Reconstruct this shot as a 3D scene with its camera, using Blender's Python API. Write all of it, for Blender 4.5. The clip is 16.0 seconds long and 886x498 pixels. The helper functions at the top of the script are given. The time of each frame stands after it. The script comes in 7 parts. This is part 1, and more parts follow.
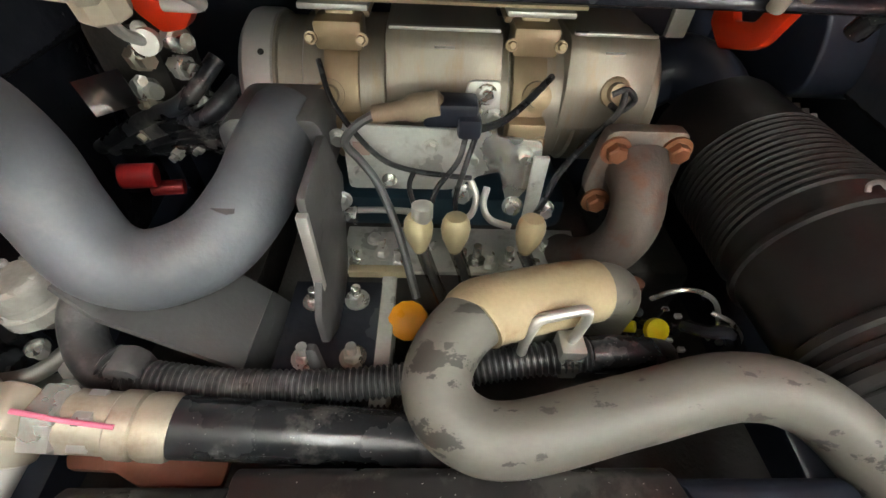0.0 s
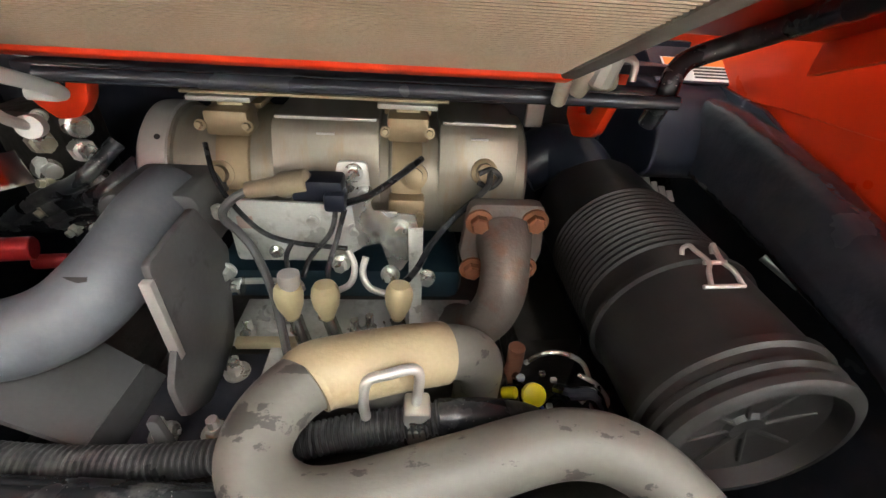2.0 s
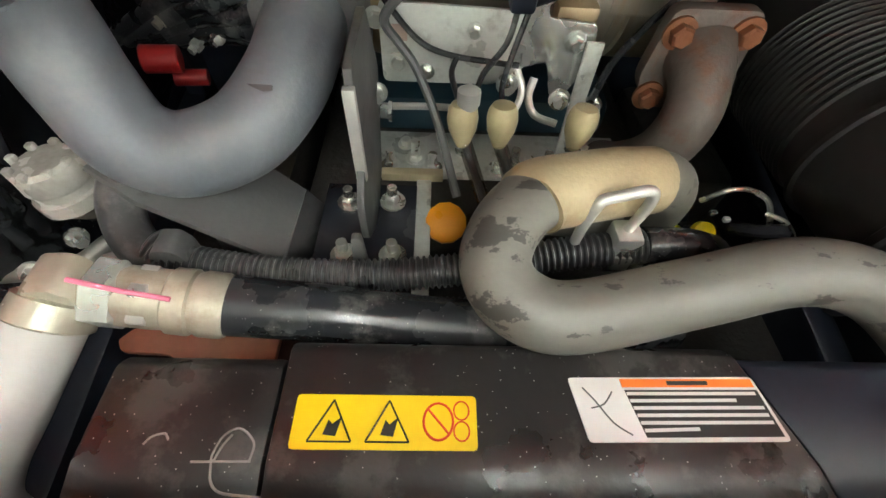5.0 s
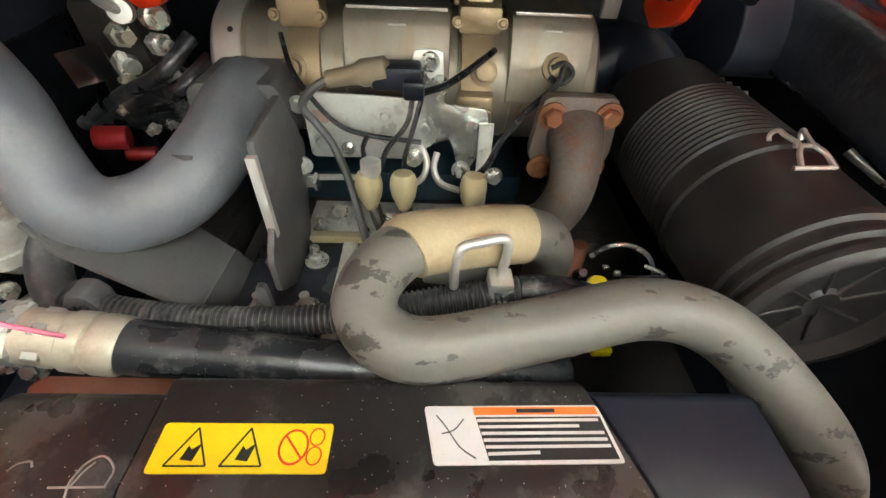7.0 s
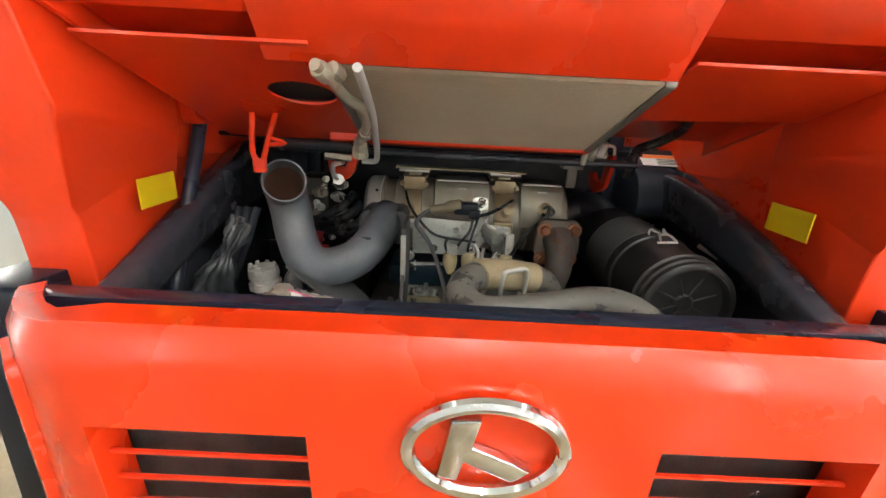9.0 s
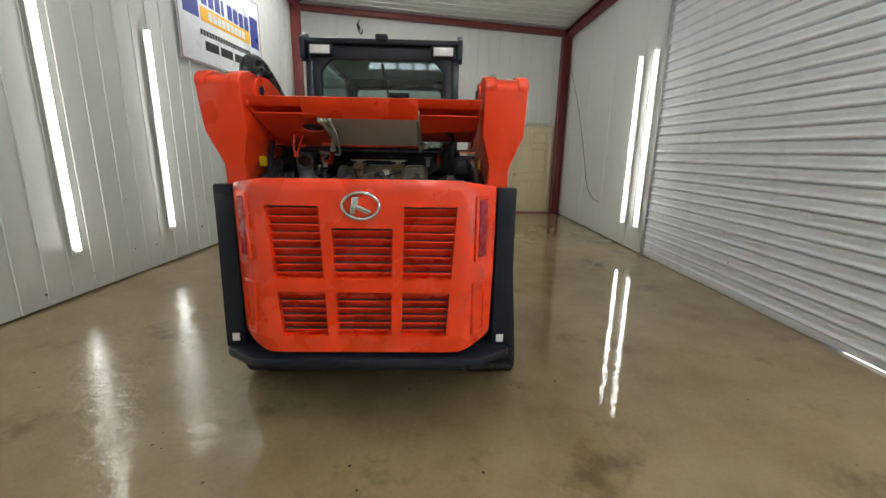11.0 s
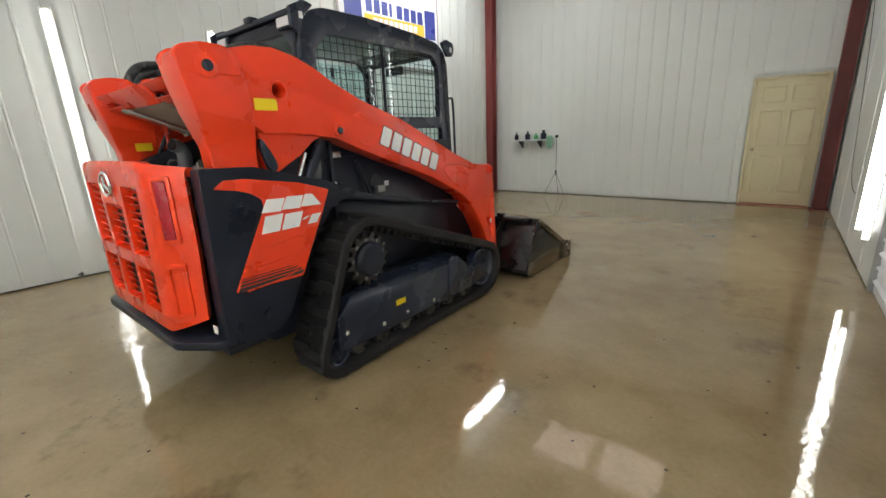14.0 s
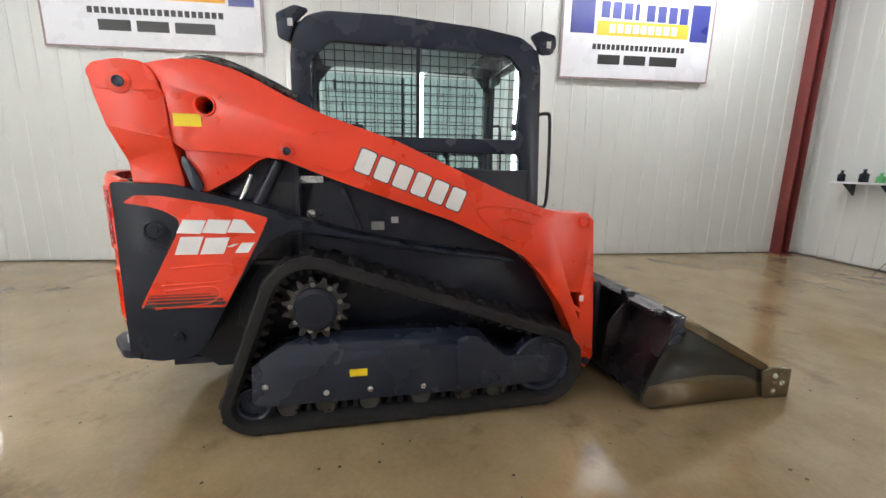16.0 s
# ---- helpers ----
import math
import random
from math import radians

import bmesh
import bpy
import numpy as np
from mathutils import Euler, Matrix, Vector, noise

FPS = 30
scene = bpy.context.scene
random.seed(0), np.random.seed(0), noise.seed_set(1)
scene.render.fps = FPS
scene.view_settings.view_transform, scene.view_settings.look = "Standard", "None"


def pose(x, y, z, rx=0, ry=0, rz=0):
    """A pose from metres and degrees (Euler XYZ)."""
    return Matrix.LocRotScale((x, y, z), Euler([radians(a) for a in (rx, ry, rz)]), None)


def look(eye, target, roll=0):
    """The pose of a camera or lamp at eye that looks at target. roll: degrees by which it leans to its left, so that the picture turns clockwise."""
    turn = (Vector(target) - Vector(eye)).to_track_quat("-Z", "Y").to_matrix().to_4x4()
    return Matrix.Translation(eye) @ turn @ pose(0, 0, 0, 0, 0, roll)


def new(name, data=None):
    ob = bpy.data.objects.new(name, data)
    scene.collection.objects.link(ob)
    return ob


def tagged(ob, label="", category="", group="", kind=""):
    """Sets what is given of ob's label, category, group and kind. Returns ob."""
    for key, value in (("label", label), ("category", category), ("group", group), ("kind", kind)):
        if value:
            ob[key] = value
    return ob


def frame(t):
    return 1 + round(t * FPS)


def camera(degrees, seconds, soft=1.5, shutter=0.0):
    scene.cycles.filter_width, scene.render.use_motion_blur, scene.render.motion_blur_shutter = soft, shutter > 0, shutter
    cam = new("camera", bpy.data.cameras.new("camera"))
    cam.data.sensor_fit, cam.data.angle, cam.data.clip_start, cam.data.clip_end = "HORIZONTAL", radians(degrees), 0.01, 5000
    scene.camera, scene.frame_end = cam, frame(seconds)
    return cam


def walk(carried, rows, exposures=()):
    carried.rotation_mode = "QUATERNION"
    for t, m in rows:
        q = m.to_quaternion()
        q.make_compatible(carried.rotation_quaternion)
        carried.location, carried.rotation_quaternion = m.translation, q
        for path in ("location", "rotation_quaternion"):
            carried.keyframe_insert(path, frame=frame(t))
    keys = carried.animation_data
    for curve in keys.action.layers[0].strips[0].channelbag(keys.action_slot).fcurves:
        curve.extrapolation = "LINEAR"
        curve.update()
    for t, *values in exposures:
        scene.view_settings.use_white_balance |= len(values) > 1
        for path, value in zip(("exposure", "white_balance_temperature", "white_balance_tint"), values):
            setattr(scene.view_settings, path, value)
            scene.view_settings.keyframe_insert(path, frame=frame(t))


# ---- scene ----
cam = camera(93.8, 16.0)
PATH = [
    (0, (-0.023, 0.243, 1.525), (0.054, 1.636, 0.092), 3.3),
    (0.5, (0.055, 0.239, 1.524), (0.242, 1.665, 0.133), 4.0),
    (1, (0.107, 0.228, 1.527), (0.372, 1.68, 0.177), 5.5),
    (1.5, (0.136, 0.214, 1.532), (0.411, 1.757, 0.29), 5.5),
    (2, (0.107, 0.21, 1.534), (0.279, 1.85, 0.402), 4.3),
    (2.5, (0.028, 0.208, 1.526), (0.067, 1.883, 0.434), 3.8),
    (3, (-0.053, 0.204, 1.522), (-0.091, 1.87, 0.415), 3.7),
    (3.5, (-0.115, 0.213, 1.51), (-0.174, 1.71, 0.185), 2.4),
    (4, (-0.135, 0.22, 1.49), (-0.136, 1.541, -0.012), 2.9),
    (4.5, (-0.113, 0.222, 1.481), (-0.067, 1.424, -0.117), 3.7),
    (5, (-0.065, 0.214, 1.475), (-0.005, 1.396, -0.137), 3.7),
    (5.2, (-0.037, 0.209, 1.473), (0.026, 1.412, -0.123), 3.4),
    (7.3, (0.042, 0.143, 1.503), (0.116, 1.687, 0.234), 3.1),
    (7.5, (-0.001, 0.131, 1.515), (0.016, 1.726, 0.309), 2.2),
    (7.7, (-0.037, 0.119, 1.538), (-0.044, 1.748, 0.377), 1.9),
    (8, (-0.064, 0.075, 1.547), (-0.036, 1.818, 0.566), 2.1),
    (8.2, (-0.067, 0.036, 1.553), (-0.04, 1.834, 0.678), 2.3),
    (10.3, (0.079, -1.313, 1.471), (0.095, 0.645, 1.062), 3.8),
    (10.5, (0.123, -1.471, 1.461), (0.166, 0.496, 1.103), 2.7),
    (11, (0.312, -1.816, 1.44), (0.37, 0.13, 0.981), 1.0),
    (11.5, (0.747, -1.978, 1.4), (0.819, -0.033, 0.938), 2.1),
    (12, (1.164, -1.884, 1.372), (1.079, 0.064, 0.927), 0.6),
    (12.5, (1.647, -1.672, 1.405), (1.409, 0.256, 0.929), -0.0),
    (13, (2.082, -1.406, 1.417), (1.369, 0.385, 0.882), -1.3),
    (13.5, (2.425, -1.001, 1.398), (1.533, 0.696, 0.829), -0.4),
    (14, (2.698, -0.577, 1.373), (1.484, 0.921, 0.843), -2.4),
    (14.5, (2.817, -0.088, 1.343), (1.334, 1.146, 0.815), -3.1),
    (15, (2.869, 0.415, 1.357), (1.209, 1.419, 0.87), -3.3),
    (15.5, (2.876, 0.883, 1.389), (1.011, 1.475, 0.973), -0.4),
    (16, (2.847, 1.304, 1.381), (0.926, 1.677, 0.971), 0.9),
]
walk(cam, [(t, look(eye, target, roll)) for t, eye, target, roll in PATH], exposures=[(0, 2.42, 6500, 7), (1.5, 2.5, 6500, 13), (3.0, 2.55, 6450, 5), (5.2, 2.42, 6450, 4), (7.3, 2.62, 6550, 6), (8.2, 2.66, 6600, 13), (9.0, 1.6, 6500, 9), (10.3, 0.40, 6300, 6), (12.3, 0.6, 6300, 6), (13.3, 0.68, 6350, 7), (14.2, 0.78, 6350, 8), (15, 1.02, 6300, 12), (16, 1.1, 6220, 13)])


# ---- world, lamps' strengths ----
world = bpy.data.worlds.new("world")
scene.world = world
world.use_nodes = True
wn = world.node_tree.nodes
sky = wn.new("ShaderNodeTexSky")
sky.sky_type = "NISHITA"
sky.sun_disc = False
sky.sun_elevation, sky.sun_rotation = radians(40), radians(200)
world.node_tree.links.new(sky.outputs["Color"], wn["Background"].inputs["Color"])
wn["Background"].inputs["Strength"].default_value = 0.1
WEST_GLOW, TUBE_GLOW, ADDED_CEILING_GLOW, ADDED_DIM_GLOW, NORTH_TUBE_GLOW, PANEL_GLOW, LITE_GLOW = 9.0, 13.0, 38.0, 4.5, 96.0, 1.2, 7.0


# ---- materials ----
def mat(name, col, rough=0.5, metal=0.0, var=0.12, scale=6.0, fine=90.0, bump=0.12, dist=0.002, coat=0.0,
        stain=None, stain_amount=0.5, stain_scale=3.0, rough_var=0.12, per_object=0.0, stretch=(1, 1, 1),
        stain_from=0.52, stain_to=0.66, specks=None, speck_scale=120.0, speck_share=0.12, spec=0.5):
    m = bpy.data.materials.new(name)
    m.use_nodes = True
    nt = m.node_tree
    n, l = nt.nodes, nt.links
    b = n["Principled BSDF"]
    tc = n.new("ShaderNodeTexCoord")
    mp = n.new("ShaderNodeMapping")
    mp.inputs["Scale"].default_value = stretch
    l.new(tc.outputs["Object"], mp.inputs["Vector"])
    big = n.new("ShaderNodeTexNoise")
    big.inputs["Scale"].default_value, big.inputs["Detail"].default_value = scale, 5
    small = n.new("ShaderNodeTexNoise")
    small.inputs["Scale"].default_value, small.inputs["Detail"].default_value = fine, 3
    l.new(mp.outputs["Vector"], big.inputs["Vector"])
    l.new(mp.outputs["Vector"], small.inputs["Vector"])
    add = n.new("ShaderNodeMath")
    add.operation = "ADD"
    l.new(big.outputs["Fac"], add.inputs[0])
    half = n.new("ShaderNodeMath")
    half.operation = "MULTIPLY"
    half.inputs[1].default_value = 0.4
    l.new(small.outputs["Fac"], half.inputs[0])
    l.new(half.outputs[0], add.inputs[1])
    mr = n.new("ShaderNodeMapRange")
    mr.inputs["From Min"].default_value, mr.inputs["From Max"].default_value = 0.35, 1.05
    mr.inputs["To Min"].default_value, mr.inputs["To Max"].default_value = 1 - var, 1 + var
    l.new(add.outputs[0], mr.inputs["Value"])
    mul = n.new("ShaderNodeMix")
    mul.data_type, mul.blend_type = "RGBA", "MULTIPLY"
    mul.inputs["Factor"].default_value = 1.0
    mul.inputs["A"].default_value = (*col, 1)
    l.new(mr.outputs["Result"], mul.inputs["B"])
    colour = mul.outputs["Result"]
    if per_object:
        oi = n.new("ShaderNodeObjectInfo")
        om = n.new("ShaderNodeMapRange")
        om.inputs["To Min"].default_value, om.inputs["To Max"].default_value = 1 - per_object, 1 + per_object
        l.new(oi.outputs["Random"], om.inputs["Value"])
        mo = n.new("ShaderNodeMix")
        mo.data_type, mo.blend_type = "RGBA", "MULTIPLY"
        mo.inputs["Factor"].default_value = 1.0
        l.new(colour, mo.inputs["A"])
        l.new(om.outputs["Result"], mo.inputs["B"])
        colour = mo.outputs["Result"]
    if stain:
        sn = n.new("ShaderNodeTexNoise")
        sn.inputs["Scale"].default_value, sn.inputs["Detail"].default_value = stain_scale, 8
        sn.inputs["Roughness"].default_value = 0.65
        l.new(mp.outputs["Vector"], sn.inputs["Vector"])
        sr = n.new("ShaderNodeMapRange")
        sr.inputs["From Min"].default_value, sr.inputs["From Max"].default_value = stain_from, stain_to
        sr.inputs["To Min"].default_value, sr.inputs["To Max"].default_value = 0, stain_amount
        l.new(sn.outputs["Fac"], sr.inputs["Value"])
        ms = n.new("ShaderNodeMix")
        ms.data_type = "RGBA"
        l.new(sr.outputs["Result"], ms.inputs["Factor"])
        l.new(colour, ms.inputs["A"])
        ms.inputs["B"].default_value = (*stain, 1)
        colour = ms.outputs["Result"]
    if specks:
        vo = n.new("ShaderNodeTexVoronoi")
        vo.inputs["Scale"].default_value = speck_scale
        l.new(mp.outputs["Vector"], vo.inputs["Vector"])
        near, pick, both_of = (n.new("ShaderNodeMath") for _ in range(3))
        near.operation, pick.operation, both_of.operation = "LESS_THAN", "LESS_THAN", "MULTIPLY"
        near.inputs[1].default_value, pick.inputs[1].default_value = 0.22, speck_share
        sep = n.new("ShaderNodeSeparateColor")
        l.new(vo.outputs["Distance"], near.inputs[0])
        l.new(vo.outputs["Color"], sep.inputs["Color"])
        l.new(sep.outputs["Red"], pick.inputs[0])
        l.new(near.outputs[0], both_of.inputs[0])
        l.new(pick.outputs[0], both_of.inputs[1])
        mk = n.new("ShaderNodeMix")
        mk.data_type = "RGBA"
        l.new(both_of.outputs[0], mk.inputs["Factor"])
        l.new(colour, mk.inputs["A"])
        mk.inputs["B"].default_value = (*specks, 1)
        colour = mk.outputs["Result"]
    l.new(colour, b.inputs["Base Color"])
    rr = n.new("ShaderNodeMapRange")
    rr.inputs["From Min"].default_value, rr.inputs["From Max"].default_value = 0.3, 0.7
    rr.inputs["To Min"].default_value, rr.inputs["To Max"].default_value = max(rough - rough_var, 0.02), min(rough + rough_var, 1)
    l.new(big.outputs["Fac"], rr.inputs["Value"])
    l.new(rr.outputs["Result"], b.inputs["Roughness"])
    b.inputs["Metallic"].default_value = metal
    b.inputs["Specular IOR Level"].default_value = spec
    b.inputs["Coat Weight"].default_value = coat
    b.inputs["Coat Roughness"].default_value = 0.12
    if bump:
        bp = n.new("ShaderNodeBump")
        bp.inputs["Strength"].default_value, bp.inputs["Distance"].default_value = bump, dist
        l.new(small.outputs["Fac"], bp.inputs["Height"])
        l.new(bp.outputs["Normal"], b.inputs["Normal"])
    return m


def glow(name, col, strength):
    m = bpy.data.materials.new(name)
    m.use_nodes = True
    b = m.node_tree.nodes["Principled BSDF"]
    b.inputs["Base Color"].default_value = (*col, 1)
    b.inputs["Emission Color"].default_value = (*col, 1)
    b.inputs["Emission Strength"].default_value = strength
    return m


def clear(name, col=(0.9, 0.95, 0.93), rough=0.02, alpha_mix=0.75):
    """Thin pane or clear plastic: mostly see-through, with a glossy face."""
    m = bpy.data.materials.new(name)
    m.use_nodes = True
    n, l = m.node_tree.nodes, m.node_tree.links
    n.remove(n["Principled BSDF"])
    tr, gl, mx, fr = (n.new("ShaderNodeBsdfTransparent"), n.new("ShaderNodeBsdfGlossy"), n.new("ShaderNodeMixShader"), n.new("ShaderNodeLayerWeight"))
    tr.inputs["Color"].default_value = (*[c * alpha_mix for c in col], 1)
    gl.inputs["Roughness"].default_value = rough
    power, gloss = n.new("ShaderNodeMath"), n.new("ShaderNodeMath")
    power.operation, gloss.operation = "POWER", "MULTIPLY_ADD"
    l.new(fr.outputs["Facing"], power.inputs[0])
    power.inputs[1].default_value = 5.0
    l.new(power.outputs[0], gloss.inputs[0])
    gloss.inputs[1].default_value, gloss.inputs[2].default_value = 0.8, 0.04
    l.new(gloss.outputs[0], mx.inputs["Fac"])
    l.new(tr.outputs[0], mx.inputs[1])
    l.new(gl.outputs[0], mx.inputs[2])
    l.new(mx.outputs[0], n["Material Output"].inputs["Surface"])
    return m


ORANGE = mat("orange_red_paint", (0.79, 0.046, 0.008), 0.30, 0, 0.08, 4, 140, 0.05, 0.001, coat=0.15, rough_var=0.06)
ORANGE_SATIN = mat("orange_red_moulding", (0.78, 0.044, 0.006), 0.28, 0, 0.08, 4, 200, 0.06, 0.001, coat=0.25, rough_var=0.06)
DARK_PLASTIC = mat("charcoal_moulding", (0.0085, 0.0120, 0.0215), 0.33, 0, 0.2, 5, 220, 0.08, 0.001, spec=0.28)
DARK_PAINT = mat("charcoal_paint", (0.017, 0.023, 0.039), 0.27, 0, 0.12, 4, 120, 0.05, 0.001, spec=0.45, rough_var=0.02)
BLACK = mat("black_paint", (0.013, 0.016, 0.026), 0.36, 0, 0.3, 6, 100, 0.1, stain=(0.04, 0.037, 0.034), stain_amount=0.2, spec=0.3, rough_var=0.03)
BLACK_GLOSS = mat("black_gloss_paint", (0.030, 0.033, 0.043), 0.19, 0, 0.3, 6, 45, 0.45, 0.004, stain=(0.06, 0.055, 0.05), stain_amount=0.3, stain_scale=9)
RUBBER = mat("track_rubber", (0.015, 0.015, 0.016), 0.60, 0, 0.3, 9, 120, 0.4, 0.002, stain=(0.05, 0.045, 0.038), stain_amount=0.2, stain_scale=5, spec=0.25)
RUBBER_HOSE = mat("black_hose_rubber", (0.020, 0.022, 0.025), 0.26, 0, 0.3, 14, 160, 0.2, 0.001, stain=(0.13, 0.13, 0.125), stain_amount=0.6, stain_scale=19, stain_from=0.54, stain_to=0.62, specks=(0.25, 0.25, 0.24), speck_scale=420, speck_share=0.08)
GREY_HOSE = mat("dusty_grey_hose", (0.135, 0.130, 0.113), 0.48, 0, 0.2, 9, 200, 0.2, 0.001, stain=(0.022, 0.021, 0.019), stain_amount=0.8, stain_scale=38, stain_from=0.575, stain_to=0.60, stretch=(0.6, 1, 1))
GREY_PIPE = mat("grey_heat_paint", (0.140, 0.152, 0.172), 0.5, 0.1, 0.14, 11, 160, 0.3, 0.001, stain=(0.24, 0.235, 0.225), stain_amount=0.4, stain_scale=15, stain_from=0.5, stain_to=0.68)
DUSTY_HOSE = mat("dust_filmed_black_hose", (0.036, 0.038, 0.040), 0.34, 0, 0.35, 14, 160, 0.2, 0.001, stain=(0.15, 0.152, 0.15), stain_amount=0.6, stain_scale=22, stain_from=0.48, stain_to=0.62)
DUST_GREY = mat("dust_coated_black_plastic", (0.085, 0.087, 0.088), 0.55, 0, 0.35, 30, 200, 0.3, 0.001, stain=(0.02, 0.02, 0.02), stain_amount=0.6, stain_scale=40)
GREY_DARK = mat("dark_grey_heat_paint", (0.096, 0.097, 0.098), 0.45, 0.1, 0.2, 9, 160, 0.25, 0.001, stain=(0.030, 0.027, 0.024), stain_amount=0.5, stain_scale=16, stain_from=0.58, stain_to=0.66)
RUST = mat("brown_rust", (0.10, 0.040, 0.022), 0.8, 0, 0.35, 14, 120, 0.5, 0.002)
RUSTY_IRON = mat("rust_bloomed_cast_iron", (0.15, 0.125, 0.11), 0.62, 0.35, 0.2, 12, 130, 0.4, 0.002, stain=(0.16, 0.065, 0.032), stain_amount=0.7, stain_scale=22)
COPPER_BOLT = mat("heat_rusted_bolt", (0.30, 0.125, 0.065), 0.5, 0.5, 0.2, 40, 300, 0.3, 0.001)
STEEL_WARM = mat("heat_tinted_stainless", (0.36, 0.325, 0.265), 0.42, 0.5, 0.14, 7, 150, 0.08, 0.001, stretch=(4, 1, 1), stain=(0.36, 0.25, 0.14), stain_amount=0.5, stain_scale=9)
STEEL_PALE = mat("pale_stainless", (0.62, 0.61, 0.58), 0.38, 0.6, 0.08, 8, 150, 0.08, 0.001)
STEEL_GOLD = mat("gold_tinted_steel", (0.36, 0.275, 0.17), 0.42, 0.5, 0.15, 15, 150, 0.12, 0.001)
ZINC = mat("zinc_plate", (0.68, 0.69, 0.65), 0.28, 0.75, 0.12, 18, 200, 0.1, 0.001)
CAST_ALU = mat("dull_cast_aluminium", (0.33, 0.33, 0.30), 0.5, 0.7, 0.2, 14, 220, 0.3, 0.001)
BRASS_PLATE = mat("brassy_strip", (0.55, 0.47, 0.30), 0.5, 0.3, 0.15, 20, 200, 0.1, 0.001)
CHROME = mat("chrome", (0.72, 0.73, 0.74), 0.10, 1.0, 0.04, 10, 100, 0.0)
DUSTY_BLACK = mat("dusty_black_sheet", (0.015, 0.014, 0.014), 0.36, 0, 0.4, 16, 120, 0.2, stain=(0.060, 0.058, 0.054), stain_amount=0.85, stain_scale=17, stain_from=0.52, stain_to=0.60, specks=(0.42, 0.42, 0.40), speck_scale=430, speck_share=0.05)
SLEEVE = mat("yellowed_fibre_sleeve", (0.39, 0.315, 0.19), 0.5, 0, 0.22, 12, 240, 0.25, 0.001, stain=(0.20, 0.12, 0.05), stain_amount=0.6, stain_scale=16, stain_from=0.53, stain_to=0.66)
PLUG_BOOT = mat("brownish_plug_boot", (0.25, 0.20, 0.135), 0.42, 0, 0.2, 25, 240, 0.1, 0.001)
BOOT = mat("yellowed_rubber_boot", (0.42, 0.36, 0.21), 0.5, 0, 0.15, 25, 240, 0.1, 0.001)
CREAM = mat("dusty_cream_paint", (0.42, 0.39, 0.31), 0.36, 0.35, 0.18, 12, 180, 0.15, 0.001, stain=(0.28, 0.22, 0.15), stain_amount=0.6, stain_scale=24)
CLEANER = mat("dusty_black_moulding", (0.022, 0.021, 0.021), 0.42, 0, 0.3, 9, 200, 0.15, 0.001, stain=(0.045, 0.043, 0.041), stain_amount=0.3, stain_scale=12, rough_var=0.05)
BARE_PLATE = mat("dull_silver_plate", (0.64, 0.66, 0.62), 0.34, 0.25, 0.2, 14, 200, 0.15, 0.001, stain=(0.14, 0.12, 0.08), stain_amount=0.4, stain_scale=26)
CREAM_WHITE = mat("dusty_white_tube", (0.50, 0.50, 0.48), 0.55, 0, 0.08, 12, 180, 0.1, 0.001)
BROWN_STEEL = mat("primer_brown_steel", (0.34, 0.145, 0.095), 0.55, 0.1, 0.2, 16, 180, 0.2, 0.001)
ENGINE_DARK = mat("oily_dark_casting", (0.050, 0.048, 0.045), 0.4, 0.3, 0.4, 10, 90, 0.5, 0.004, stain=(0.07, 0.06, 0.05), stain_amount=0.4, stain_scale=16)
FIN = mat("radiator_fins", (0.31, 0.245, 0.175), 0.45, 0.35, 0.16, 9, 300, 0.3, 0.002, stain=(0.20, 0.16, 0.11), stain_amount=0.35, stain_scale=9)
YELLOW = mat("yellow_label", (0.85, 0.62, 0.01), 0.4, 0, 0.04, 10, 200, 0.02)
WHITE_LABEL = mat("white_label", (0.68, 0.68, 0.67), 0.4, 0, 0.03, 10, 200, 0.02)
ORANGE_LABEL = mat("orange_label", (0.85, 0.20, 0.03), 0.4, 0, 0.03, 10, 200, 0.02)
INK = mat("black_ink", (0.02, 0.02, 0.02), 0.45, 0, 0.1, 10, 200, 0.02)
RED_INK = mat("red_ink", (0.70, 0.05, 0.02), 0.45, 0, 0.1, 10, 200, 0.02)
RED_CAP = mat("red_cap", (0.24, 0.010, 0.012), 0.35, 0, 0.1, 20, 200, 0.05)
ORANGE_CAP = mat("orange_cap", (0.88, 0.36, 0.01), 0.35, 0, 0.06, 20, 200, 0.05)
YELLOW_CAP = mat("yellow_cap", (0.88, 0.74, 0.01), 0.35, 0, 0.06, 20, 200, 0.05)
BLUE_DARK = mat("dark_blue_casting", (0.016, 0.042, 0.062), 0.4, 0.1, 0.2, 15, 160, 0.2)
TAIL_LENS = mat("tail_lens_red", (0.36, 0.008, 0.022), 0.25, 0, 0.1, 30, 80, 0.2, coat=0.2)
LAMP_LENS = mat("lamp_lens", (0.75, 0.75, 0.75), 0.15, 0.2, 0.1, 60, 200, 0.3)
LETTER = mat("pale_letter_film", (0.80, 0.80, 0.79), 0.35, 0, 0.03, 10, 200, 0.02)
BUCKET_PAINT = mat("worn_black_bucket", (0.016, 0.014, 0.017), 0.30, 0.2, 0.3, 5, 80, 0.2, stain=(0.10, 0.075, 0.05), stain_amount=0.35, stain_scale=5)
WORN_IRON = mat("worn_dark_iron", (0.065, 0.062, 0.058), 0.34, 0.7, 0.3, 12, 120, 0.2, stain=(0.10, 0.07, 0.05), stain_amount=0.4, stain_scale=20)
BUCKET_SIDE = mat("dark_bucket_steel", (0.062, 0.066, 0.064), 0.20, 0.75, 0.25, 3.5, 90, 0.12, stain=(0.11, 0.085, 0.055), stain_amount=0.5, stain_scale=6, rough_var=0.04)
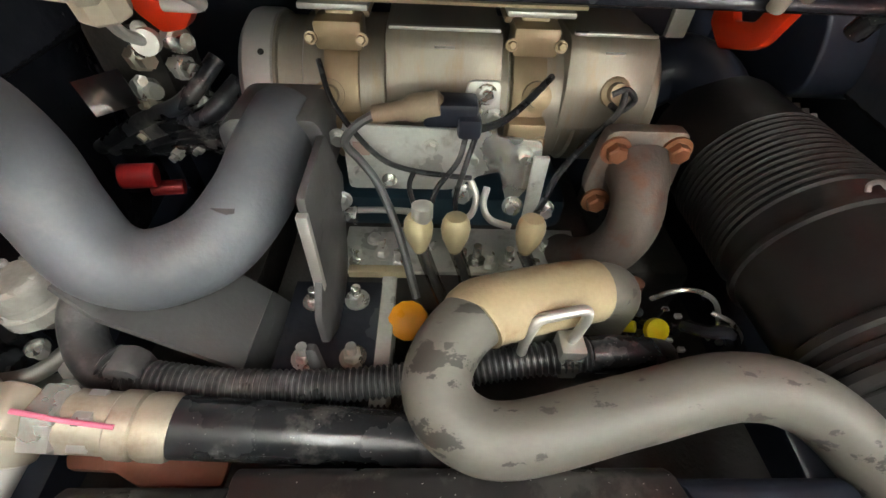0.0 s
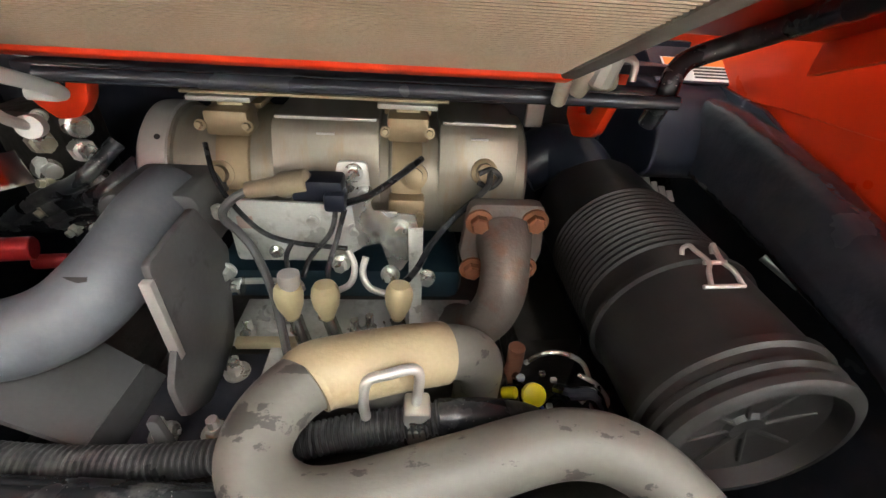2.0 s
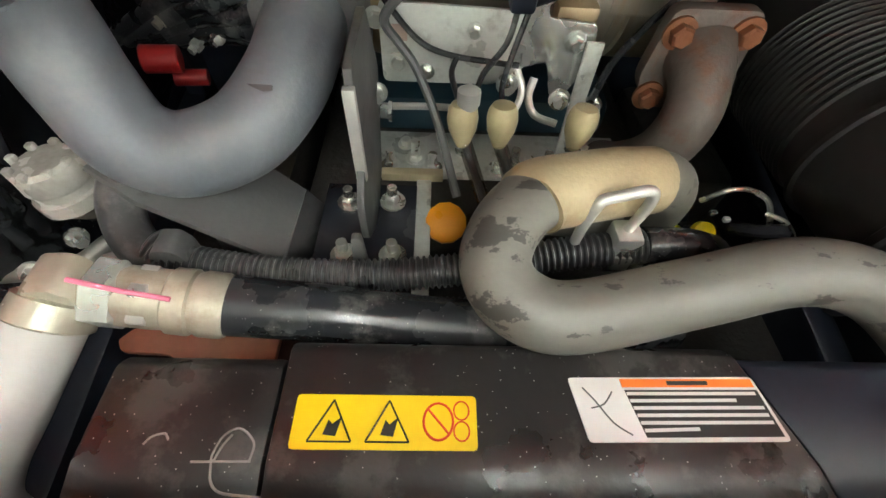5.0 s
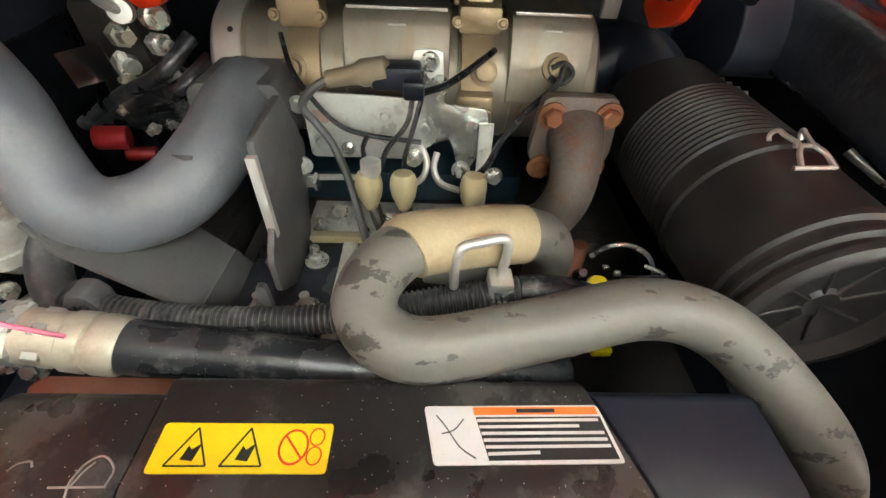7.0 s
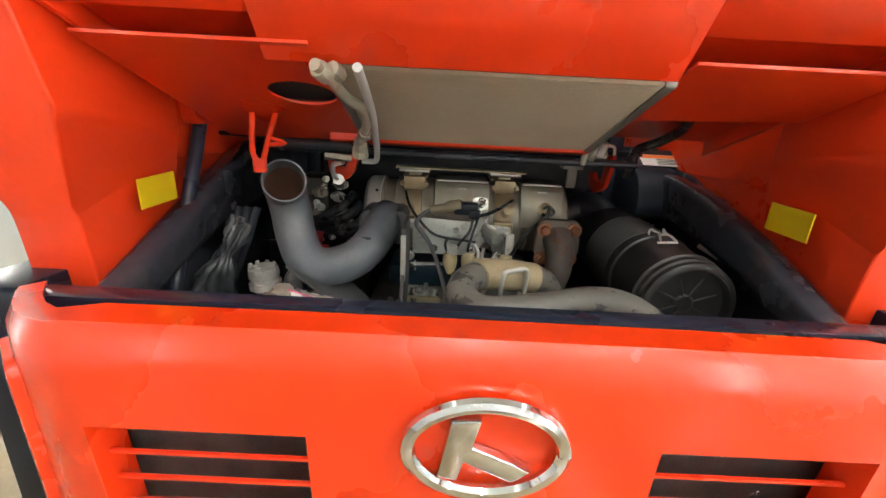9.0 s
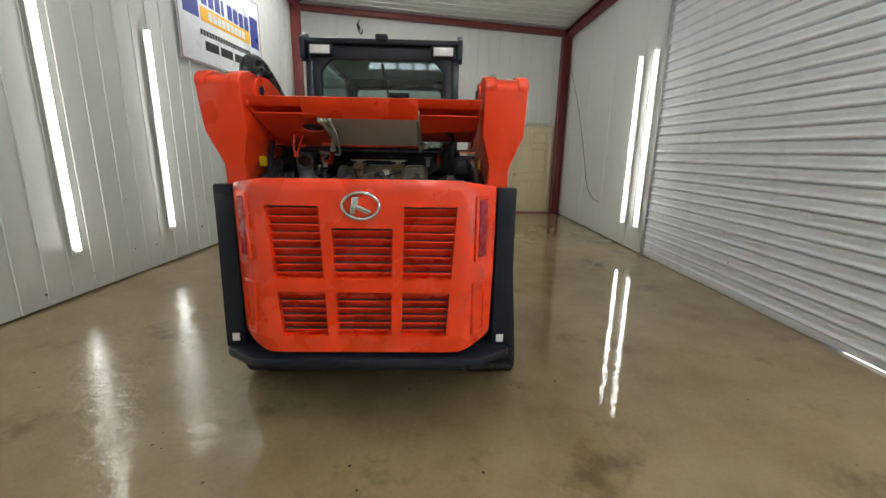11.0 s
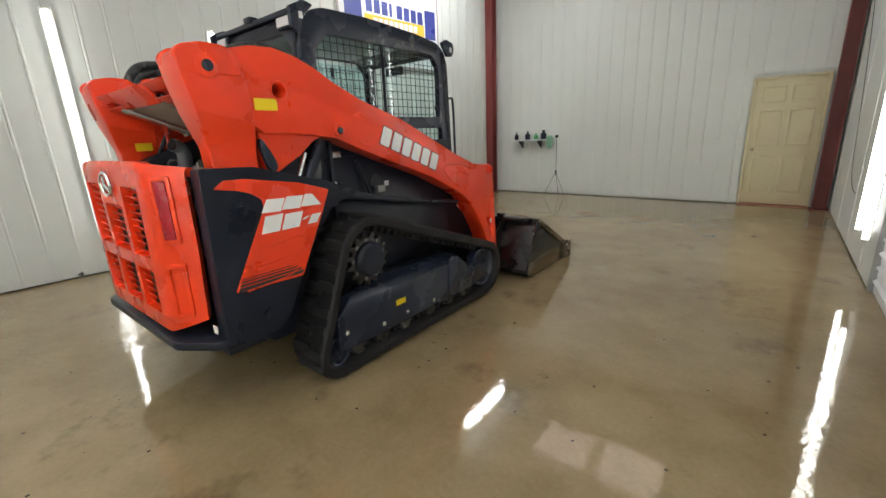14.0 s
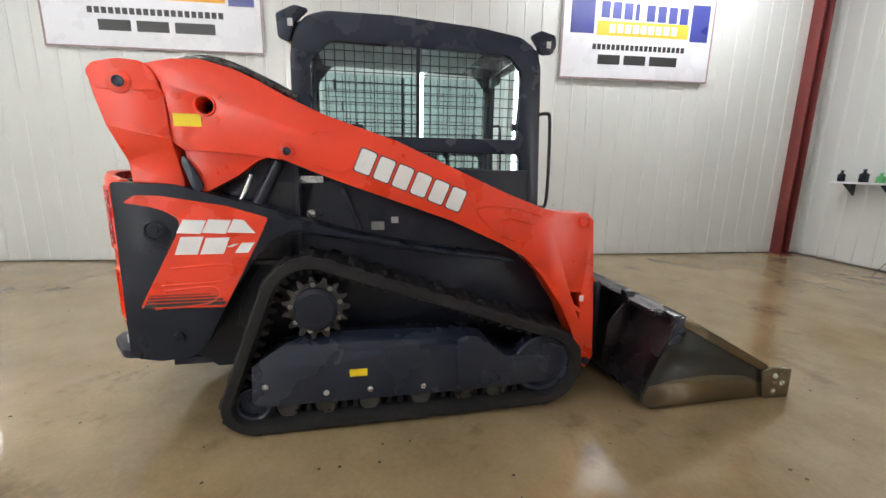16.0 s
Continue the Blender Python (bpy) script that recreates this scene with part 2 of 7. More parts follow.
BUCKET_WORN = mat("scoured_bucket_steel", (0.20, 0.165, 0.115), 0.16, 0.85, 0.25, 3.5, 90, 0.15, stain=(0.22, 0.115, 0.05), stain_amount=0.7, stain_scale=4)
GLASS = clear("window_glass", (0.87, 0.96, 0.96), 0.02, 0.97)
TINTED_GLASS = clear("tinted_rear_glass", (0.66, 0.76, 0.74), 0.02, 0.85)
CLEAR_PLASTIC = clear("clear_plastic", (0.85, 0.85, 0.82), 0.08, 0.8)

WALL_PAINT = mat("white_ribbed_metal", (0.61, 0.625, 0.605), 0.40, 0.0, 0.04, 1.3, 40, 0.05, 0.002, per_object=0.02, stain=(0.56, 0.55, 0.50), stain_amount=0.18, stain_scale=1.2, rough_var=0.08)
CEILING_PAINT = mat("white_ceiling_metal", (0.68, 0.70, 0.66), 0.4, 0, 0.05, 1.5, 40, 0.05, 0.002)
DOOR_PAINT = mat("grey_roller_slat", (0.74, 0.75, 0.785), 0.52, 0.0, 0.08, 2.5, 60, 0.08, 0.002, per_object=0.03, stain=(0.40, 0.40, 0.40), stain_amount=0.25, stain_scale=2.5)
MAROON = mat("maroon_primer_steel", (0.165, 0.028, 0.026), 0.5, 0, 0.15, 4, 90, 0.1)
LEAF_PAINT = mat("yellowed_door_paint", (0.58, 0.51, 0.33), 0.45, 0, 0.07, 3, 90, 0.06, stain=(0.40, 0.33, 0.20), stain_amount=0.3)
SIGN_WHITE = mat("sign_board", (0.74, 0.75, 0.79), 0.3, 0, 0.02, 3, 90, 0.02)
SIGN_BLUE = mat("sign_blue", (0.035, 0.045, 0.23), 0.35, 0, 0.05, 3, 90, 0.02)
SIGN_GOLD = mat("sign_gold", (0.85, 0.45, 0.04), 0.35, 0, 0.05, 3, 90, 0.02)
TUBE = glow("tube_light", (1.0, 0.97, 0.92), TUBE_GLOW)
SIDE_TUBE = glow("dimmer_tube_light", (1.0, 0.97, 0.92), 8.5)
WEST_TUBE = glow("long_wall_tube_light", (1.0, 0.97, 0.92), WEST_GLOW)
# Both rear glows are for unseen tubes added behind the view.
ADDED_REAR_TUBE = glow("added_rear_tube_light", (1.0, 0.97, 0.92), 32.0)
ADDED_REAR_WEST_TUBE = glow("added_rear_west_tube_light", (1.0, 0.97, 0.92), 13.0)
ADDED_CEILING_TUBE = glow("added_ceiling_tube_light", (0.98, 0.97, 0.94), ADDED_CEILING_GLOW)
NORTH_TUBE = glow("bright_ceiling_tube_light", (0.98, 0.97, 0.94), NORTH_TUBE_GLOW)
ADDED_DIM_TUBE = glow("added_dim_tube_light", (0.98, 0.97, 0.94), ADDED_DIM_GLOW)
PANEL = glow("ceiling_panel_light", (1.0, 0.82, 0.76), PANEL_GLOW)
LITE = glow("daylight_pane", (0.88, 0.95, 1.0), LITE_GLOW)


def wet_floor():
    """Brown concrete under a film of water: blotches and stains below, still and ruffled water on top."""
    m = bpy.data.materials.new("wet_brown_concrete")
    m.use_nodes = True
    n, l = m.node_tree.nodes, m.node_tree.links
    b = n["Principled BSDF"]
    tc = n.new("ShaderNodeTexCoord")

    def noise(scale, detail, rough=0.5):
        node = n.new("ShaderNodeTexNoise")
        node.inputs["Scale"].default_value, node.inputs["Detail"].default_value, node.inputs["Roughness"].default_value = scale, detail, rough
        l.new(tc.outputs["Object"], node.inputs["Vector"])
        return node.outputs["Fac"]

    def ranged(value, a, b_, lo, hi):
        node = n.new("ShaderNodeMapRange")
        for key, v in (("From Min", a), ("From Max", b_), ("To Min", lo), ("To Max", hi)):
            node.inputs[key].default_value = v
        l.new(value, node.inputs["Value"])
        return node.outputs["Result"]

    def calc(op, a, c):
        node = n.new("ShaderNodeMath")
        node.operation = op
        for k, v in enumerate((a, c)):
            if isinstance(v, float):
                node.inputs[k].default_value = v
            else:
                l.new(v, node.inputs[k])
        return node.outputs[0]

    def blend(fac, a, col):
        node = n.new("ShaderNodeMix")
        node.data_type = "RGBA"
        l.new(fac, node.inputs["Factor"])
        l.new(a, node.inputs["A"])
        node.inputs["B"].default_value = (*col, 1)
        return node.outputs["Result"]

    big, mid, grain = noise(0.5, 4), noise(2.2, 8, 0.62), noise(38, 5, 0.6)
    ramp = n.new("ShaderNodeValToRGB")
    e = ramp.color_ramp.elements
    e[0].position, e[0].color = 0.30, (0.180, 0.127, 0.062, 1)
    e[1].position, e[1].color = 0.70, (0.365, 0.282, 0.162, 1)
    l.new(calc("ADD", calc("MULTIPLY", big, 0.40), calc("ADD", calc("MULTIPLY", mid, 0.42), calc("MULTIPLY", grain, 0.18))), ramp.inputs["Fac"])
    colour = blend(ranged(noise(1.3, 9, 0.68), 0.57, 0.68, 0.0, 0.6), ramp.outputs["Color"], (0.078, 0.056, 0.030))
    colour = blend(ranged(noise(0.9, 6, 0.6), 0.58, 0.72, 0.0, 0.45), colour, (0.33, 0.265, 0.165))
    vo = n.new("ShaderNodeTexVoronoi")
    vo.inputs["Scale"].default_value = 16
    l.new(tc.outputs["Object"], vo.inputs["Vector"])
    sep = n.new("ShaderNodeSeparateColor")
    l.new(vo.outputs["Color"], sep.inputs["Color"])
    speck = calc("MULTIPLY", calc("LESS_THAN", vo.outputs["Distance"], 0.13), calc("LESS_THAN", sep.outputs["Red"], 0.07))
    colour = blend(speck, colour, (0.05, 0.04, 0.028))
    l.new(colour, b.inputs["Base Color"])
    # still water in the low places, a thin ruffled film elsewhere
    place = n.new("ShaderNodeSeparateXYZ")
    l.new(tc.outputs["Object"], place.inputs["Vector"])
    drier = ranged(place.outputs["X"], -0.1, -1.3, 0.0, 1.0)  # the floor dries towards the long wall
    film = ranged(calc("ADD", noise(0.8, 5, 0.6), calc("MULTIPLY", drier, 0.36)), 0.60, 0.84, 0.0, 1.0)
    l.new(ranged(film, 0.0, 1.0, 0.010, 0.19), b.inputs["Roughness"])
    b.inputs["IOR"].default_value = 1.58
    ripple = calc("MULTIPLY", noise(13, 3), calc("ADD", calc("MULTIPLY", film, 0.0026), 0.0007))
    ripple = calc("ADD", ripple, calc("MULTIPLY", noise(46, 3), 0.00020))
    grit = calc("MULTIPLY", grain, calc("MULTIPLY", film, 0.0006))
    bp = n.new("ShaderNodeBump")
    bp.inputs["Strength"].default_value, bp.inputs["Distance"].default_value = 1.0, 1.0
    l.new(calc("ADD", ripple, grit), bp.inputs["Height"])
    l.new(bp.outputs["Normal"], b.inputs["Normal"])
    return m


FLOOR = wet_floor()


# ---- mesh helpers ----
def part(name, bm, material, parent=None, label="", smooth=True):
    me = bpy.data.meshes.new(name)
    bmesh.ops.recalc_face_normals(bm, faces=bm.faces)
    if smooth:
        for f in bm.faces:
            f.smooth = True
        for e in bm.edges:
            e.smooth = e.calc_face_angle(3.2) < radians(35)
    bm.to_mesh(me)
    bm.free()
    me.materials.append(material)
    ob = new(name, me)
    ob.parent = parent
    if label:
        tagged(ob, label)
    return ob


def soften(bm, width, segments=2, sharp=30):
    edges = [e for e in bm.edges if len(e.link_faces) == 2 and e.calc_face_angle() > radians(sharp)]
    if edges and width:
        bmesh.ops.bevel(bm, geom=edges, offset=width, segments=segments, affect="EDGES", profile=0.5, clamp_overlap=True)
    return bm


def place3(axis, u, v, w):
    return {"x": (w, u, v), "y": (u, w, v), "z": (u, v, w)}[axis]


def prism(outline, axis, a, b, bevel=0.0, bm=None, segments=2):
    """A straight-sided solid: an outline in the plane across the axis, from a to b. x: (y, z); y: (x, z); z: (x, y)."""
    own = bmesh.new()
    lo = [own.verts.new(place3(axis, u, v, a)) for u, v in outline]
    hi = [own.verts.new(place3(axis, u, v, b)) for u, v in outline]
    own.faces.new(lo)
    own.faces.new(hi)
    k = len(lo)
    for i in range(k):
        own.faces.new((lo[i], lo[(i + 1) % k], hi[(i + 1) % k], hi[i]))
    bmesh.ops.recalc_face_normals(own, faces=own.faces)
    soften(own, bevel, segments)
    return merge(bm, own)


def merge(bm, own):
    if bm is None:
        return own
    me = bpy.data.meshes.new("scratch")
    own.to_mesh(me)
    own.free()
    bm.from_mesh(me)
    bpy.data.meshes.remove(me)
    return bm


def box(x0, x1, y0, y1, z0, z1, bevel=0.0, bm=None, segments=2):
    return prism([(x0, y0), (x1, y0), (x1, y1), (x0, y1)], "z", z0, z1, bevel, bm, segments)


def plate(outline, holes, axis, a, b, bevel=0.0, bm=None):
    """A flat sheet with holes through it."""
    own = bmesh.new()
    edges = []
    for ring in (outline, *holes):
        vs = [own.verts.new(place3(axis, u, v, a)) for u, v in ring]
        edges += [own.edges.new((vs[i], vs[(i + 1) % len(vs)])) for i in range(len(vs))]
    bmesh.ops.triangle_fill(own, edges=edges, use_beauty=True, use_dissolve=False)
    bmesh.ops.dissolve_limit(own, angle_limit=0.01, verts=own.verts, edges=own.edges)
    out = bmesh.ops.extrude_face_region(own, geom=list(own.faces))
    shift = Vector(place3(axis, 0, 0, b - a))
    bmesh.ops.translate(own, vec=shift, verts=[v for v in out["geom"] if isinstance(v, bmesh.types.BMVert)])
    bmesh.ops.recalc_face_normals(own, faces=own.faces)
    soften(own, bevel, 2)
    return merge(bm, own)


def rounded(points, r, n=4):
    out = []
    k = len(points)
    for i in range(k):
        p, a, c = (Vector(points[j % k]) for j in (i, i - 1, i + 1))
        da, dc = a - p, c - p
        q = min(r, da.length * 0.45, dc.length * 0.45)
        s, e = p + da.normalized() * q, p + dc.normalized() * q
        for j in range(n + 1):
            t = j / n
            out.append(tuple((1 - t) ** 2 * s + 2 * t * (1 - t) * p + t * t * e))
    return out


def ring_pts(cx, cy, r, n=20, ry=None):
    return [(cx + r * math.cos(2 * math.pi * i / n), cy + (ry or r) * math.sin(2 * math.pi * i / n)) for i in range(n)]


def smooth_path(points, steps=6):
    """A curve through the points."""
    pts = [Vector(p) for p in points]
    if len(pts) < 3:
        return pts
    ext = [2 * pts[0] - pts[1]] + pts + [2 * pts[-1] - pts[-2]]
    out = []
    for i in range(1, len(ext) - 2):
        p0, p1, p2, p3 = ext[i - 1:i + 3]
        for j in range(steps):
            t = j / steps
            out.append(0.5 * (2 * p1 + (p2 - p0) * t + (2 * p0 - 5 * p1 + 4 * p2 - p3) * t * t + (3 * p1 - p0 - 3 * p2 + p3) * t ** 3))
    out.append(pts[-1])
    return out


def tube(points, r, sides=14, steps=6, bm=None, cap=True, radius=None, straight=False):
    """A round bar or hose along a curve; radius(i, n) may vary it."""
    own = bm or bmesh.new()
    path = [Vector(p) for p in points] if straight else smooth_path(points, steps)
    n = len(path)
    rings, up = [], None
    for i, p in enumerate(path):
        d = (path[min(i + 1, n - 1)] - path[max(i - 1, 0)]).normalized()
        if up is None:
            up = d.orthogonal().normalized()
        up = (up - d * up.dot(d)).normalized()
        side = d.cross(up)
        rr = radius(i, n) if radius else r
        rings.append([own.verts.new(p + rr * (math.cos(2 * math.pi * k / sides) * up + math.sin(2 * math.pi * k / sides) * side)) for k in range(sides)])
    for i in range(n - 1):
        for k in range(sides):
            own.faces.new((rings[i][k], rings[i][(k + 1) % sides], rings[i + 1][(k + 1) % sides], rings[i + 1][k]))
    if cap:
        own.faces.new(rings[0][::-1])
        own.faces.new(rings[-1])
    return own


def lathe(profile, origin, direction, sides=28, bm=None):
    """A turned body: (along, radius) pairs on an axis from origin."""
    own = bm or bmesh.new()
    d = Vector(direction).normalized()
    up = d.orthogonal().normalized()
    side = d.cross(up)
    o = Vector(origin)
    rings = [[own.verts.new(o + d * a + max(r, 1e-4) * (math.cos(2 * math.pi * k / sides) * up + math.sin(2 * math.pi * k / sides) * side)) for k in range(sides)] for a, r in profile]
    for i in range(len(rings) - 1):
        for k in range(sides):
            own.faces.new((rings[i][k], rings[i][(k + 1) % sides], rings[i + 1][(k + 1) % sides], rings[i + 1][k]))
    own.faces.new(rings[0][::-1])
    own.faces.new(rings[-1])
    return own


def rod(p, q, r, sides=14, bm=None):
    p, q = Vector(p), Vector(q)
    return lathe([(0, r * 0.9), (r * 0.1, r), ((q - p).length - r * 0.1, r), ((q - p).length, r * 0.9)], p, q - p, sides, bm)


def bolt(p, direction, r=0.009, h=0.008, bm=None):
    """A hexagon head on a washer."""
    own = lathe([(0, r * 1.45), (h * 0.25, r * 1.45)], p, direction, 16, bm)
    d = Vector(direction).normalized()
    lathe([(h * 0.25, r), (h * 0.85, r), (h, r * 0.8)], Vector(p), d, 6, own)
    return own


def sheet(corners, thick, bm=None):
    """A flat plate through four or more corners in space."""
    own = bm or bmesh.new()
    cs = [Vector(c) for c in corners]
    nrm = (cs[1] - cs[0]).cross(cs[2] - cs[0]).normalized() * thick / 2
    a = [own.verts.new(c - nrm) for c in cs]
    b = [own.verts.new(c + nrm) for c in cs]
    own.faces.new(a[::-1])
    own.faces.new(b)
    k = len(cs)
    for i in range(k):
        own.faces.new((a[i], a[(i + 1) % k], b[(i + 1) % k], b[i]))
    return own


def empty(name, label, category, group="", kind=""):
    return tagged(new(name), label, category, group, kind)


# ---- the shop: floor, walls, ceiling ----
SOUTH, NORTH, EAST = -5.4, 8.3, 3.40


def west_x(y):
    return -3.25 + 0.07 * y


def ceiling_z(x):
    return 4.34 - 0.068 * x


bm = box(-5.5, 4.6, SOUTH - 0.3, NORTH + 0.3, -0.2, 0.0)
tagged(part("floor", bm, FLOOR, smooth=False), "wet brown concrete floor with puddles and stains", "floor", kind="structure")

bm = bmesh.new()
cz = [(-4.4, ceiling_z(-4.4)), (4.2, ceiling_z(4.2))]
prism([cz[0], cz[1], (cz[1][0], cz[1][1] + 0.12), (cz[0][0], cz[0][1] + 0.12)], "y", SOUTH - 0.3, NORTH + 0.3, 0, bm)
for i in range(46):
    y = SOUTH + 0.3 * i + 0.15
    prism([(-4.3, ceiling_z(-4.3) - 0.012), (4.1, ceiling_z(4.1) - 0.012), (4.1, ceiling_z(4.1) + 0.01), (-4.3, ceiling_z(-4.3) + 0.01)], "y", y - 0.025, y + 0.025, 0, bm)
tagged(part("ceiling", bm, CEILING_PAINT, smooth=False), "sloping white ribbed metal ceiling", "ceiling", kind="structure")


def ribbed_panel(width, height, flute=0.25):
    """One sheet of wall cladding: four flat flutes parted by narrow ribs. Runs along +x, faces -y."""
    n = max(1, round(width / flute))
    pitch = width / n
    line = [(0.0, 0.0)]
    for i in range(n):
        c = pitch * (i + 0.5)
        line += [(c - 0.024, 0), (c - 0.018, 0.0025), (c - 0.011, 0.0025), (c - 0.007, -0.007), (c + 0.007, -0.007), (c + 0.014, 0)]
    line.append((width, 0.0))
    bm = bmesh.new()
    lo = [bm.verts.new((x, y, 0)) for x, y in line]
    hi = [bm.verts.new((x, y, height)) for x, y in line]
    for i in range(len(line) - 1):
        bm.faces.new((lo[i], lo[i + 1], hi[i + 1], hi[i]))
    me = bpy.data.meshes.new("wall_panel")
    bm.to_mesh(me)
    bm.free()
    me.materials.append(WALL_PAINT)
    return me


def clad(wall, start, along, length, z0, z1, panel=1.0, flute=0.25):
    """Cladding sheets side by side on a wall; along: turn about z in degrees, the sheets face to its right."""
    n = max(1, round(length / panel))
    me = ribbed_panel(length / n, z1 - z0, flute)
    d = Vector((math.cos(radians(along)), math.sin(radians(along)), 0))
    for i in range(n):
        ob = new("wall_panel", me)
        ob.parent = wall
        ob.matrix_basis = Matrix.Translation(Vector(start) + d * (length / n * i) + Vector((0, 0, z0))) @ pose(0, 0, 0, 0, 0, along)


# north wall
wall_n = tagged(part("wall_north", box(-4.2, 4.0, NORTH + 0.05, NORTH + 0.2, 0, 4.8), WALL_PAINT), "white ribbed metal end wall", "wall", kind="structure")
clad(wall_n, (-2.68, NORTH, 0), 0, 4.86, 0.02, 4.5)
clad(wall_n, (2.18, NORTH, 0), 0, 1.0, 2.12, 4.3, 1.0)
clad(wall_n, (3.18, NORTH, 0), 0, 0.24, 0.02, 4.3, 0.3)
# west wall, a few degrees out of square
bm = bmesh.new()
prism([(west_x(SOUTH) - 0.06, SOUTH - 0.2), (west_x(NORTH) - 0.06, NORTH + 0.2), (west_x(NORTH) - 0.25, NORTH + 0.2), (west_x(SOUTH) - 0.25, SOUTH - 0.2)], "z", 0, 4.9, 0, bm)
wall_w = tagged(part("wall_west", bm, WALL_PAINT), "white ribbed metal side wall with scuffs", "wall", kind="structure")
west_turn = 90 - math.degrees(math.atan(0.07))
clad(wall_w, (west_x(SOUTH), SOUTH, 0), west_turn, (NORTH - SOUTH) * math.hypot(1, 0.07), 0.02, 4.7)
# east wall with the opening of the roller door
DOOR_Y0, DOOR_Y1, DOOR_TOP = -0.72, 4.03, 4.0
bm = box(EAST + 0.05, EAST + 0.22, DOOR_Y1, NORTH + 0.2, 0, 4.7)
box(EAST + 0.05, EAST + 0.22, SOUTH - 0.2, DOOR_Y0, 0, 4.7, bm=bm)
box(EAST + 0.05, EAST + 0.22, DOOR_Y0, DOOR_Y1, DOOR_TOP, 4.7, bm=bm)
wall_e = tagged(part("wall_east", bm, WALL_PAINT), "white ribbed metal wall round the roller door", "wall", kind="structure")
clad(wall_e, (EAST, NORTH, 0), -90, NORTH - DOOR_Y1 - 0.06, 0.02, 4.25, 1.0, 1.0)
clad(wall_e, (EAST, DOOR_Y1 - 0.06, 0), -90, DOOR_Y1 - DOOR_Y0 - 0.06, DOOR_TOP, 4.25)
clad(wall_e, (EAST, DOOR_Y0 - 0.06, 0), -90, DOOR_Y0 - SOUTH - 0.06, 0.02, 4.25)
# south wall behind, with a sectional door that has a row of lites
bm = plate([(-4.4, 0), (4.2, 0), (4.2, 4.8), (-4.4, 4.8)], [[(-1.0 + 0.31 * i, 3.06), (-0.76 + 0.31 * i, 3.06), (-0.76 + 0.31 * i, 3.18), (-1.0 + 0.31 * i, 3.18)] for i in range(5)], "y", SOUTH - 0.2, SOUTH)
tagged(part("wall_south", bm, WALL_PAINT, smooth=False), "plain white end wall with five small lites", "wall", kind="structure")
for i in range(5):
    tagged(part("window_pane", box(-1.0 + 0.31 * i, -0.76 + 0.31 * i, SOUTH - 0.06, SOUTH - 0.04, 3.06, 3.18), LITE), "small daylit pane in the end wall", "window", "end wall lites", "structure")


def steel_column(name, x, y, turn, height, label):
    """An H section on a base plate."""
    bm = bmesh.new()
    box(-0.10, 0.10, -0.085, -0.073, 0, height, 0.002, bm)
    box(-0.10, 0.10, 0.073, 0.085, 0, height, 0.002, bm)
    box(-0.005, 0.005, -0.073, 0.073, 0, height, 0, bm)
    box(-0.14, 0.14, -0.12, 0.12, 0, 0.014, 0.002, bm)
    ob = tagged(part(name, bm, MAROON), label, "column", kind="structure")
    ob.matrix_basis = pose(x, y, 0, 0, 0, turn)
    return ob


steel_column("column_1", -2.625, NORTH - 0.36, 0, 4.46, "maroon steel column in the room corner")
steel_column("column_2", EAST - 0.12, NORTH - 0.14, 90, 4.08, "maroon steel column beside the door")


def beam(name, a, b, depth, width, label):
    a, b = Vector(a), Vector(b)
    d = (b - a).normalized()
    side = d.cross(Vector((0, 0, 1))).normalized()
    up = side.cross(d)
    bm = bmesh.new()
    for s0, s1, u0, u1 in ((-0.5, 0.5, -1, -0.92), (-0.5, 0.5, -0.08, 0), (-0.05, 0.05, -0.92, -0.08)):
        vs = [[bm.verts.new(p + side * s * width + up * u * depth) for s, u in ((s0, u0), (s1, u0), (s1, u1), (s0, u1))] for p in (a, b)]
        bm.faces.new(vs[0][::-1])
        bm.faces.new(vs[1])
        for i in range(4):
            bm.faces.new((vs[0][i], vs[0][(i + 1) % 4], vs[1][(i + 1) % 4], vs[1][i]))
    return tagged(part(name, bm, MAROON), label, "beam", kind="structure")


beam("beam_1", (-2.75, NORTH - 0.14, ceiling_z(-2.75) - 0.04), (EAST - 0.05, NORTH - 0.14, ceiling_z(EAST - 0.05) - 0.04), 0.115, 0.12, "maroon steel rafter along the end wall")
beam("beam_2", (EAST - 0.10, SOUTH, ceiling_z(EAST) - 0.035), (EAST - 0.10, NORTH - 0.25, ceiling_z(EAST) - 0.035), 0.14, 0.14, "maroon steel eave strut over the roller door")
beam("beam_3", (west_x(SOUTH) + 0.15, SOUTH, ceiling_z(-3.2) - 0.05), (west_x(NORTH) + 0.15, NORTH - 0.35, ceiling_z(-2.6) - 0.05), 0.14, 0.14, "maroon steel eave strut on the long wall")

# roller door: interlocking curved slats
door = empty("door_1", "closed grey steel roller door, dented, with wet bottom bar", "roller door", kind="structure")
SLAT = 0.116
line = [(-0.004, 0.0), (0.002, 0.003), (0.013, 0.010), (0.018, 0.020), (0.017, 0.030), (0.010, 0.039), (0.006, 0.046), (0.006, 0.060), (0.008, 0.080), (0.008, 0.100), (0.004, 0.111), (-0.004, 0.116)]
bm = bmesh.new()
cols = []
for y in (DOOR_Y0, DOOR_Y1):
    cols.append([bm.verts.new((-1.75 * x, y, z)) for x, z in line])
for i in range(len(line) - 1):
    bm.faces.new((cols[0][i], cols[1][i], cols[1][i + 1], cols[0][i + 1]))
for f in bm.faces:
    f.smooth = True
slat_mesh = bpy.data.meshes.new("slat")
bm.to_mesh(slat_mesh)
bm.free()
slat_mesh.materials.append(DOOR_PAINT)
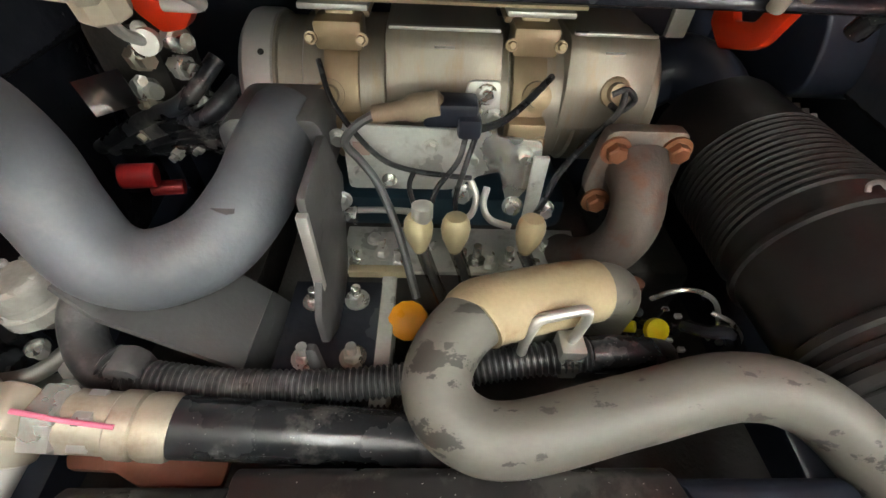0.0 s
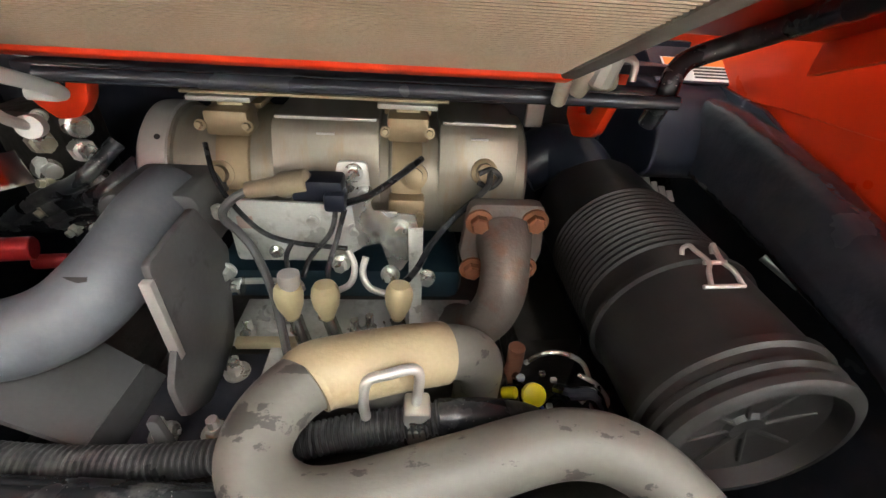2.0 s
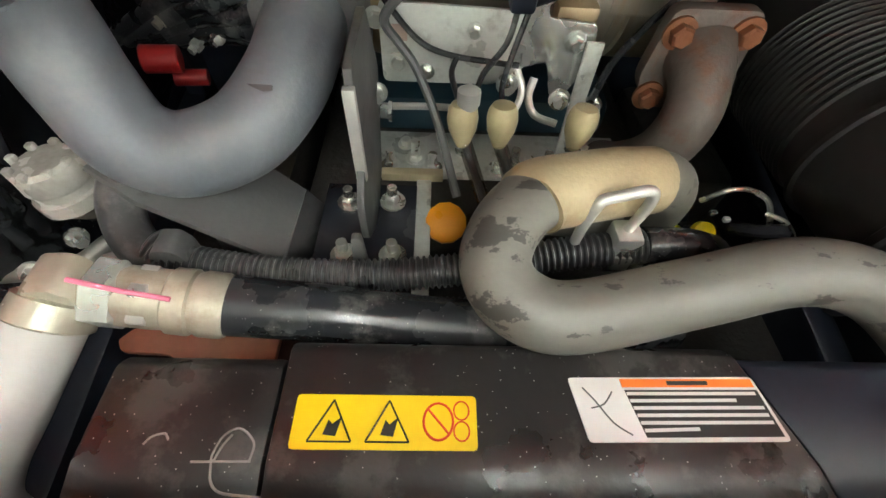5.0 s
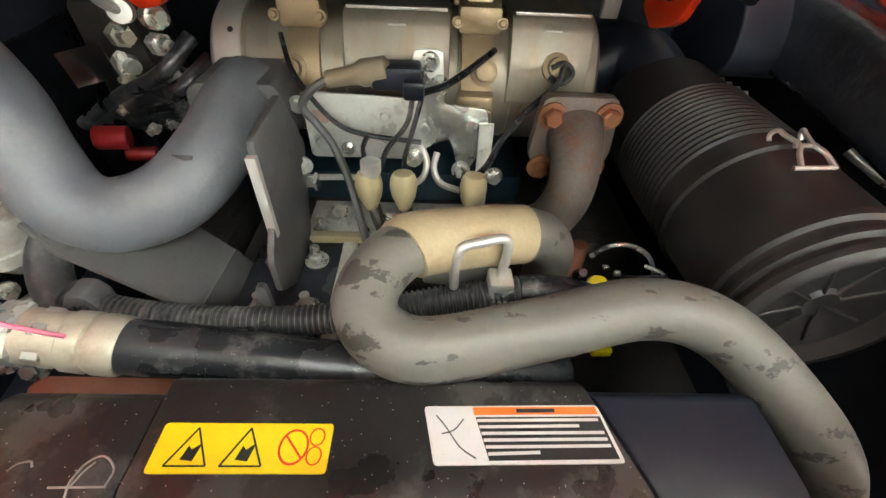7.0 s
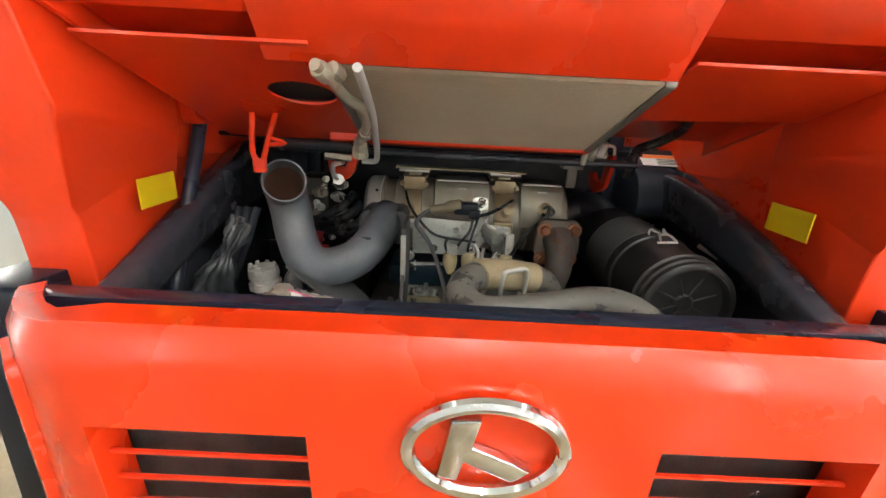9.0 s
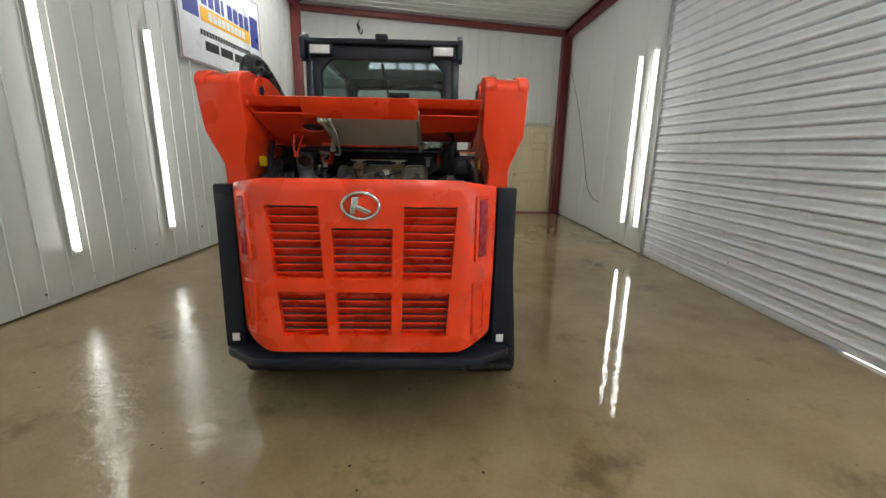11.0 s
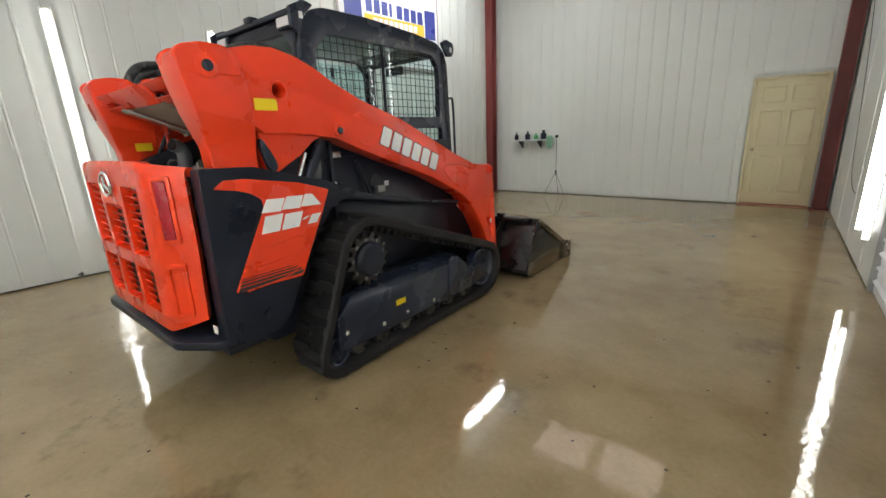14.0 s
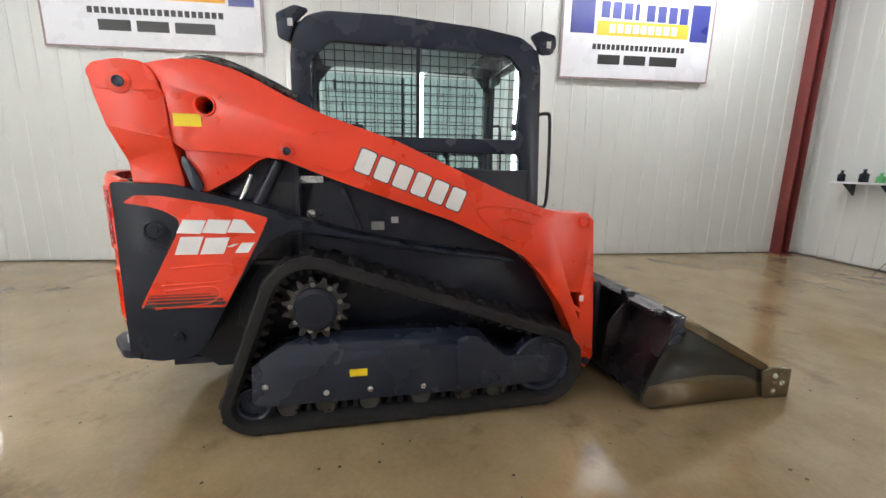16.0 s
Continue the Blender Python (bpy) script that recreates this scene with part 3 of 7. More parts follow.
for i in range(35):
    ob = new("slat", slat_mesh)
    ob.parent = door
    ob.location = (EAST + 0.05 + 0.002 * math.sin(i * 2.3), 0, 0.07 + SLAT * i)
part("bottom_bar", prism([(DOOR_Y0, 0.030), (1.05, 0.016), (1.25, 0.004), (DOOR_Y1, 0.004), (DOOR_Y1, 0.072), (DOOR_Y0, 0.076)], "x", EAST + 0.032, EAST + 0.062, 0.004), DOOR_PAINT, door)
for y in (DOOR_Y0 - 0.05, DOOR_Y1 - 0.01):
    part("guide_rail", box(EAST - 0.002, EAST + 0.10, y + 0.02, y + 0.05, 0, DOOR_TOP, 0.003), mat("guide_grey", (0.42, 0.43, 0.42), 0.45, 0.3), door)

# walk door in the end wall
DX0, DX1, DZ = 2.20, 3.16, 2.06
door2 = empty("door_2", "closed cream six-panel walk door with brass knob", "door", kind="structure")
bm = box(DX0 + 0.04, DX1 - 0.04, NORTH - 0.005, NORTH + 0.035, 0.03, DZ - 0.04, 0.003)
part("door_leaf", bm, LEAF_PAINT, door2)
w = (DX1 - DX0 - 0.08)
for cx in (DX0 + 0.04 + w * 0.28, DX0 + 0.04 + w * 0.72):
    for z0, z1 in ((0.22, 0.82), (0.98, 1.55), (1.66, 1.92)):
        bm = plate([(cx - 0.16, z0), (cx + 0.16, z0), (cx + 0.16, z1), (cx - 0.16, z1)], [[(cx - 0.13, z0 + 0.03), (cx + 0.13, z0 + 0.03), (cx + 0.13, z1 - 0.03), (cx - 0.13, z1 - 0.03)]], "y", NORTH - 0.015, NORTH - 0.004, 0.005)
        part("door_panel", bm, LEAF_PAINT, door2)
part("door_frame", plate([(DX0, 0), (DX1, 0), (DX1, DZ), (DX0, DZ)], [[(DX0 + 0.04, 0.01), (DX1 - 0.04, 0.01), (DX1 - 0.04, DZ - 0.04), (DX0 + 0.04, DZ - 0.04)]], "y", NORTH - 0.03, NORTH + 0.05, 0.002), LEAF_PAINT, door2)
part("door_knob", lathe([(0, 0.028), (0.006, 0.028), (0.012, 0.012), (0.035, 0.012), (0.042, 0.024), (0.058, 0.028), (0.068, 0.018), (0.07, 0.004)], (DX0 + 0.11, NORTH - 0.004, 0.93), (0, -1, 0), 18), STEEL_GOLD, door2)
part("threshold", box(DX0, DX1, NORTH - 0.1, NORTH + 0.05, 0.0, 0.02, 0.004), BROWN_STEEL, door2)


# tube lights: a glowing tube between two caps on a slim channel
def wall_light(x, y, z0, z1, turn, group, label, material=TUBE):
    thing = empty("tube_light", label, "tube light", group)
    part("tube", lathe([(0, 0.014), (0.004, 0.019), (z1 - z0 - 0.004, 0.019), (z1 - z0, 0.014)], (0, -0.062, z0), (0, 0, 1), 12), material, thing, "glowing white tube")
    part("channel", box(-0.05, 0.05, -0.040, -0.033, z0 - 0.03, z1 + 0.03, 0.002), CEILING_PAINT, thing)
    for z in (z0 - 0.03, z1):
        part("end_cap", box(-0.022, 0.022, -0.085, -0.033, z, z + 0.03, 0.004), CEILING_PAINT, thing)
    thing.matrix_basis = pose(x, y, 0, 0, 0, turn)
    return thing


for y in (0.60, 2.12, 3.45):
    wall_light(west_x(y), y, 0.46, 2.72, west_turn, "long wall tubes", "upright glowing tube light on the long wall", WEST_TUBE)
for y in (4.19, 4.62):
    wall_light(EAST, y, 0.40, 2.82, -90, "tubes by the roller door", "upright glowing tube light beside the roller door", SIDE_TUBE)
# Unseen pair, supposed from upright streaks on the tail lights.
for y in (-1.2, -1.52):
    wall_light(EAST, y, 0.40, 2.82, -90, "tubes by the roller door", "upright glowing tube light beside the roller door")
# Unseen tubes added behind the view to light the loader's rear and bay.
wall_light(west_x(-3.9), -3.9, 0.46, 2.72, west_turn, "long wall tubes", "upright glowing tube light on the long wall", ADDED_REAR_WEST_TUBE)
wall_light(EAST, -3.9, 0.40, 2.82, -90, "tubes by the roller door", "upright glowing tube light beside the roller door", ADDED_REAR_TUBE)


tagged(part("hanging_cable", tube([(EAST - 0.012, 8.04, 3.31), (EAST - 0.012, 7.3, 2.38), (EAST - 0.012, 6.79, 1.55), (EAST - 0.012, 6.41, 0.85), (EAST - 0.012, 6.05, 0.62), (EAST - 0.012, 5.70, 0.58)], 0.0045, 8, 6), GREY_HOSE), "thin grey cable hanging against the white wall", "cable")


def ceiling_tube(x, y0, y1, material=ADDED_CEILING_TUBE):
    thing = empty("ceiling_light", "long bare tube light under the ceiling", "ceiling light", "ceiling tubes")
    z = ceiling_z(x) - 0.12
    part("tube", lathe([(0, 0.015), (0.004, 0.02), (y1 - y0 - 0.004, 0.02), (y1 - y0, 0.015)], (x, y0, z), (0, 1, 0), 12), material, thing, "glowing white tube")
    part("housing", box(x - 0.06, x + 0.06, y0 - 0.03, y1 + 0.03, z + 0.03, z + 0.085, 0.006), CEILING_PAINT, thing)
    return thing


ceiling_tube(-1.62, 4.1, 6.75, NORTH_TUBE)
# Unseen ceiling tubes, added only to raise the room's light.
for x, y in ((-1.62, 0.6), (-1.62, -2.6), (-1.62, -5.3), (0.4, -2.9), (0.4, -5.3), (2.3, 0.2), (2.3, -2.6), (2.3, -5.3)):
    ceiling_tube(x, y, y + (2.6 if y > -5 else 2.2), ADDED_DIM_TUBE if x < 0 or y > 0 else ADDED_CEILING_TUBE)


def ceiling_panel(x0, x1, y0, y1):
    thing = empty("ceiling_light", "flat pinkish-white panel light under the ceiling", "ceiling light", "ceiling panels")
    z = ceiling_z((x0 + x1) / 2) - 0.07
    part("diffuser", box(x0 + 0.03, x1 - 0.03, y0 + 0.03, y1 - 0.03, z, z + 0.01), PANEL, thing, "glowing diffuser")
    part("frame", plate([(x0, y0), (x1, y0), (x1, y1), (x0, y1)], [[(x0 + 0.03, y0 + 0.03), (x1 - 0.03, y0 + 0.03), (x1 - 0.03, y1 - 0.03), (x0 + 0.03, y1 - 0.03)]], "z", z - 0.006, z + 0.03, 0.003), CEILING_PAINT, thing)


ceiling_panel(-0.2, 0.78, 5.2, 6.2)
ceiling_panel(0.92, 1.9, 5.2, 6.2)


# sign boards on the long wall: words and figures as plain bars
def sign(y0, y1, z0, z1, label):
    thing = empty("sign_board", label, "sign", "long wall signs")
    L, H = y1 - y0, z1 - z0

    def bar(name, u0, u1, v0, v1, material, d=0.018):
        part(name, box(u0 * L, u1 * L, -d, -d + 0.004, v0 * H, v1 * H), material, thing)

    part("board", box(0, L, -0.014, 0, 0, H, 0.003), SIGN_WHITE, thing)
    part("edge_trim", plate([(0, 0), (L, 0), (L, H), (0, H)], [[(0.02, 0.02), (L - 0.02, 0.02), (L - 0.02, H - 0.02), (0.02, H - 0.02)]], "y", -0.022, -0.0145, 0.001), mat("sign_trim", (0.30, 0.22, 0.22), 0.5), thing)
    bar("letter_block", 0.055, 0.205, 0.455, 0.82, SIGN_BLUE)
    bar("letter_block", 0.845, 0.965, 0.42, 0.79, SIGN_BLUE)
    for i in range(8):
        u = 0.245 + 0.074 * i
        bar("letter_block", u, u + (0.056 if i != 3 else 0.026), 0.615 - 0.004 * i, 0.775 - 0.004 * i, SIGN_BLUE)
    bar("colour_band", 0.225, 0.83, 0.44, 0.585, SIGN_GOLD)
    for i in range(9):
        bar("letter_block", 0.305 + 0.051 * i, 0.305 + 0.051 * i + 0.038, 0.470, 0.555, SIGN_WHITE, 0.0225)
    for i in range(20):
        bar("small_letter", 0.205 + 0.031 * i, 0.205 + 0.031 * i + 0.022, 0.300, 0.355, INK)
    for i in range(3):
        bar("word_bar", 0.245 + 0.172 * i, 0.245 + 0.172 * i + (0.145 if i < 2 else 0.185), 0.155, 0.250, INK)
    thing.matrix_basis = pose(west_x(y0) + 0.04, y0, z0, 0, 0, west_turn)
    return thing


sign(-2.42, 0.12, 2.69, 3.99, "white sign board with blue and gold bars behind the loader")
sign(4.03, 6.28, 2.565, 3.865, "white sign board with blue and gold bars beyond the cab")

# shelf with cleaning things, and a camera stand, by the end wall
shelf = empty("wall_shelf", "small white wall shelf on two brackets", "shelf")
part("board", box(-2.13, -1.33, NORTH - 0.28, NORTH - 0.035, 1.17, 1.195, 0.003), SIGN_WHITE, shelf)
for x in (-1.96, -1.51):
    part("bracket", prism([(NORTH - 0.035, 1.17), (NORTH - 0.25, 1.17), (NORTH - 0.25, 1.155), (NORTH - 0.05, 1.0), (NORTH - 0.035, 1.0)], "x", x - 0.01, x + 0.01, 0.002), DARK_PAINT, shelf)


def bottle(x, y, z, r, h, material, label, neck=0.35):
    thing = tagged(part("bottle", lathe([(0, r * 0.92), (0.01, r), (h * 0.62, r), (h * 0.75, r * neck), (h * 0.92, r * neck), (h * 0.925, r * neck * 1.25), (h, r * neck * 1.2)], (x, y, z), (0, 0, 1), 16), material), label, "bottle", "bottles on the shelf")
    return thing


bottle(-2.07, NORTH - 0.16, 1.196, 0.045, 0.16, DARK_PLASTIC, "small black bottle on the wall shelf")
bottle(-1.79, NORTH - 0.16, 1.196, 0.055, 0.18, DARK_PLASTIC, "black spray bottle on the wall shelf")
bottle(-1.59, NORTH - 0.16, 1.196, 0.05, 0.13, mat("green_bottle", (0.10, 0.42, 0.16), 0.35), "green bottle on the wall shelf")
bottle(-1.41, NORTH - 0.16, 1.196, 0.06, 0.19, DARK_PLASTIC, "black jug on the wall shelf", 0.5)
hang = empty("hanging_bag", "green and clear plastic bag hanging from the wall shelf", "bag")
part("bag", lathe([(0, 0.02), (0.03, 0.05), (0.12, 0.075), (0.26, 0.07), (0.30, 0.03)], (-1.28, NORTH - 0.14, 0.98), (0, 0, 1), 14), mat("pale_green_plastic", (0.30, 0.55, 0.40), 0.35), hang)

ALU_DARK = mat("dark_anodised_tube", (0.10, 0.10, 0.10), 0.35, 0.6, 0.1, 10, 120, 0.05)
stand = empty("tripod", "slim black camera tripod standing on the wet floor", "tripod")
TX, TY = -1.02, 7.95
part("column", rod((TX, TY, 0.42), (TX, TY, 1.22), 0.007), ALU_DARK, stand)
part("head", box(TX - 0.03, TX + 0.03, TY - 0.02, TY + 0.02, 1.22, 1.28, 0.006), BLACK, stand)
part("collar", rod((TX, TY, 0.48), (TX, TY, 0.55), 0.022), BLACK, stand)
for k in range(3):
    a = radians(100 + 120 * k)
    part("leg", rod((TX, TY, 0.52), (TX + 0.26 * math.cos(a), TY + 0.26 * math.sin(a), 0.01), 0.0052), ALU_DARK, stand)
loose = empty("loose_cable", "black cable end hanging below the rafter on the end wall", "cable")
part("cable", tube([(-1.30, NORTH - 0.06, 4.22), (-1.36, NORTH - 0.06, 4.12), (-1.33, NORTH - 0.06, 4.00), (-1.27, NORTH - 0.06, 3.93), (-1.25, NORTH - 0.06, 4.02)], 0.012, 8, 5), BLACK, loose)
part("plug", rod((-1.36, NORTH - 0.07, 4.13), (-1.31, NORTH - 0.07, 4.02), 0.028), BLACK, loose)
# small white spots on the roller door
rng_door = random.Random(3)
for y, z in ((0.55, 0.62), (0.62, 0.42), (0.98, 1.50), (2.3, 0.33), (1.5, 0.95), (-0.2, 1.15), (2.9, 1.4), (3.2, 0.55)):
    k = 0.6 + 0.8 * rng_door.random()
    part("white_spot", prism([(y, z), (y + 0.018 * k, z + 0.006 * k), (y + 0.022 * k, z + 0.028 * k), (y + 0.006 * k, z + 0.034 * k)], "x", EAST + 0.024, EAST + 0.045, 0.002), SIGN_WHITE, door, "small white spot")
# glowing strip for daylit ground outside, seen through the gap under the roller door
tagged(part("backdrop", box(EAST + 0.064, EAST + 0.3, -0.3, 1.0, 0.001, 0.003), glow("glowing_ground_strip", (1.0, 0.98, 0.95), 6.0)), "glowing strip in place of daylit ground outside", "ground", kind="structure")
# scuffs and old screw holes low on the long wall, and a patch of torn film
SCUFF = mat("dark_scuff", (0.05, 0.045, 0.04), 0.7)
for y, z, k in ((1.785, 0.129, 1.0), (2.861, 0.303, 0.7), (3.193, 0.279, 0.8), (4.104, 0.337, 1.3), (4.107, 0.774, 0.7), (2.835, 0.866, 0.6), (0.32, 0.04, 2.2), (1.1, 0.42, 0.7), (2.3, 0.18, 0.9)):
    x = west_x(y) + 0.003
    part("scuff", prism([(y - 0.018 * k, z), (y + 0.004 * k, z - 0.010 * k), (y + 0.022 * k, z + 0.004 * k), (y + 0.002 * k, z + 0.012 * k)], "x", x, x + 0.002), SCUFF, wall_w)
x = west_x(-1.8)
part("torn_patch", prism([(-1.93, 0.50), (-1.86, 0.47), (-1.76, 0.48), (-1.74, 0.55), (-1.82, 0.60), (-1.90, 0.62)], "x", x + 0.004, x + 0.012, 0.003), CREAM, wall_w, "torn pale patch")
# Dark sheet painted for the shade in the tear's opening.
part("dark_tear_patch", prism([(-1.84, 0.49), (-1.78, 0.495), (-1.77, 0.525), (-1.83, 0.53)], "x", x + 0.0125, x + 0.0145), SCUFF, wall_w)
# end bracket of the roller door's coil
part("coil_bracket", box(EAST - 0.16, EAST - 0.004, DOOR_Y1 + 0.05, DOOR_Y1 + 0.10, 3.74, 4.06, 0.006), BLACK, door)


# ---- the compact track loader ----
loader = empty("track_loader", "orange-red and charcoal compact track loader with rear hood raised", "track loader")


def both(name, make, material, label="", parent=None):
    """The same part on both sides; make(s) returns its bmesh for side s."""
    return [part(name, make(s), material, parent or loader, label) for s in (1, -1)]


# chassis: side plates, belly, front bulkhead
def chassis_side(s):
    outline = [(0.24, 0.46), (0.24, 0.90), (0.97, 1.00), (1.05, 1.27), (1.40, 1.27), (2.10, 0.96), (2.42, 0.66), (2.50, 0.36), (2.30, 0.26), (0.50, 0.26)]
    return prism(outline, "x", s * 0.50, s * 0.545, 0.006)


both("side_frame", chassis_side, BLACK)
part("belly_plate", box(-0.50, 0.50, 0.26, 2.40, 0.26, 0.30, 0.004), BLACK, loader)
part("front_bulkhead", box(-0.50, 0.50, 2.30, 2.36, 0.30, 0.90, 0.004), BLACK, loader)


# fender ledge over each track, with the step down to the frame
def fender(s):
    outline = [(0.86, 1.135), (1.07, 1.067), (1.24, 1.015), (1.47, 0.966), (1.77, 0.913), (2.12, 0.858), (2.14, 0.835), (1.77, 0.885), (1.47, 0.935), (1.20, 0.99), (1.02, 1.02), (0.86, 1.02)]
    return prism(outline, "x", s * 0.546, s * 0.70, 0.012)


both("fender", fender, DARK_PLASTIC)


def inner_fender(s):
    outline = [(0.62, 0.50), (0.66, 0.66), (0.78, 0.86), (0.90, 0.98), (1.02, 1.015), (1.20, 0.985), (1.77, 0.88), (2.12, 0.83), (2.12, 0.62), (1.30, 0.45)]
    return prism(outline, "x", s * 0.545, s * 0.575, 0.004)


both("inner_fender", inner_fender, BLACK)


# side panels at the rear, with their colour film
def side_panel(s):
    outline = rounded([(0.19, 1.272), (0.44, 1.262), (0.86, 1.148), (1.08, 1.068), (0.97, 1.045), (0.86, 0.992), (0.745, 0.868), (0.625, 0.67), (0.53, 0.48), (0.455, 0.41), (0.31, 0.396), (0.205, 0.418), (0.178, 0.440)], 0.018, 3)
    bm = prism(outline, "x", s * 0.635, s * 0.725, 0.016, segments=3)
    for co, no in [((0, 0, z), (0, 0, 1)) for z in (0.55, 0.65, 0.75, 0.85, 0.95, 1.05, 1.15)] + [((0, y, 0), (0, 1, 0)) for y in (0.35, 0.45, 0.55, 0.65, 0.75)]:
        bmesh.ops.bisect_plane(bm, geom=list(bm.verts) + list(bm.edges) + list(bm.faces), plane_co=co, plane_no=no)
    for v in bm.verts:  # the panel swells outwards towards its foot
        k = abs(v.co.x) - 0.635
        if k > 0.04:
            v.co.x += s * 0.006 * max(0, min(1, (1.05 - v.co.z) / 0.5)) * max(0, min(1, (0.75 - v.co.y) / 0.4))
    return bm


panels = both("side_panel", side_panel, DARK_PLASTIC, "charcoal moulded panel")


def panel_x(y, z):
    return 0.7275 + 0.006 * max(0, min(1, (1.05 - z) / 0.5)) * max(0, min(1, (0.75 - y) / 0.4))


def film(outline, s, lift, material, parent, name):
    """A thin film that follows the swell of the side panel."""
    bm = bmesh.new()
    vs = [bm.verts.new((0, u, v)) for u, v in outline]
    bmesh.ops.triangle_fill(bm, edges=[bm.edges.new((vs[i - 1], vs[i])) for i in range(len(vs))], use_beauty=True)
    for z in (0.55, 0.65, 0.75, 0.85, 0.95, 1.05, 1.15):
        bmesh.ops.bisect_plane(bm, geom=list(bm.verts) + list(bm.edges) + list(bm.faces), plane_co=(0, 0, z), plane_no=(0, 0, 1))
    for y in (0.35, 0.45, 0.55, 0.65, 0.75):
        bmesh.ops.bisect_plane(bm, geom=list(bm.verts) + list(bm.edges) + list(bm.faces), plane_co=(0, y, 0), plane_no=(0, 1, 0))
    for v in bm.verts:
        v.co.x = s * (panel_x(v.co.y, v.co.z) + lift)
    return part(name, bm, material, parent, smooth=True)


for s, panel in zip((1, -1), panels):
    band = rounded([(0.233, 1.178), (0.283, 1.213), (0.384, 1.211), (0.667, 1.163), (0.851, 1.105), (0.807, 1.011), (0.624, 0.662), (0.250, 0.676), (0.338, 0.840), (0.406, 0.965), (0.458, 1.062), (0.452, 1.104), (0.400, 1.140), (0.340, 1.160)], 0.012, 2)
    film(band, s, 0.002, ORANGE, panel, "colour_band")
    # model lettering as plain slanted blocks
    for u0, u1 in ((0.455, 0.555), (0.565, 0.665), (0.675, 0.80)):
        film([(u0 + 0.02, 1.100), (u1 + 0.02 - (0.08 if u0 > 0.6 else 0), 1.095), (u1 - 0.01, 1.03), (u0 - 0.015, 1.036)], s, 0.005, LETTER, panel, "letter_block")
    for u0, u1, v0, v1 in ((0.435, 0.535, 0.932, 1.018), (0.545, 0.65, 0.932, 1.012), (0.665, 0.69, 0.965, 0.98), (0.70, 0.76, 0.935, 0.985)):
        film([(u0 + 0.022, v1), (u1 + 0.022, v1), (u1 - 0.012, v0), (u0 - 0.012, v0)], s, 0.005, LETTER, panel, "letter_block")
    for z0, z1, e in ((0.676, 0.694, 0.0), (0.699, 0.710, 0.02), (0.717, 0.724, 0.05), (0.732, 0.736, 0.09)):
        film([(0.262 + 0.48 * (z0 - 0.672), z0), (0.624 + 0.52 * (z0 - 0.659) - 0.012 - e, z0), (0.624 + 0.52 * (z1 - 0.659) - 0.012 - e, z1), (0.262 + 0.48 * (z1 - 0.672), z1)], s, 0.0035, INK, panel, "printed_stripe")
    # raised ribs of the moulding and the cap screw
    for (y0, z0), (y1, z1) in (((0.40, 0.865), (0.66, 0.875)), ((0.36, 0.755), (0.58, 0.765))):
        bm = tube([(s * (panel_x(y, z) - 0.0045), y, z) for y, z in ((y0, z0), (y1, z1), (y1 - 0.02, z1 - 0.075), (y0 - 0.05, z0 - 0.085))], 0.009, 10, 8)
        part("moulded_rib", bm, ORANGE, panel)
    part("cap_screw", lathe([(0, 0.052), (0.008, 0.052), (0.010, 0.040), (0.004, 0.036), (0.004, 0.02), (0.012, 0.018), (0.012, 0.004)], (s * panel_x(0.350, 1.05), 0.350, 1.05), (s, 0, 0), 24), DARK_PLASTIC, panel, "round recessed cap screw")
    part("cap_screw", lathe([(0, 0.026), (0.008, 0.024), (0.010, 0.012)], (s * panel_x(0.40, 0.52), 0.40, 0.52), (s, 0, 0), 18), DARK_PLASTIC, panel)
    part("reflector", box(min(s * 0.652, s * 0.688), max(s * 0.652, s * 0.688), 0.150, 0.158, 0.487, 0.527, 0.002), WHITE_LABEL, panel, "small square white reflector")

# rear bumper
bm = prism(rounded([(-0.725, 0.22), (-0.715, 0.135), (-0.53, 0.010), (0.53, 0.010), (0.715, 0.135), (0.725, 0.22), (0.60, 0.30), (-0.60, 0.30)], 0.03), "z", 0.412, 0.458, 0.012)
part("bumper", bm, BLACK, loader, "black steel rear bumper")
part("counterweight", box(-0.52, 0.52, 0.16, 0.40, 0.33, 0.43, 0.02), BLACK, loader)


# rear door: a moulded shell with six louvred openings
def door_y(x):
    k = max(0.0, abs(x) - 0.44) / 0.18
    return 0.03 + 0.135 * k ** 1.7


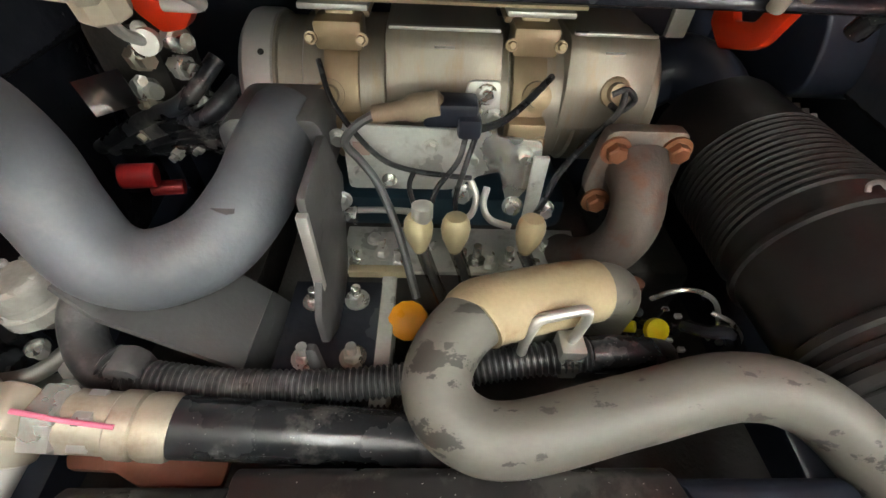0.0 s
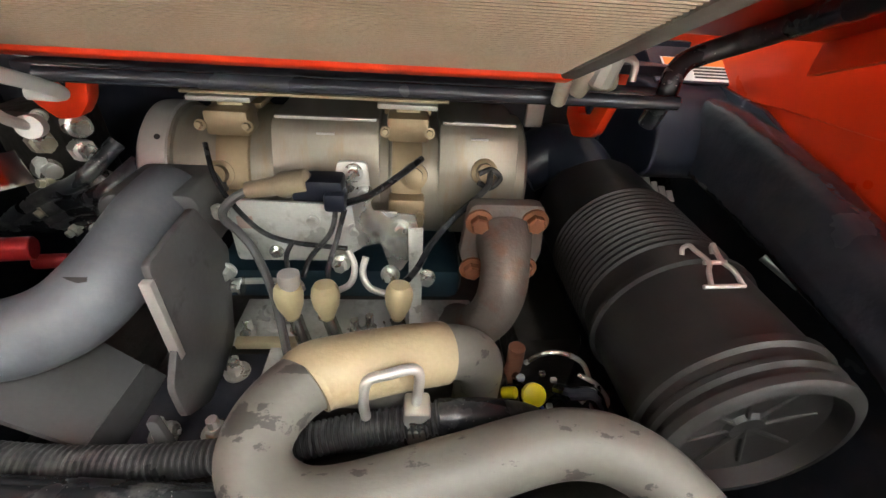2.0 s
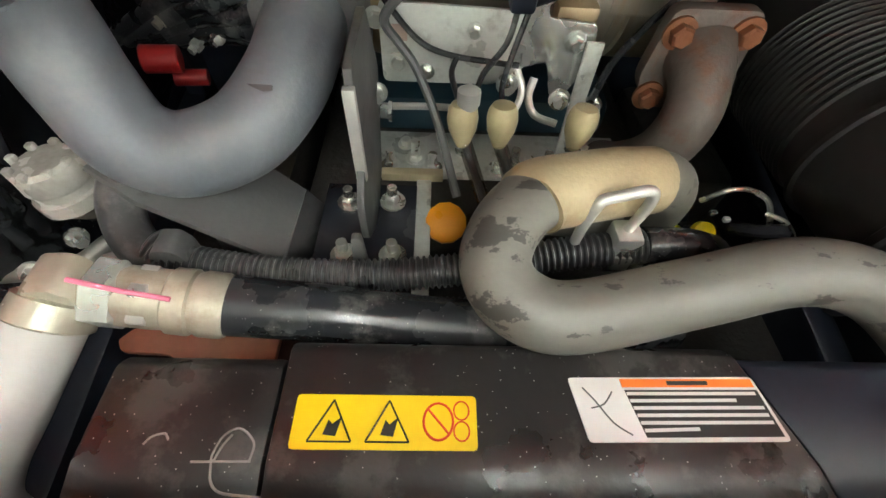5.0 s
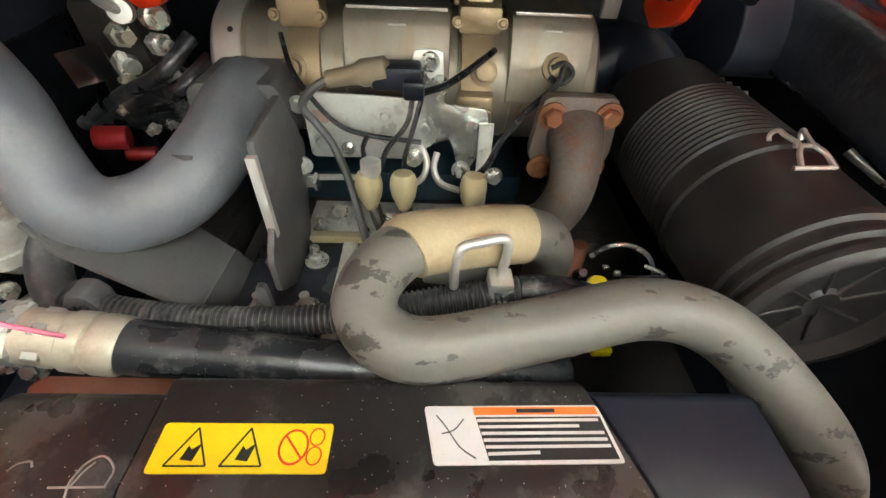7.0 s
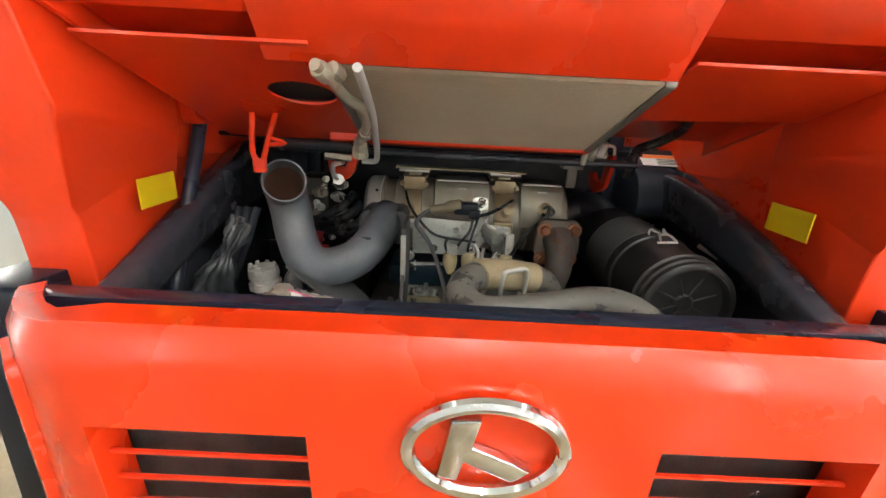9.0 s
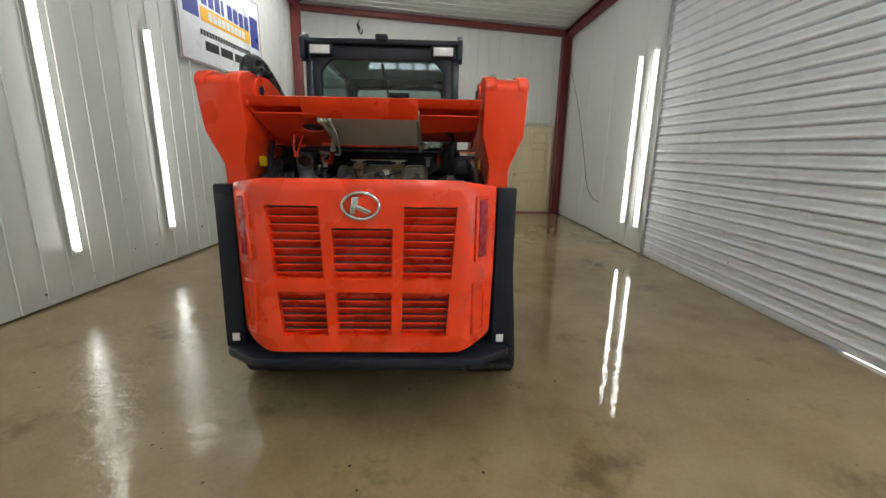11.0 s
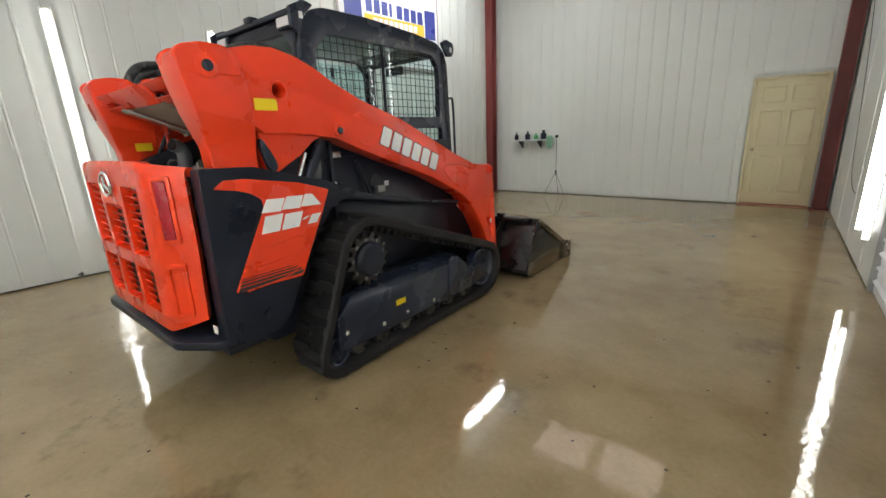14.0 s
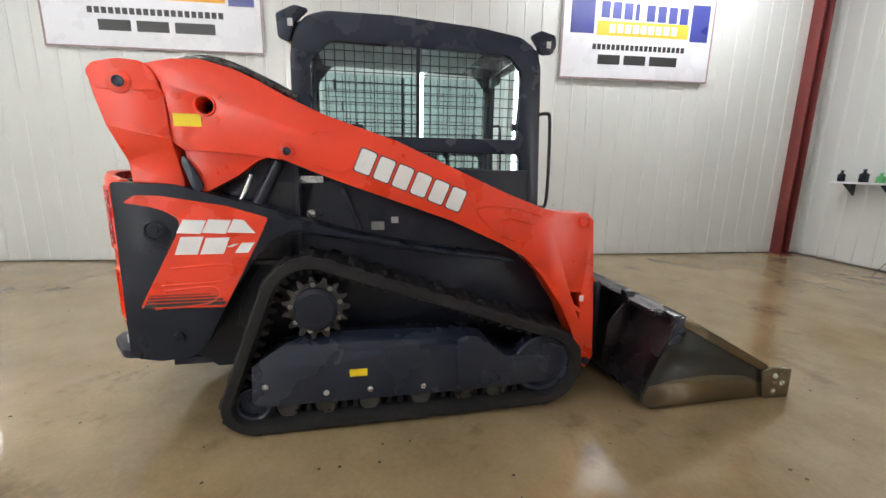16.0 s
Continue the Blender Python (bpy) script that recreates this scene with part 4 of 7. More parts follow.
def build_rear_door():
    us = [-0.622, -0.60, -0.565, -0.53, -0.495, -0.46, -0.43, -0.192, -0.140, 0.0, 0.140, 0.192, 0.43, 0.46, 0.495, 0.53, 0.565, 0.60, 0.622]
    zs = [0.486, 0.53, 0.572, 0.79, 0.857, 1.095, 1.195, 1.262, 1.298, 1.315]
    bm = bmesh.new()
    grid = []
    for z in zs:
        row = []
        for u in us:
            taper = 0.90 + 0.10 * (z - 0.57) / 0.63
            x = u * taper if abs(u) <= 0.44 else u * (1 - 0.02 * max(0, (0.9 - z) / 0.4))
            zz = z
            if z > 1.2:
                zz -= 0.035 * max(0, (abs(u) - 0.41) / 0.21) ** 1.3
            if z < 0.55:
                zz += (0.06 if z < 0.5 else 0.04) * max(0, (abs(u) - 0.44) / 0.18) ** 1.4
            y = door_y(x) + (0.004 if z == 1.298 else 0.016 if z == 1.315 else 0) + (0.004 if z == 0.486 else 0)
            row.append(bm.verts.new((x, y, zz)))
        grid.append(row)
    for j in range(len(zs) - 1):
        for i in range(len(us) - 1):
            u, z = (us[i] + us[i + 1]) / 2, (zs[j] + zs[j + 1]) / 2
            outer = 0.192 < abs(u) < 0.43 and (0.572 < z < 0.79 or 0.857 < z < 1.195)
            centre = abs(u) < 0.140 and (0.572 < z < 0.79 or 0.857 < z < 1.095)
            if not (outer or centre):
                bm.faces.new((grid[j][i], grid[j][i + 1], grid[j + 1][i + 1], grid[j + 1][i]))
    # top shelf and returns
    back = [bm.verts.new((v.co.x * 0.985, max(0.095, v.co.y + 0.03), v.co.z - 0.004)) for v in grid[-1]]
    for i in range(len(us) - 1):
        bm.faces.new((grid[-1][i], grid[-1][i + 1], back[i + 1], back[i]))
    return bm


bm = build_rear_door()
rear_door = part("rear_door", bm, ORANGE_SATIN, loader, "orange-red moulded rear door with six louvred openings")
mod = rear_door.modifiers.new("thickness", "SOLIDIFY")
mod.thickness, mod.offset = 0.045, -1
mod = rear_door.modifiers.new("edges", "BEVEL")
mod.width, mod.segments, mod.limit_method, mod.angle_limit = 0.022, 4, "ANGLE", radians(40)
SLAT_RED = mat("louvre_red", (0.80, 0.045, 0.012), 0.3, 0, 0.08, 8, 150, 0.1, coat=0.3)
for cx, half, z0, z1 in ((-0.311, 0.119, 0.857, 1.195), (0.311, 0.119, 0.857, 1.195), (0.0, 0.140, 0.857, 1.095), (-0.300, 0.112, 0.572, 0.79), (0.300, 0.112, 0.572, 0.79), (0.0, 0.130, 0.572, 0.79)):
    n = round((z1 - z0) / 0.037)
    for i in range(n):
        z = z0 + (i + 0.5) * (z1 - z0) / n
        k = 0.90 + 0.10 * (z - 0.57) / 0.63
        x0, x1 = (cx - half - 0.012) * (k if abs(cx) > 0.1 else 1), (cx + half + 0.012) * (k if abs(cx) > 0.1 else 1)
        bm = prism([(0.047, z + 0.004), (0.047, z + 0.0078), (0.051, z + 0.0085), (0.083, z - 0.027), (0.081, z - 0.0285)], "x", x0, x1)
        part("slat", bm, SLAT_RED, rear_door, smooth=False)
part("rear_sill", box(-0.60, 0.60, 0.165, 0.203, 1.225, 1.278, 0.006), DARK_PAINT, loader, "charcoal sill bar behind the door")
part("screen", box(-0.44, 0.44, 0.090, 0.096, 0.55, 1.22), mat("dusty_cooler_screen", (0.10, 0.09, 0.085), 0.6, 0.2, 0.5, 7, 300, 0.6, 0.003, stain=(0.22, 0.20, 0.19), stain_amount=0.6, stain_scale=6), rear_door)
bm = tube([(0.082 * math.cos(2 * math.pi * i / 40), 0.019, 1.199 + 0.058 * math.sin(2 * math.pi * i / 40)) for i in range(41)], 0.0085, 8, 1, cap=False, straight=True)
badge = part("badge_ring", bm, CHROME, rear_door, "chrome oval badge ring")
part("badge_mark", prism([(-0.038, 1.238), (-0.006, 1.240), (-0.014, 1.205), (0.050, 1.176), (0.030, 1.160), (-0.022, 1.185), (-0.028, 1.160), (-0.050, 1.165)], "y", 0.014, 0.030, 0.003), CHROME, rear_door, "plain chrome badge mark")


def tail_light(s):
    bm = prism(rounded([(-0.026, 0.957), (0.026, 0.957), (0.026, 1.225), (-0.026, 1.225)], 0.008), "y", -0.005, 0.02, 0.004)
    bmesh.ops.transform(bm, matrix=Matrix.Translation((s * 0.553, door_y(0.553) - 0.006, 0)) @ Matrix.Rotation(s * radians(42), 4, "Z"), verts=bm.verts)
    return bm


def tail_bezel(s):
    bm = plate(rounded([(-0.047, 0.934), (0.047, 0.934), (0.047, 1.248), (-0.047, 1.248)], 0.018), [rounded([(-0.027, 0.956), (0.027, 0.956), (0.027, 1.226), (-0.027, 1.226)], 0.008)], "y", -0.003, 0.03, 0.003)
    bmesh.ops.transform(bm, matrix=Matrix.Translation((s * 0.553, door_y(0.553) - 0.006, 0)) @ Matrix.Rotation(s * radians(42), 4, "Z"), verts=bm.verts)
    return bm


def door_pocket(s):
    bm = plate(rounded([(-0.048, 0.560), (0.044, 0.570), (0.048, 0.838), (-0.048, 0.838)], 0.018), [rounded([(-0.029, 0.582), (0.026, 0.590), (0.029, 0.814), (-0.029, 0.814)], 0.01)], "y", -0.003, 0.03, 0.003)
    bmesh.ops.transform(bm, matrix=Matrix.Translation((s * 0.548, door_y(0.548) - 0.005, 0)) @ Matrix.Rotation(s * radians(42), 4, "Z"), verts=bm.verts)
    return bm


both("tail_light", tail_light, TAIL_LENS, "upright red tail light lens", rear_door)
both("tail_light_bezel", tail_bezel, ORANGE_SATIN, "", rear_door)
both("grip_pocket", door_pocket, ORANGE_SATIN, "", rear_door)


# lift arm towers and booms
def tower(s):
    outline = rounded([(0.175, 1.735), (0.205, 1.762), (0.291, 1.780), (0.386, 1.774), (0.430, 1.737), (0.462, 1.646), (0.472, 1.455), (0.490, 1.20), (0.275, 1.20), (0.265, 1.353), (0.223, 1.509), (0.189, 1.646)], 0.02, 3)
    bm = bmesh.new()
    prism(outline, "x", s * 0.556, s * 0.750, 0, bm)
    for co, no in (((0, 0.22, 1.515), (0, 0.21, 1)), ((0, 0.26, 1.36), (0, 0.25, 1))):
        bmesh.ops.bisect_plane(bm, geom=list(bm.verts) + list(bm.edges) + list(bm.faces), plane_co=co, plane_no=no)
    for v in bm.verts:
        k = v.co.z + 0.22 * (v.co.y - 0.23)
        if abs(v.co.x) > 0.7:
            v.co.x = s * (0.748 if k > 1.51 else 0.748 - 0.055 * min(1, (1.512 - k) / 0.14))
        else:
            v.co.x = s * (0.552 if k > 1.51 else 0.552 + 0.04 * min(1, (1.512 - k) / 0.10))
    bmesh.ops.recalc_face_normals(bm, faces=bm.faces)
    return soften(bm, 0.012, 3, 22)


towers = both("lift_tower", tower, ORANGE, "orange-red lift arm tower")
EAR = rounded([(0.200, 1.66), (0.168, 1.735), (0.198, 1.772), (0.291, 1.792), (0.386, 1.786), (0.436, 1.740), (0.450, 1.66)], 0.025, 4)
for s, tow in zip((1, -1), towers):
    for x0, x1 in ((0.549, 0.606), (0.700, 0.7505)):
        part("tower_ear", prism(EAR, "x", s * x0, s * x1, 0.011, segments=3), ORANGE, tow)


def boom(s):
    outline = [(0.395, 1.778), (0.499, 1.802), (0.615, 1.806), (0.741, 1.776), (0.841, 1.733), (0.953, 1.672), (1.13, 1.592), (1.468, 1.481), (1.754, 1.354), (2.063, 1.220), (2.287, 1.136), (2.395, 1.117), (2.53, 1.116), (2.572, 1.075),
               (2.624, 0.502), (2.642, 0.249), (2.60, 0.176), (2.545, 0.215), (2.515, 0.367), (2.421, 0.566), (2.286, 0.758), (2.178, 0.872), (2.044, 0.948), (1.759, 1.080), (1.522, 1.165), (1.298, 1.242), (1.087, 1.320), (0.936, 1.381), (0.739, 1.406), (0.515, 1.417), (0.468, 1.455), (0.470, 1.576), (0.449, 1.704)]
    holes = [ring_pts(0.619, 1.612, 0.036, 24), rounded([(2.462, 0.660), (2.535, 0.655), (2.535, 0.555), (2.50, 0.575)], 0.008, 2), rounded([(2.505, 0.545), (2.535, 0.530), (2.535, 0.480)], 0.006, 2)]
    return plate(outline, holes, "x", s * 0.585, s * 0.738, 0.008)


booms = both("lift_arm", boom, ORANGE, "orange-red lift arm with pale lettering blocks")


for s, arm, tow in zip((1, -1), booms, towers):
    ring = lathe([(0, 0.050), (0.006, 0.049), (0.009, 0.044), (0.009, 0.006)], (s * 0.747, 0.295, 1.697), (s, 0, 0), 28)
    part("pin_boss", ring, ORANGE, tow)
    part("pin", lathe([(0, 0.024), (0.014, 0.024), (0.016, 0.02), (0.012, 0.012), (0.012, 0.003)], (s * 0.747, 0.295, 1.697), (s, 0, 0), 20), DARK_PAINT, tow, "dark pivot pin")
    part("pin_boss", lathe([(0, 0.058), (0.018, 0.056), (0.020, 0.045), (0.020, 0.005)], (s * 0.556, 0.382, 1.715), (-s, 0, 0), 28), ORANGE, tow)
    part("pin", lathe([(0, 0.024), (0.026, 0.024), (0.028, 0.018), (0.028, 0.003)], (s * 0.556, 0.382, 1.715), (-s, 0, 0), 20), DARK_PAINT, tow, "dark pivot pin")
    part("warning_label", box(min(s * 0.5545, s * 0.5575), max(s * 0.5545, s * 0.5575), 0.345, 0.440, 1.350, 1.400), YELLOW, tow, "small yellow label on the inner face")
    # rim of the hole through the arm, and a black disc painting its shade
    part("hole_rim", tube([(s * 0.738, 0.619 + 0.042 * math.cos(a), 1.612 + 0.042 * math.sin(a)) for a in [2 * math.pi * i / 28 for i in range(29)]], 0.006, 8, 1, cap=False, straight=True), ORANGE, arm)
    part("hole_shade_disc", lathe([(0, 0.050), (0.004, 0.050)], (s * 0.578, 0.619, 1.612), (s, 0, 0), 24), BLACK, arm, "black disc put for the shade in the hole")
    part("pin_boss", lathe([(0, 0.038), (0.010, 0.037), (0.013, 0.032), (0.013, 0.004)], (s * 0.737, 0.958, 1.420), (s, 0, 0), 26), ORANGE, arm)
    part("pin", lathe([(0, 0.019), (0.017, 0.019), (0.018, 0.012), (0.014, 0.009), (0.014, 0.002)], (s * 0.737, 0.958, 1.420), (s, 0, 0), 18), DARK_PAINT, arm, "dark pivot pin")
    part("tip_tube", lathe([(-0.02, 0.034), (0.016, 0.034), (0.018, 0.030), (0.018, 0.022), (0.004, 0.021), (0.004, 0.002)], (s * 0.737, 2.520, 1.068), (s, 0, 0), 22), ORANGE, arm)
    part("pin", lathe([(0, 0.024), (0.012, 0.024), (0.014, 0.018), (0.014, 0.002)], (s * 0.737, 2.597, 0.222), (s, 0, 0), 20), DARK_PAINT, arm, "dark pivot pin")
    part("warning_label", box(min(s * 0.7375, s * 0.7405), max(s * 0.7375, s * 0.7405), 0.485, 0.600, 1.520, 1.575), YELLOW, arm, "yellow warning label")
    part("small_label", box(min(s * 0.7375, s * 0.7405), max(s * 0.7375, s * 0.7405), 2.525, 2.55, 0.60, 0.635), WHITE_LABEL, arm)
    # pressed outlines in the boom
    for pts in ([(1.245, 1.345), (1.21, 1.328), (1.14, 1.335), (1.09, 1.36)], [(1.07, 1.50), (1.11, 1.515), (1.15, 1.495)],
                [(2.26, 1.10), (2.10, 1.145), (1.93, 1.15), (1.90, 1.12), (1.99, 1.03), (2.12, 0.965), (2.20, 0.96)], [(2.20, 1.06), (2.10, 1.085), (2.00, 1.085)]):
        part("pressed_bead", tube([(s * 0.7355, y, z) for y, z in pts], 0.007, 8, 6), ORANGE, arm)
    # brand lettering stays plain: six slanted blocks on a dark edge
    d = Vector((0.555, -0.222)).normalized()
    up = Vector((-d.y, d.x))
    o = Vector((1.262, 1.338))
    for i in range(6):
        a = o + d * (0.0985 * i)
        for grow, lift, material, nm in ((0.005, 0.0015, INK, "letter_edge"), (0.0, 0.0035, LETTER, "letter_block")):
            q = rounded([a - d * grow - up * grow, a + d * (0.078 + grow) - up * grow, a + d * (0.080 + grow) + up * (0.114 + grow), a + d * (0.002 - grow) + up * (0.114 + grow)], 0.012, 2)
            part(nm, prism([tuple(p) for p in q], "x", s * 0.738, s * (0.738 + lift)), material, arm, smooth=False)

both("tilt_link", lambda s: prism(rounded([(0.50, 1.43), (0.90, 1.405), (0.814, 1.372), (0.72, 1.300), (0.577, 1.222), (0.535, 1.235)], 0.012, 2), "x", s * 0.60, s * 0.70, 0.008), ORANGE, "orange-red triangular link")
both("stop_bar", lambda s: prism(rounded([(0.50, 1.40), (0.55, 1.32), (0.575, 1.255), (0.555, 1.222), (0.525, 1.245), (0.490, 1.36)], 0.02, 3), "x", s * 0.69, s * 0.722, 0.006), DARK_PAINT, "dark steel stop bar")


# lift cylinders and hoses between arm and fender
for s in (1, -1):
    part("lift_cylinder", rod((s * 0.63, 0.90, 1.375), (s * 0.63, 0.74, 1.07), 0.030, 18), DARK_PAINT, loader, "dark hydraulic cylinder barrel")
    part("cylinder_rod", rod((s * 0.66, 0.775, 1.31), (s * 0.66, 0.69, 1.12), 0.013, 14), CHROME, loader, "chromed rod")
    top = 0.0 if s < 0 else -0.062
    part("arm_hose", tube([(s * 0.60, 0.37, 1.70), (s * 0.625, 0.46, 1.85 + top), (s * 0.63, 0.60, 1.885 + top), (s * 0.63, 0.75, 1.835 + 0.7 * top), (s * 0.63, 1.0, 1.70 + 0.4 * top)], 0.034 if s < 0 else 0.022, 14, 8), RUBBER_HOSE, loader, "black sleeved hose bundle over the arm")
    part("arm_hose", tube([(s * 0.60, 0.40, 1.70), (s * 0.61, 0.47, 1.81 + top), (s * 0.615, 0.60, 1.842 + 0.6 * top), (s * 0.615, 0.74, 1.795 + 0.4 * top), (s * 0.62, 0.95, 1.68)], 0.028, 12, 8), RUBBER_HOSE, loader, "black sleeved hose bundle over the arm")
    part("stay_rod", rod((s * 0.56, 1.205, 1.235), (s * 0.58, 1.285, 1.02), 0.012), BLACK, loader)
    part("valve_block", box(min(s * 0.56, s * 0.60), max(s * 0.56, s * 0.60), 1.345, 1.415, 1.015, 1.06, 0.005), CAST_ALU, loader, "pale cast valve block")
    part("round_port", lathe([(0, 0.052), (0.004, 0.050), (0.004, 0.006)], (s * 0.545, 1.375, 1.085), (s, 0, 0), 22), BLACK, loader)
    part("small_label", box(min(s * 0.546, s * 0.549), max(s * 0.546, s * 0.549), 1.455, 1.495, 1.045, 1.08), WHITE_LABEL, loader)
    part("rating_plate", box(min(s * 0.546, s * 0.549), max(s * 0.546, s * 0.549), 0.985, 1.10, 1.265, 1.30), ZINC, loader, "small grey rating plate")
    part("hex_bolt", bolt((s * 0.545, 1.03, 1.10), (s, 0, 0), 0.016, 0.014), ZINC, loader)
    part("hex_bolt", bolt((s * 0.545, 1.075, 1.10), (s, 0, 0), 0.012, 0.012), DARK_PAINT, loader)
    part("body_side", box(min(s * 0.50, s * 0.535), max(s * 0.50, s * 0.535), 0.92, 2.25, 0.95, 1.34, 0.006), BLACK, loader)


# cab
CX = 0.475
CAB = [(0.945, 1.10), (0.955, 1.90), (0.975, 2.02), (1.04, 2.095), (1.137, 2.125), (1.495, 2.128), (1.957, 2.100), (2.19, 2.068), (2.27, 2.02), (2.315, 1.93), (2.35, 1.10)]
WIN_UP = rounded([(1.048, 1.516), (2.197, 1.514), (2.202, 1.885), (2.125, 1.970), (1.150, 1.984), (1.056, 1.885)], 0.03, 3)
WIN_FAR = rounded([(1.010, 1.500), (2.255, 1.500), (2.250, 1.930), (2.170, 2.030), (1.110, 2.050), (1.010, 1.930)], 0.03, 3)
WIN_LOW = rounded([(1.05, 1.16), (2.235, 1.16), (2.220, 1.430), (1.05, 1.440)], 0.03, 3)


def cab_side(s):
    return plate(rounded(CAB, 0.03, 3), [WIN_UP if s > 0 else WIN_FAR, WIN_LOW], "x", s * CX, s * (CX - 0.045), 0.006)


cab = empty("cab", "", "")
cab.parent = loader
for k in ("label", "category"):
    if k in cab:
        del cab[k]
both("side_frame", cab_side, DARK_PAINT, "", cab)
bm = prism([(0.95, 2.05), (1.04, 2.098), (1.137, 2.127), (1.495, 2.130), (1.957, 2.102), (2.19, 2.070), (2.27, 2.022), (2.25, 2.005), (1.95, 2.060), (1.10, 2.082), (0.98, 2.03)], "x", -CX + 0.046, CX - 0.046, 0.004)
part("roof", bm, DARK_PAINT, cab)
part("roof_lining", box(-0.42, 0.42, 1.05, 2.2, 2.040, 2.046, 0.002), mat("grey_headliner", (0.55, 0.59, 0.60), 0.6), cab)
bm = plate([(-0.43, 1.10), (0.43, 1.10), (0.43, 2.06), (-0.43, 2.06)], [rounded([(-0.37, 1.45), (0.37, 1.45), (0.385, 1.90), (0.32, 1.98), (-0.32, 1.98), (-0.385, 1.90)], 0.03, 3)], "y", 0.955, 0.99, 0.006)
part("rear_frame", bm, BLACK, cab)
part("rear_glass", box(-0.39, 0.39, 0.97, 0.974, 1.44, 1.985), TINTED_GLASS, cab)
bm = plate([(-0.43, 1.10), (0.43, 1.10), (0.43, 2.02), (-0.43, 2.02)], [rounded([(-0.39, 1.16), (0.39, 1.16), (0.39, 1.985), (-0.39, 1.985)], 0.04, 3)], "y", 2.28, 2.32, 0.006)
part("front_frame", bm, BLACK, cab)
for s in (1, -1):
    part("side_glass", box(min(s * 0.438, s * 0.441), max(s * 0.438, s * 0.441), 1.03, 2.24, 1.14, 2.0), GLASS, cab)
    bm = bmesh.new()
    for i in range(23):
        y = 1.075 + 0.0505 * i
        z1 = min(1.984, 1.90 + (y - 1.06) * 1.0, 1.885 + (2.202 - y) * 1.15) + 0.01
        rod((s * 0.462, y, 1.50), (s * 0.462, y, z1), 0.0026, 6, bm)
        rod((s * 0.462, y, 1.15), (s * 0.462, y, 1.445), 0.0026, 6, bm)
    for i in range(9):
        z = 1.535 + 0.051 * i
        y0, y1 = max(1.04, 1.04 + (z - 1.885)), min(2.21, 2.21 - (z - 1.885) * 0.9)
        rod((s * 0.465, y0, z), (s * 0.465, y1, z), 0.0026, 6, bm)
    for i in range(5):
        z = 1.185 + 0.051 * i
        rod((s * 0.465, 1.04, z), (s * 0.465, 2.24, z), 0.0026, 6, bm)
    part("wire_guard", bm, BLACK, cab, "black welded wire guard")
    part("window_post", box(min(s * 0.445, s * 0.458), max(s * 0.445, s * 0.458), 1.605, 1.625, 1.50, 1.99, 0.002), BLACK, cab)
    part("window_latch", box(min(s * 0.448, s * 0.470), max(s * 0.448, s * 0.470), 2.165, 2.195, 1.565, 1.605, 0.004), BLACK, cab)
    part("window_latch", box(min(s * 0.448, s * 0.470), max(s * 0.448, s * 0.470), 1.165, 1.180, 1.745, 1.80, 0.003), BLACK, cab)
    part("roof_bracket", prism(rounded([(0.905, 1.98), (0.90, 2.09), (0.99, 2.135), (1.06, 2.12), (0.985, 2.05), (0.96, 1.96)], 0.015), "x", s * 0.462, s * 0.492, 0.006), DARK_PAINT, cab)
    part("roof_bracket", prism(rounded([(2.24, 2.075), (2.30, 2.105), (2.385, 2.085), (2.395, 2.03), (2.37, 1.985), (2.31, 1.98)], 0.015), "x", s * 0.462, s * 0.492, 0.006), DARK_PAINT, cab)
    part("small_label", box(min(s * 0.492, s * 0.494), max(s * 0.492, s * 0.494), 0.955, 0.980, 2.035, 2.070), WHITE_LABEL, cab)
    part("small_label", box(min(s * 0.492, s * 0.494), max(s * 0.492, s * 0.494), 2.335, 2.360, 2.015, 2.050), WHITE_LABEL, cab)
    part("grab_rail", tube([(s * 0.46, 2.32, 1.66), (s * 0.46, 2.375, 1.668), (s * 0.46, 2.395, 1.64), (s * 0.46, 2.405, 1.45), (s * 0.46, 2.405, 1.15), (s * 0.46, 2.36, 1.12)], 0.010, 10, 6), BLACK, cab, "black tubular grab rail")
    # work lamps at the rear roof corners
    lamp = part("work_lamp", box(s * 0.375 - 0.075, s * 0.375 + 0.075, 0.925, 0.985, 1.995, 2.065, 0.010), BLACK, cab, "black work lamp with pale lens")
    part("lamp_lens", box(s * 0.375 - 0.060, s * 0.375 + 0.060, 0.919, 0.928, 2.006, 2.055, 0.004), LAMP_LENS, lamp, "pale lamp lens")
part("roof_edge", box(-0.46, 0.46, 0.93, 0.99, 2.066, 2.098, 0.008), BLACK, cab)
part("beacon_box", box(-0.038, 0.036, 0.915, 0.975, 2.085, 2.122, 0.006), BLACK, cab, "small brown-black box on the roof edge")
part("rear_wiper", tube([(0.0, 0.945, 1.955), (0.03, 0.945, 1.80), (0.06, 0.945, 1.62)], 0.006, 8, 4), BLACK, cab)
part("rear_mirror", box(-0.10, 0.10, 2.18, 2.20, 1.88, 1.95, 0.01), BLACK, cab)
# seat and controls seen through the glass
bm = prism(rounded([(1.20, 1.28), (1.20, 1.50), (1.24, 1.60), (1.32, 1.60), (1.35, 1.48), (1.36, 1.32), (1.70, 1.30), (1.72, 1.20), (1.24, 1.18)], 0.04, 3), "x", -0.24, 0.24, 0.03, segments=3)
part("operator_seat", bm, mat("black_vinyl", (0.02, 0.02, 0.022), 0.5), cab, "black vinyl operator seat")
